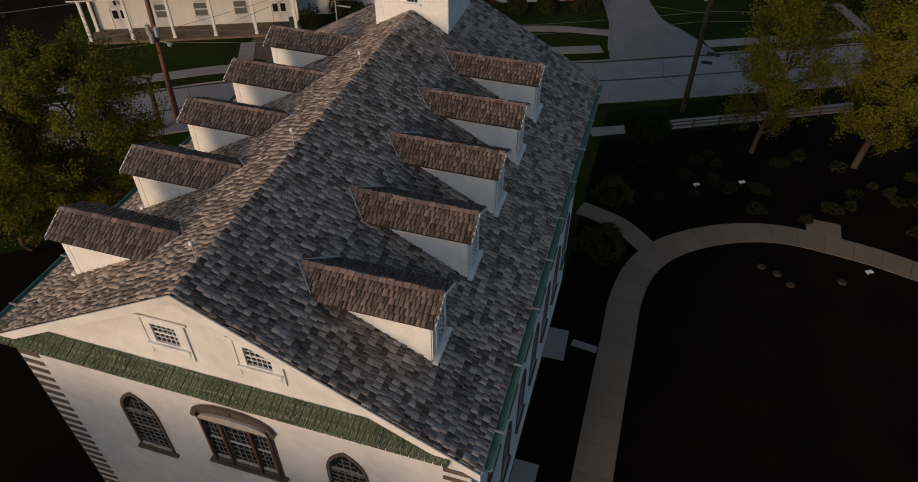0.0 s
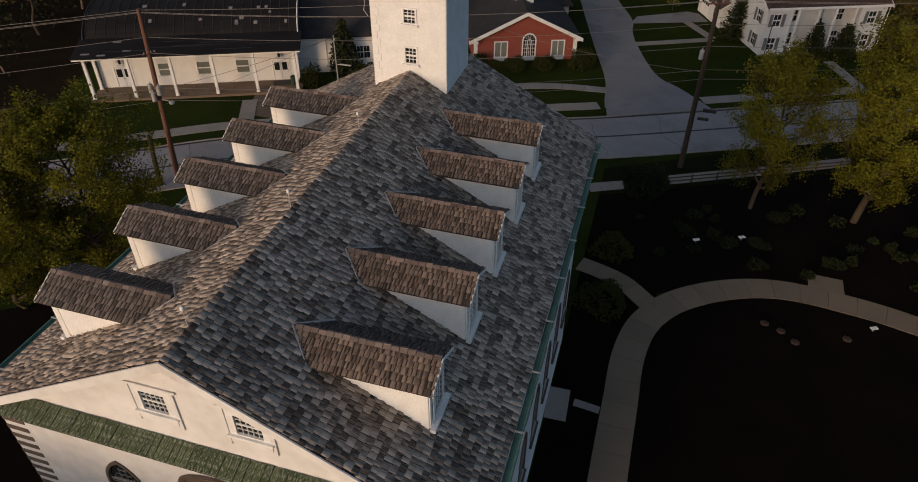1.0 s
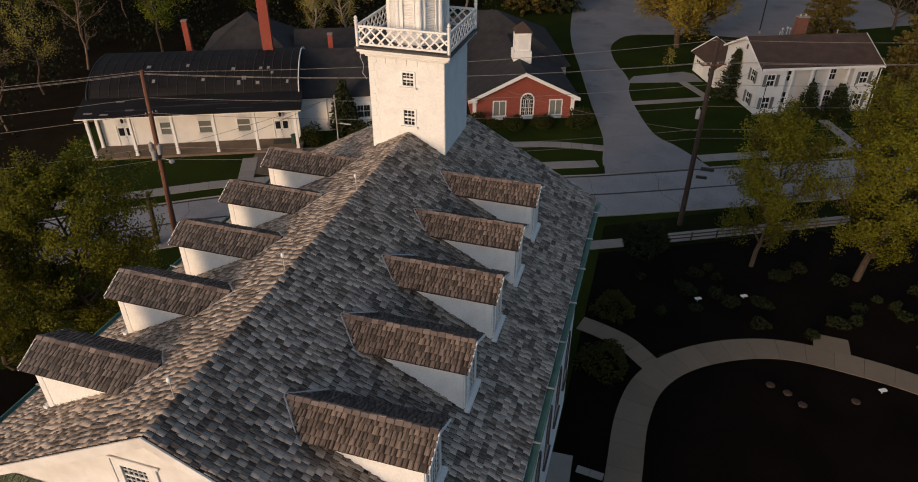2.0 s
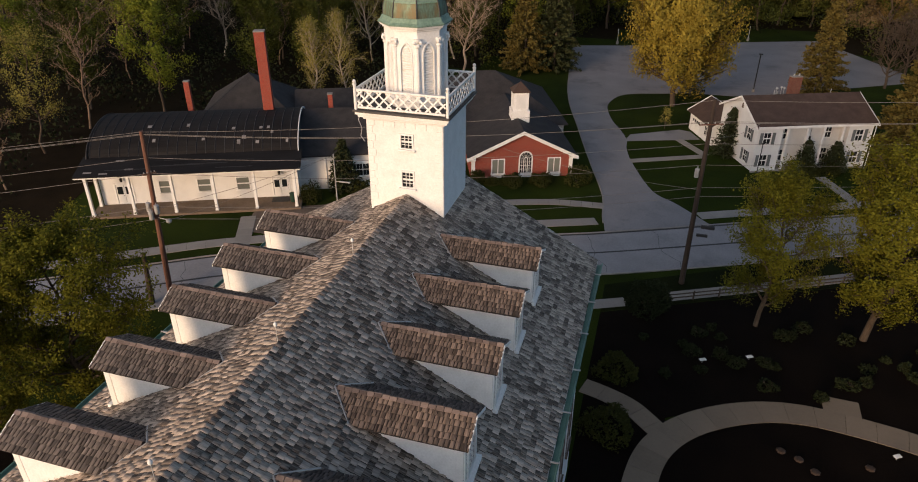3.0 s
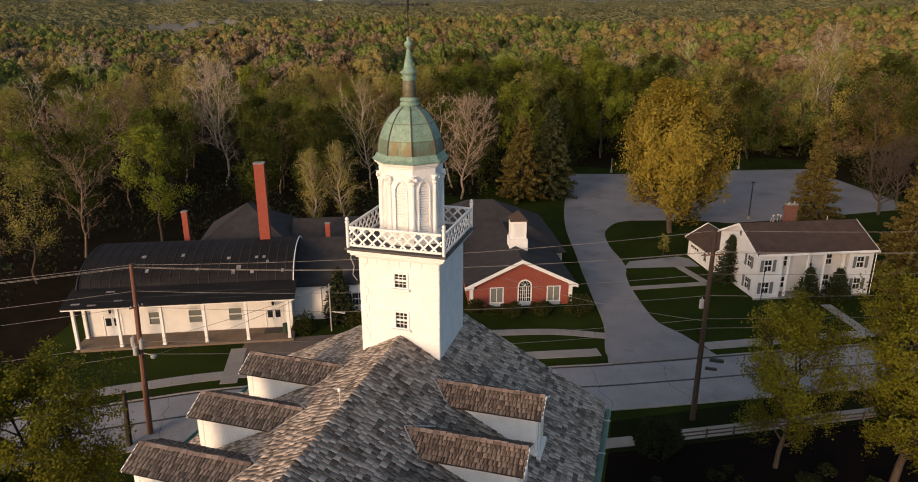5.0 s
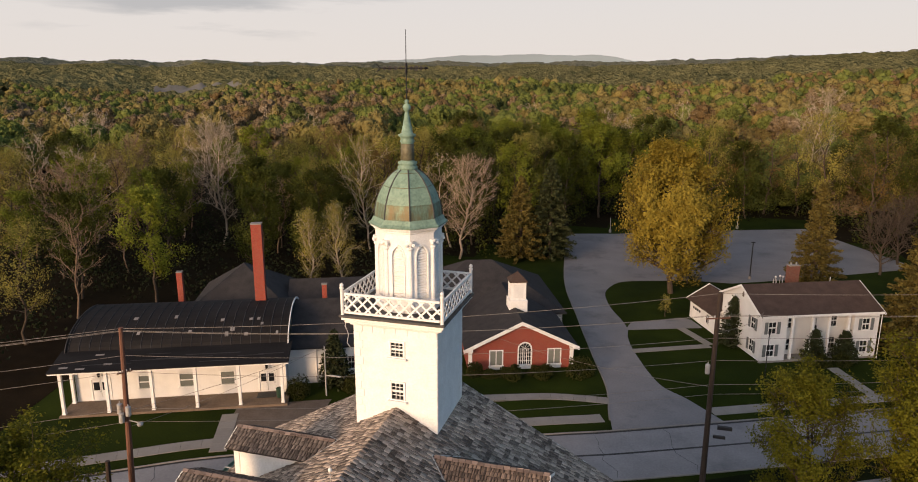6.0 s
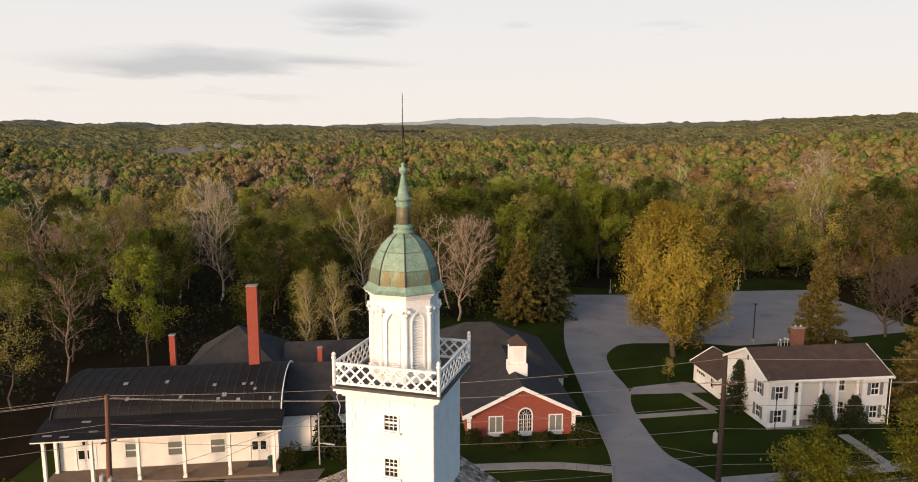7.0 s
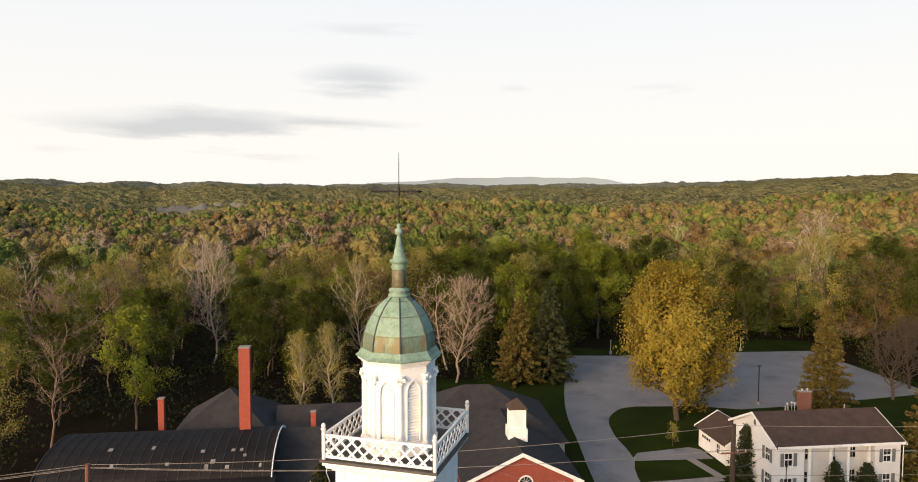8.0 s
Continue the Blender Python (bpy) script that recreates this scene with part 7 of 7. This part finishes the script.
# trees that stand out singly
for kind, j, x, y, s in (("bare_tree", 0, -108.0, 138.0, 1.2), ("bare_tree", 1, -31.0, 111.0, 0.86), ("olive_tree", 0, -48.0, 120.0, 1.0), ("olive_tree", 1, -58.0, 100.0, 0.75), ("twiggy_tree", 0, -64, 96, 0.9), ("bare_tree", 0, -90.0, 100.0, 0.9), ("twiggy_tree", 1, 62, 108, 0.75), ("twiggy_tree", 0, 66, 116, 0.8), ("spring_tree", 0, -66.0, 62.0, 0.85), ("twiggy_tree", 1, -72.0, 52.0, 0.9)):
    plant(kind, j, x, y, rng.uniform(0, 360), s)
weights = {"spring_tree": 0.16, "green_tree": 0.2, "dark_tree": 0.22, "olive_tree": 0.16, "rusty_tree": 0.08, "bare_tree": 0.05, "twiggy_tree": 0.13}
names, probs = list(weights), np.array(list(weights.values()))
near_pts, far_pts = [], []
step = 8.6
for gx_ in np.arange(-1000, 1000, step):
    for gy_ in np.arange(-20, 1150, step):
        x, y = gx_ + rng.uniform(-3.2, 3.2), gy_ + rng.uniform(-3.2, 3.2)
        d = math.hypot(x - 10.5, y + 26.0)
        az = math.degrees(math.atan2(x - 10.5, y + 26.0))
        if d > 1150 or not -58 < az < 26 or not wooded(x, y):
            continue
        if d < 205:
            near_pts.append((x, y, d, az))
        elif rng.uniform() < 0.5:
            far_pts.append((x, y, d, az))
CLEAR = [(math.hypot(x - 10.5, y + 26.0), math.degrees(math.atan2(x - 10.5, y + 26.0)), w, deep) for x, y, w, deep in ((-79, 99, 2.2, 30), (-26.4, 102, 2.4, 60), (50, 113, 2.0, 60), (-42, 74.5, 3.0, 40), (-46, 102.6, 3.0, 30), (53.5, 186.5, 1.4, 14))]
for x, y, d, az in near_pts:
    if any(abs(az - c_az) < c_w and c_d - deep < d < c_d + 5 for c_d, c_az, c_w, deep in CLEAR):
        continue
    if rng.uniform() < 0.12:
        continue
    kind = str(rng.choice(names, p=probs / probs.sum()))
    if -41 < az < -24 and d < 150:
        kind = "dark_tree"
    elif -16 < az < 6 and kind in ("twiggy_tree", "rusty_tree", "bare_tree") and rng.uniform() < 0.75:
        kind = "green_tree" if rng.uniform() < 0.7 else "spring_tree"
    if az < -41 and kind in ("green_tree", "dark_tree") and rng.uniform() < 0.7:
        kind = str(rng.choice(["twiggy_tree", "rusty_tree", "olive_tree"], p=[0.5, 0.2, 0.3]))
    if az < -20 and d > 150 and kind in ("spring_tree", "green_tree", "dark_tree") and rng.uniform() < 0.6:
        kind = str(rng.choice(["twiggy_tree", "rusty_tree", "olive_tree"], p=[0.55, 0.25, 0.2]))
    if az > 3 and kind in ("green_tree", "dark_tree") and rng.uniform() < 0.4:
        kind = "rusty_tree" if rng.uniform() < 0.6 else "olive_tree"
    if az > 8 and kind in ("bare_tree", "twiggy_tree") and rng.uniform() < 0.4:
        kind = "rusty_tree"
    low_ = 0.72 if az < -20 and d < 150 else 0.84 if az < -20 else 0.95
    plant(kind, int(rng.integers(2)), x, y, rng.uniform(0, 360), low_ * rng.uniform(0.86, 1.16))

# pale bare trees that show over the woods farther back
for i in range(34):
    az_t, d_t = rng.uniform(-52, 22), rng.uniform(215, 430)
    x, y = 10.5 + d_t * math.sin(math.radians(az_t)), -26 + d_t * math.cos(math.radians(az_t))
    plant("bare_tree" if i % 2 else "twiggy_tree", int(rng.integers(2)), x, y, rng.uniform(0, 360), rng.uniform(0.95, 1.25))

# undergrowth along the wood's edge, near black to paint the shade down there
cl = []
for x, y, d, az in near_pts:
    for _ in range(5):
        cl.append((x + rng.uniform(-4.3, 4.3), y + rng.uniform(-4.3, 4.3), rng.uniform(0.4, 5.0)))
cl = np.array(cl)
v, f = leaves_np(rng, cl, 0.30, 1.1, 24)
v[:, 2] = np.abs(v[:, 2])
tagged(new("undergrowth", mesh_np("undergrowth", v, f, [M_SHRUB_DARK])), "dense leafy undergrowth in the woods, painted dark as shade", "undergrowth", kind="stuff")

# green understorey that closes the edge towards the car park
cl = []
for x, y, d, az in near_pts:
    if az > -22 and not wooded(x + 9 * math.sin(radians(23.7)), y - 9 * math.cos(radians(23.7)) - 9):
        for _ in range(12):
            cl.append((x + rng.uniform(-4.3, 4.3), y + rng.uniform(-4.3, 4.3), rng.uniform(0.6, 9.5)))
cl = np.array(cl)
v, f = leaves_np(rng, cl, 0.26, 1.0, 40)
v[:, 2] = np.abs(v[:, 2])
tagged(new("understorey", mesh_np("understorey", v, f, [M_LEAF_DARK])), "young green trees and bushes at the wood's edge", "undergrowth", kind="stuff")

# the far woods: crowns, joined
far = np.array(far_pts)
keep = rng.uniform(0, 1, len(far)) < np.clip(1.05 - (far[:, 2] - 300) / 1600, 0.5, 1)
far = far[keep]
field = (np.abs(far[:, 3] + 36.5) < 4.4) & (far[:, 2] > 1060)
far = far[~field]
far_z = ground_height(far[:, 0], far[:, 1])


def unit_ball(level):
    bm = bmesh.new()
    bmesh.ops.create_icosphere(bm, subdivisions=level, radius=1.0)
    v = np.array([x.co[:] for x in bm.verts])
    f = np.array([[x.index for x in q.verts] for q in bm.faces])
    bm.free()
    return v, f


def species(pts):
    """Stands of one kind: smooth fields, with much mixing, pick the species."""
    n = len(pts)
    sx, sy = pts[:, 0], pts[:, 1]
    fld = np.sin(sx / 61.0 + 0.7) + np.sin(sy / 47.0 + sx / 130.0) + rng.normal(0, 0.22, n)
    kind = np.digitize(fld, (-1.6, -0.8, -0.1, 0.5, 1.1, 1.7))
    order = np.array([1, 0, 3, 0, 3, 0, 2])
    kind = order[kind]
    # a brown belt of still leafless trees runs along the dip
    belt = np.exp(-(((pts[:, 2] - 520) / 230) ** 2)) * np.exp(-(((pts[:, 3] + 32) / 16) ** 2))
    kind = np.where(rng.uniform(0, 1, n) < 0.9 * belt, 5, kind)
    kind = np.where((pts[:, 3] < -26) & (rng.uniform(0, 1, n) < 0.35), np.where(rng.uniform(0, 1, n) < 0.5, 5, 3), kind)
    kind = np.where((pts[:, 3] > -4) & (rng.uniform(0, 1, n) < 0.55), np.choose(rng.integers(0, 5, n), (6, 4, 3, 5, 3)), kind)
    return np.where(rng.uniform(0, 1, n) < 0.05, 4, kind)


def crowns(name, pts, zs, level, puffs, quads, leaf, wide, label):
    """Billowing crowns of several tufts each, with a fringe of loose leaf sprays, joined."""
    n = len(pts)
    h = rng.uniform(14.5, 26.5, n) + 2.0 * np.sin(pts[:, 0] / 37.0 + pts[:, 1] / 53.0)
    r = rng.uniform(3.6, 6.9, n) * wide
    kind = species(pts)
    bv, bf = unit_ball(level)
    half = np.stack([r, r * rng.uniform(0.85, 1.15, n), r * rng.uniform(0.95, 1.4, n)], -1)
    mid_ = np.stack([pts[:, 0], pts[:, 1], zs + h - half[:, 2]], -1)
    # tufts sit round the crown's upper shell, the first one on its heart
    off = rng.normal(0, 1, (n, puffs, 3))
    off /= np.linalg.norm(off, axis=2, keepdims=True)
    off[..., 2] = np.abs(off[..., 2]) * 1.1 - 0.3
    off *= 0.66
    off[:, 0] = (0, 0, -0.1)
    size = rng.uniform(0.26, 0.44, (n, puffs))
    size[:, 0] = 0.74
    size *= np.where(kind == 5, 0.68, 1.0)[:, None]
    lump = 1 + rng.normal(0, 0.17, (n, puffs, len(bv)))
    v = (bv[None, None] * lump[..., None] * size[:, :, None, None] + off[:, :, None]) * half[:, None, None] + mid_[:, None, None]
    f = (bf[None] + len(bv) * np.arange(n * puffs)[:, None, None]).reshape(-1, 3)
    me = mesh_np(name, v.reshape(-1, 3), f, M_CROWN, np.repeat(kind, puffs * len(bf)))
    me.polygons.foreach_set("use_smooth", [True] * len(me.polygons))
    ob = new(name, me)
    tagged(ob, label, "woods", kind="stuff")
    dd = rng.normal(0, 1, (n, quads, 3))
    dd /= np.linalg.norm(dd, axis=2, keepdims=True)
    which = rng.integers(0, puffs, (n, quads))
    row = np.arange(n)[:, None]
    dd[..., 2] = np.abs(dd[..., 2]) - 0.25
    c = ((dd * size[row, which][..., None] * rng.uniform(0.92, 1.38, (n, quads, 1)) + off[row, which]) * half[:, None] + mid_[:, None]).reshape(-1, 3)
    v, f = leaves_np(rng, c, leaf, 0.1, 1, out=dd.reshape(-1, 3), loose=1.5)
    return tagged(new(name + "_leaves", mesh_np(name + "_leaves", v, f, M_CROWN, np.repeat(kind, quads))), "loose leafy sprays of the woods", "woods", kind="stuff")


a = far[:, 2] < 430
crowns("woods", far[a], far_z[a], 1, 12, 900, 0.52, 1.32, "mixed spring woods in green, olive and brown")
b = (far[:, 2] >= 430) & (far[:, 2] < 760)
crowns("far_woods", far[b], far_z[b], 1, 8, 280, 0.80, 1.75, "distant mixed spring woods")
c_ = far[:, 2] >= 760
crowns("farthest_woods", far[c_], far_z[c_], 1, 5, 70, 1.2, 2.0, "distant mixed spring woods")
# trunks under the first rows of the woods
segs = []
for (x, y, d, az), z in zip(far[a], far_z[a]):
    if d < 300:
        segs.append([x, y, z - 0.3, x + rng.normal(0, 0.5), y + rng.normal(0, 0.5), z + 12, 0.25, 0.1])
v, f = tubes_np(segs, 4)
tagged(new("woods_trunks", mesh_np("woods_trunks", v, f, [M_BARK])), "trunks standing in the woods", "woods", kind="stuff")

# beyond: rolling canopy as one rough sheet
ang = np.radians(np.linspace(-60, 28, 420))
rad_ = np.concatenate([np.arange(1050, 2000, 17.0), np.arange(2000, 4700, 60.0)])
A, R = np.meshgrid(ang, rad_)
X, Y = 10.5 + R * np.sin(A), -26 + R * np.cos(A)
bump = np.repeat(rng.uniform(0, 1, (X.shape[0], X.shape[1] // 3)), 3, axis=1)
bump = 0.25 * np.roll(bump, 1, 1) + 0.5 * bump + 0.25 * np.roll(bump, -1, 1)
Z = ground_height(X, Y) + 6 + 15 * bump * (0.5 + 0.5 * rng.uniform(0, 1, X.shape))
Z = np.where((np.abs(np.degrees(A) + 36.5) < 5.5) & (R < 1290), ground_height(X, Y) + 2 + 3 * bump, Z)
Z = np.where((np.abs(np.degrees(A) + 36.9) < 3.1 + 0.4 * np.sin(R / 40.0)) & (R > 1335) & (R < 1440), ground_height(X, Y) + 6.0, Z)
nx = X.shape[1]
ii, jj = np.meshgrid(np.arange(X.shape[0] - 1), np.arange(nx - 1), indexing="ij")
quad = np.stack([ii * nx + jj, ii * nx + jj + 1, (ii + 1) * nx + jj + 1, (ii + 1) * nx + jj], -1).reshape(-1, 4)
qa, qr = np.degrees(A).ravel()[quad[:, 0]], R.ravel()[quad[:, 0]]
# past 2600 m the hills take the colour with haze painted in
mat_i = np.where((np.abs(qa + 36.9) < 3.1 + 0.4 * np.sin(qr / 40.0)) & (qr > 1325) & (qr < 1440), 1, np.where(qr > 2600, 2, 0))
tagged(new("canopy_hills", mesh_np("canopy_hills", np.stack([X, Y, Z], -1).reshape(-1, 3), quad, [M_CANOPY, M_FIELD, M_CANOPY_HAZE], mat_i)), "wooded hills on the horizon with a pale field", "hills", kind="stuff")

# the farthest ridge, its haze painted as a bluish glow
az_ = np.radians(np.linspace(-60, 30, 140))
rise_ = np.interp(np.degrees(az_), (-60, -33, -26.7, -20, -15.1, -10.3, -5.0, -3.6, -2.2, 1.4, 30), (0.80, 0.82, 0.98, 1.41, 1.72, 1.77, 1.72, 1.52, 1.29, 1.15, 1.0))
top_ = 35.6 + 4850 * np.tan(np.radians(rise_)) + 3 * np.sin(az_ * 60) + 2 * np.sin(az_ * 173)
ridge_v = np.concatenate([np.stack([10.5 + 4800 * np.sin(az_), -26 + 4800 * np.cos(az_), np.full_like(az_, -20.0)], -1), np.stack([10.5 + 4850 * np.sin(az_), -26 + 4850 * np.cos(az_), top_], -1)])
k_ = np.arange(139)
tagged(new("backdrop", mesh_np("backdrop", ridge_v, np.stack([k_, k_ + 1, 141 + k_, 140 + k_], -1), [M_BACKDROP])), "far ridge on the horizon with bluish haze painted in", "hills", kind="structure")



# ---------------------------------------------------------------- shingles of the great roof
rng = random.Random(21)
for ob, m in zip(roof_slopes, (RIGHT_M, LEFT_M)):
    def under(x, y, m=m):
        p = m @ Vector((x, y, 0))
        return covered(p.x, p.y)

    arr = shingle_rows(ROOF_Y1 - ROOF_Y0, SLOPE_LEN + 0.02, rng, 0.25, 0.18, 0.36, under)
    centre = arr.mean(axis=1)
    if m is RIGHT_M:
        near = (centre[:, 0] > 1.2) & (centre[:, 0] < 7.5) & (centre[:, 1] > 3.6) & (centre[:, 1] < 7.2)
        single, arr = arr[near][:300], np.concatenate([arr[~near], arr[near][300:]])
        piece = {}
        for q in single:
            w = round(float(q[1, 0] - q[0, 0]) / 0.05) * 0.05
            key = max(w, 0.1)
            if key not in piece:
                one = np.array([[(0, 0, 0.004), (key, 0, 0.004), (key, 0.31, -0.012), (0, 0.31, -0.012), (0, 0, 0.040), (key, 0.004, 0.040), (key, 0.31, 0.006), (0, 0.31, 0.006)]])
                piece[key] = boxes_mesh("shingle", one, M_SHINGLE_OB)
            shared("shingle", piece[key], ob, pose(float(q[0, 0]), float(q[0, 1]), 0) @ Matrix.Diagonal((float(q[1, 0] - q[0, 0]) / key, 1, 1, 1)))
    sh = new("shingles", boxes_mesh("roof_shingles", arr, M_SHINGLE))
    sh.parent = ob
    tagged(sh, kind="stuff")
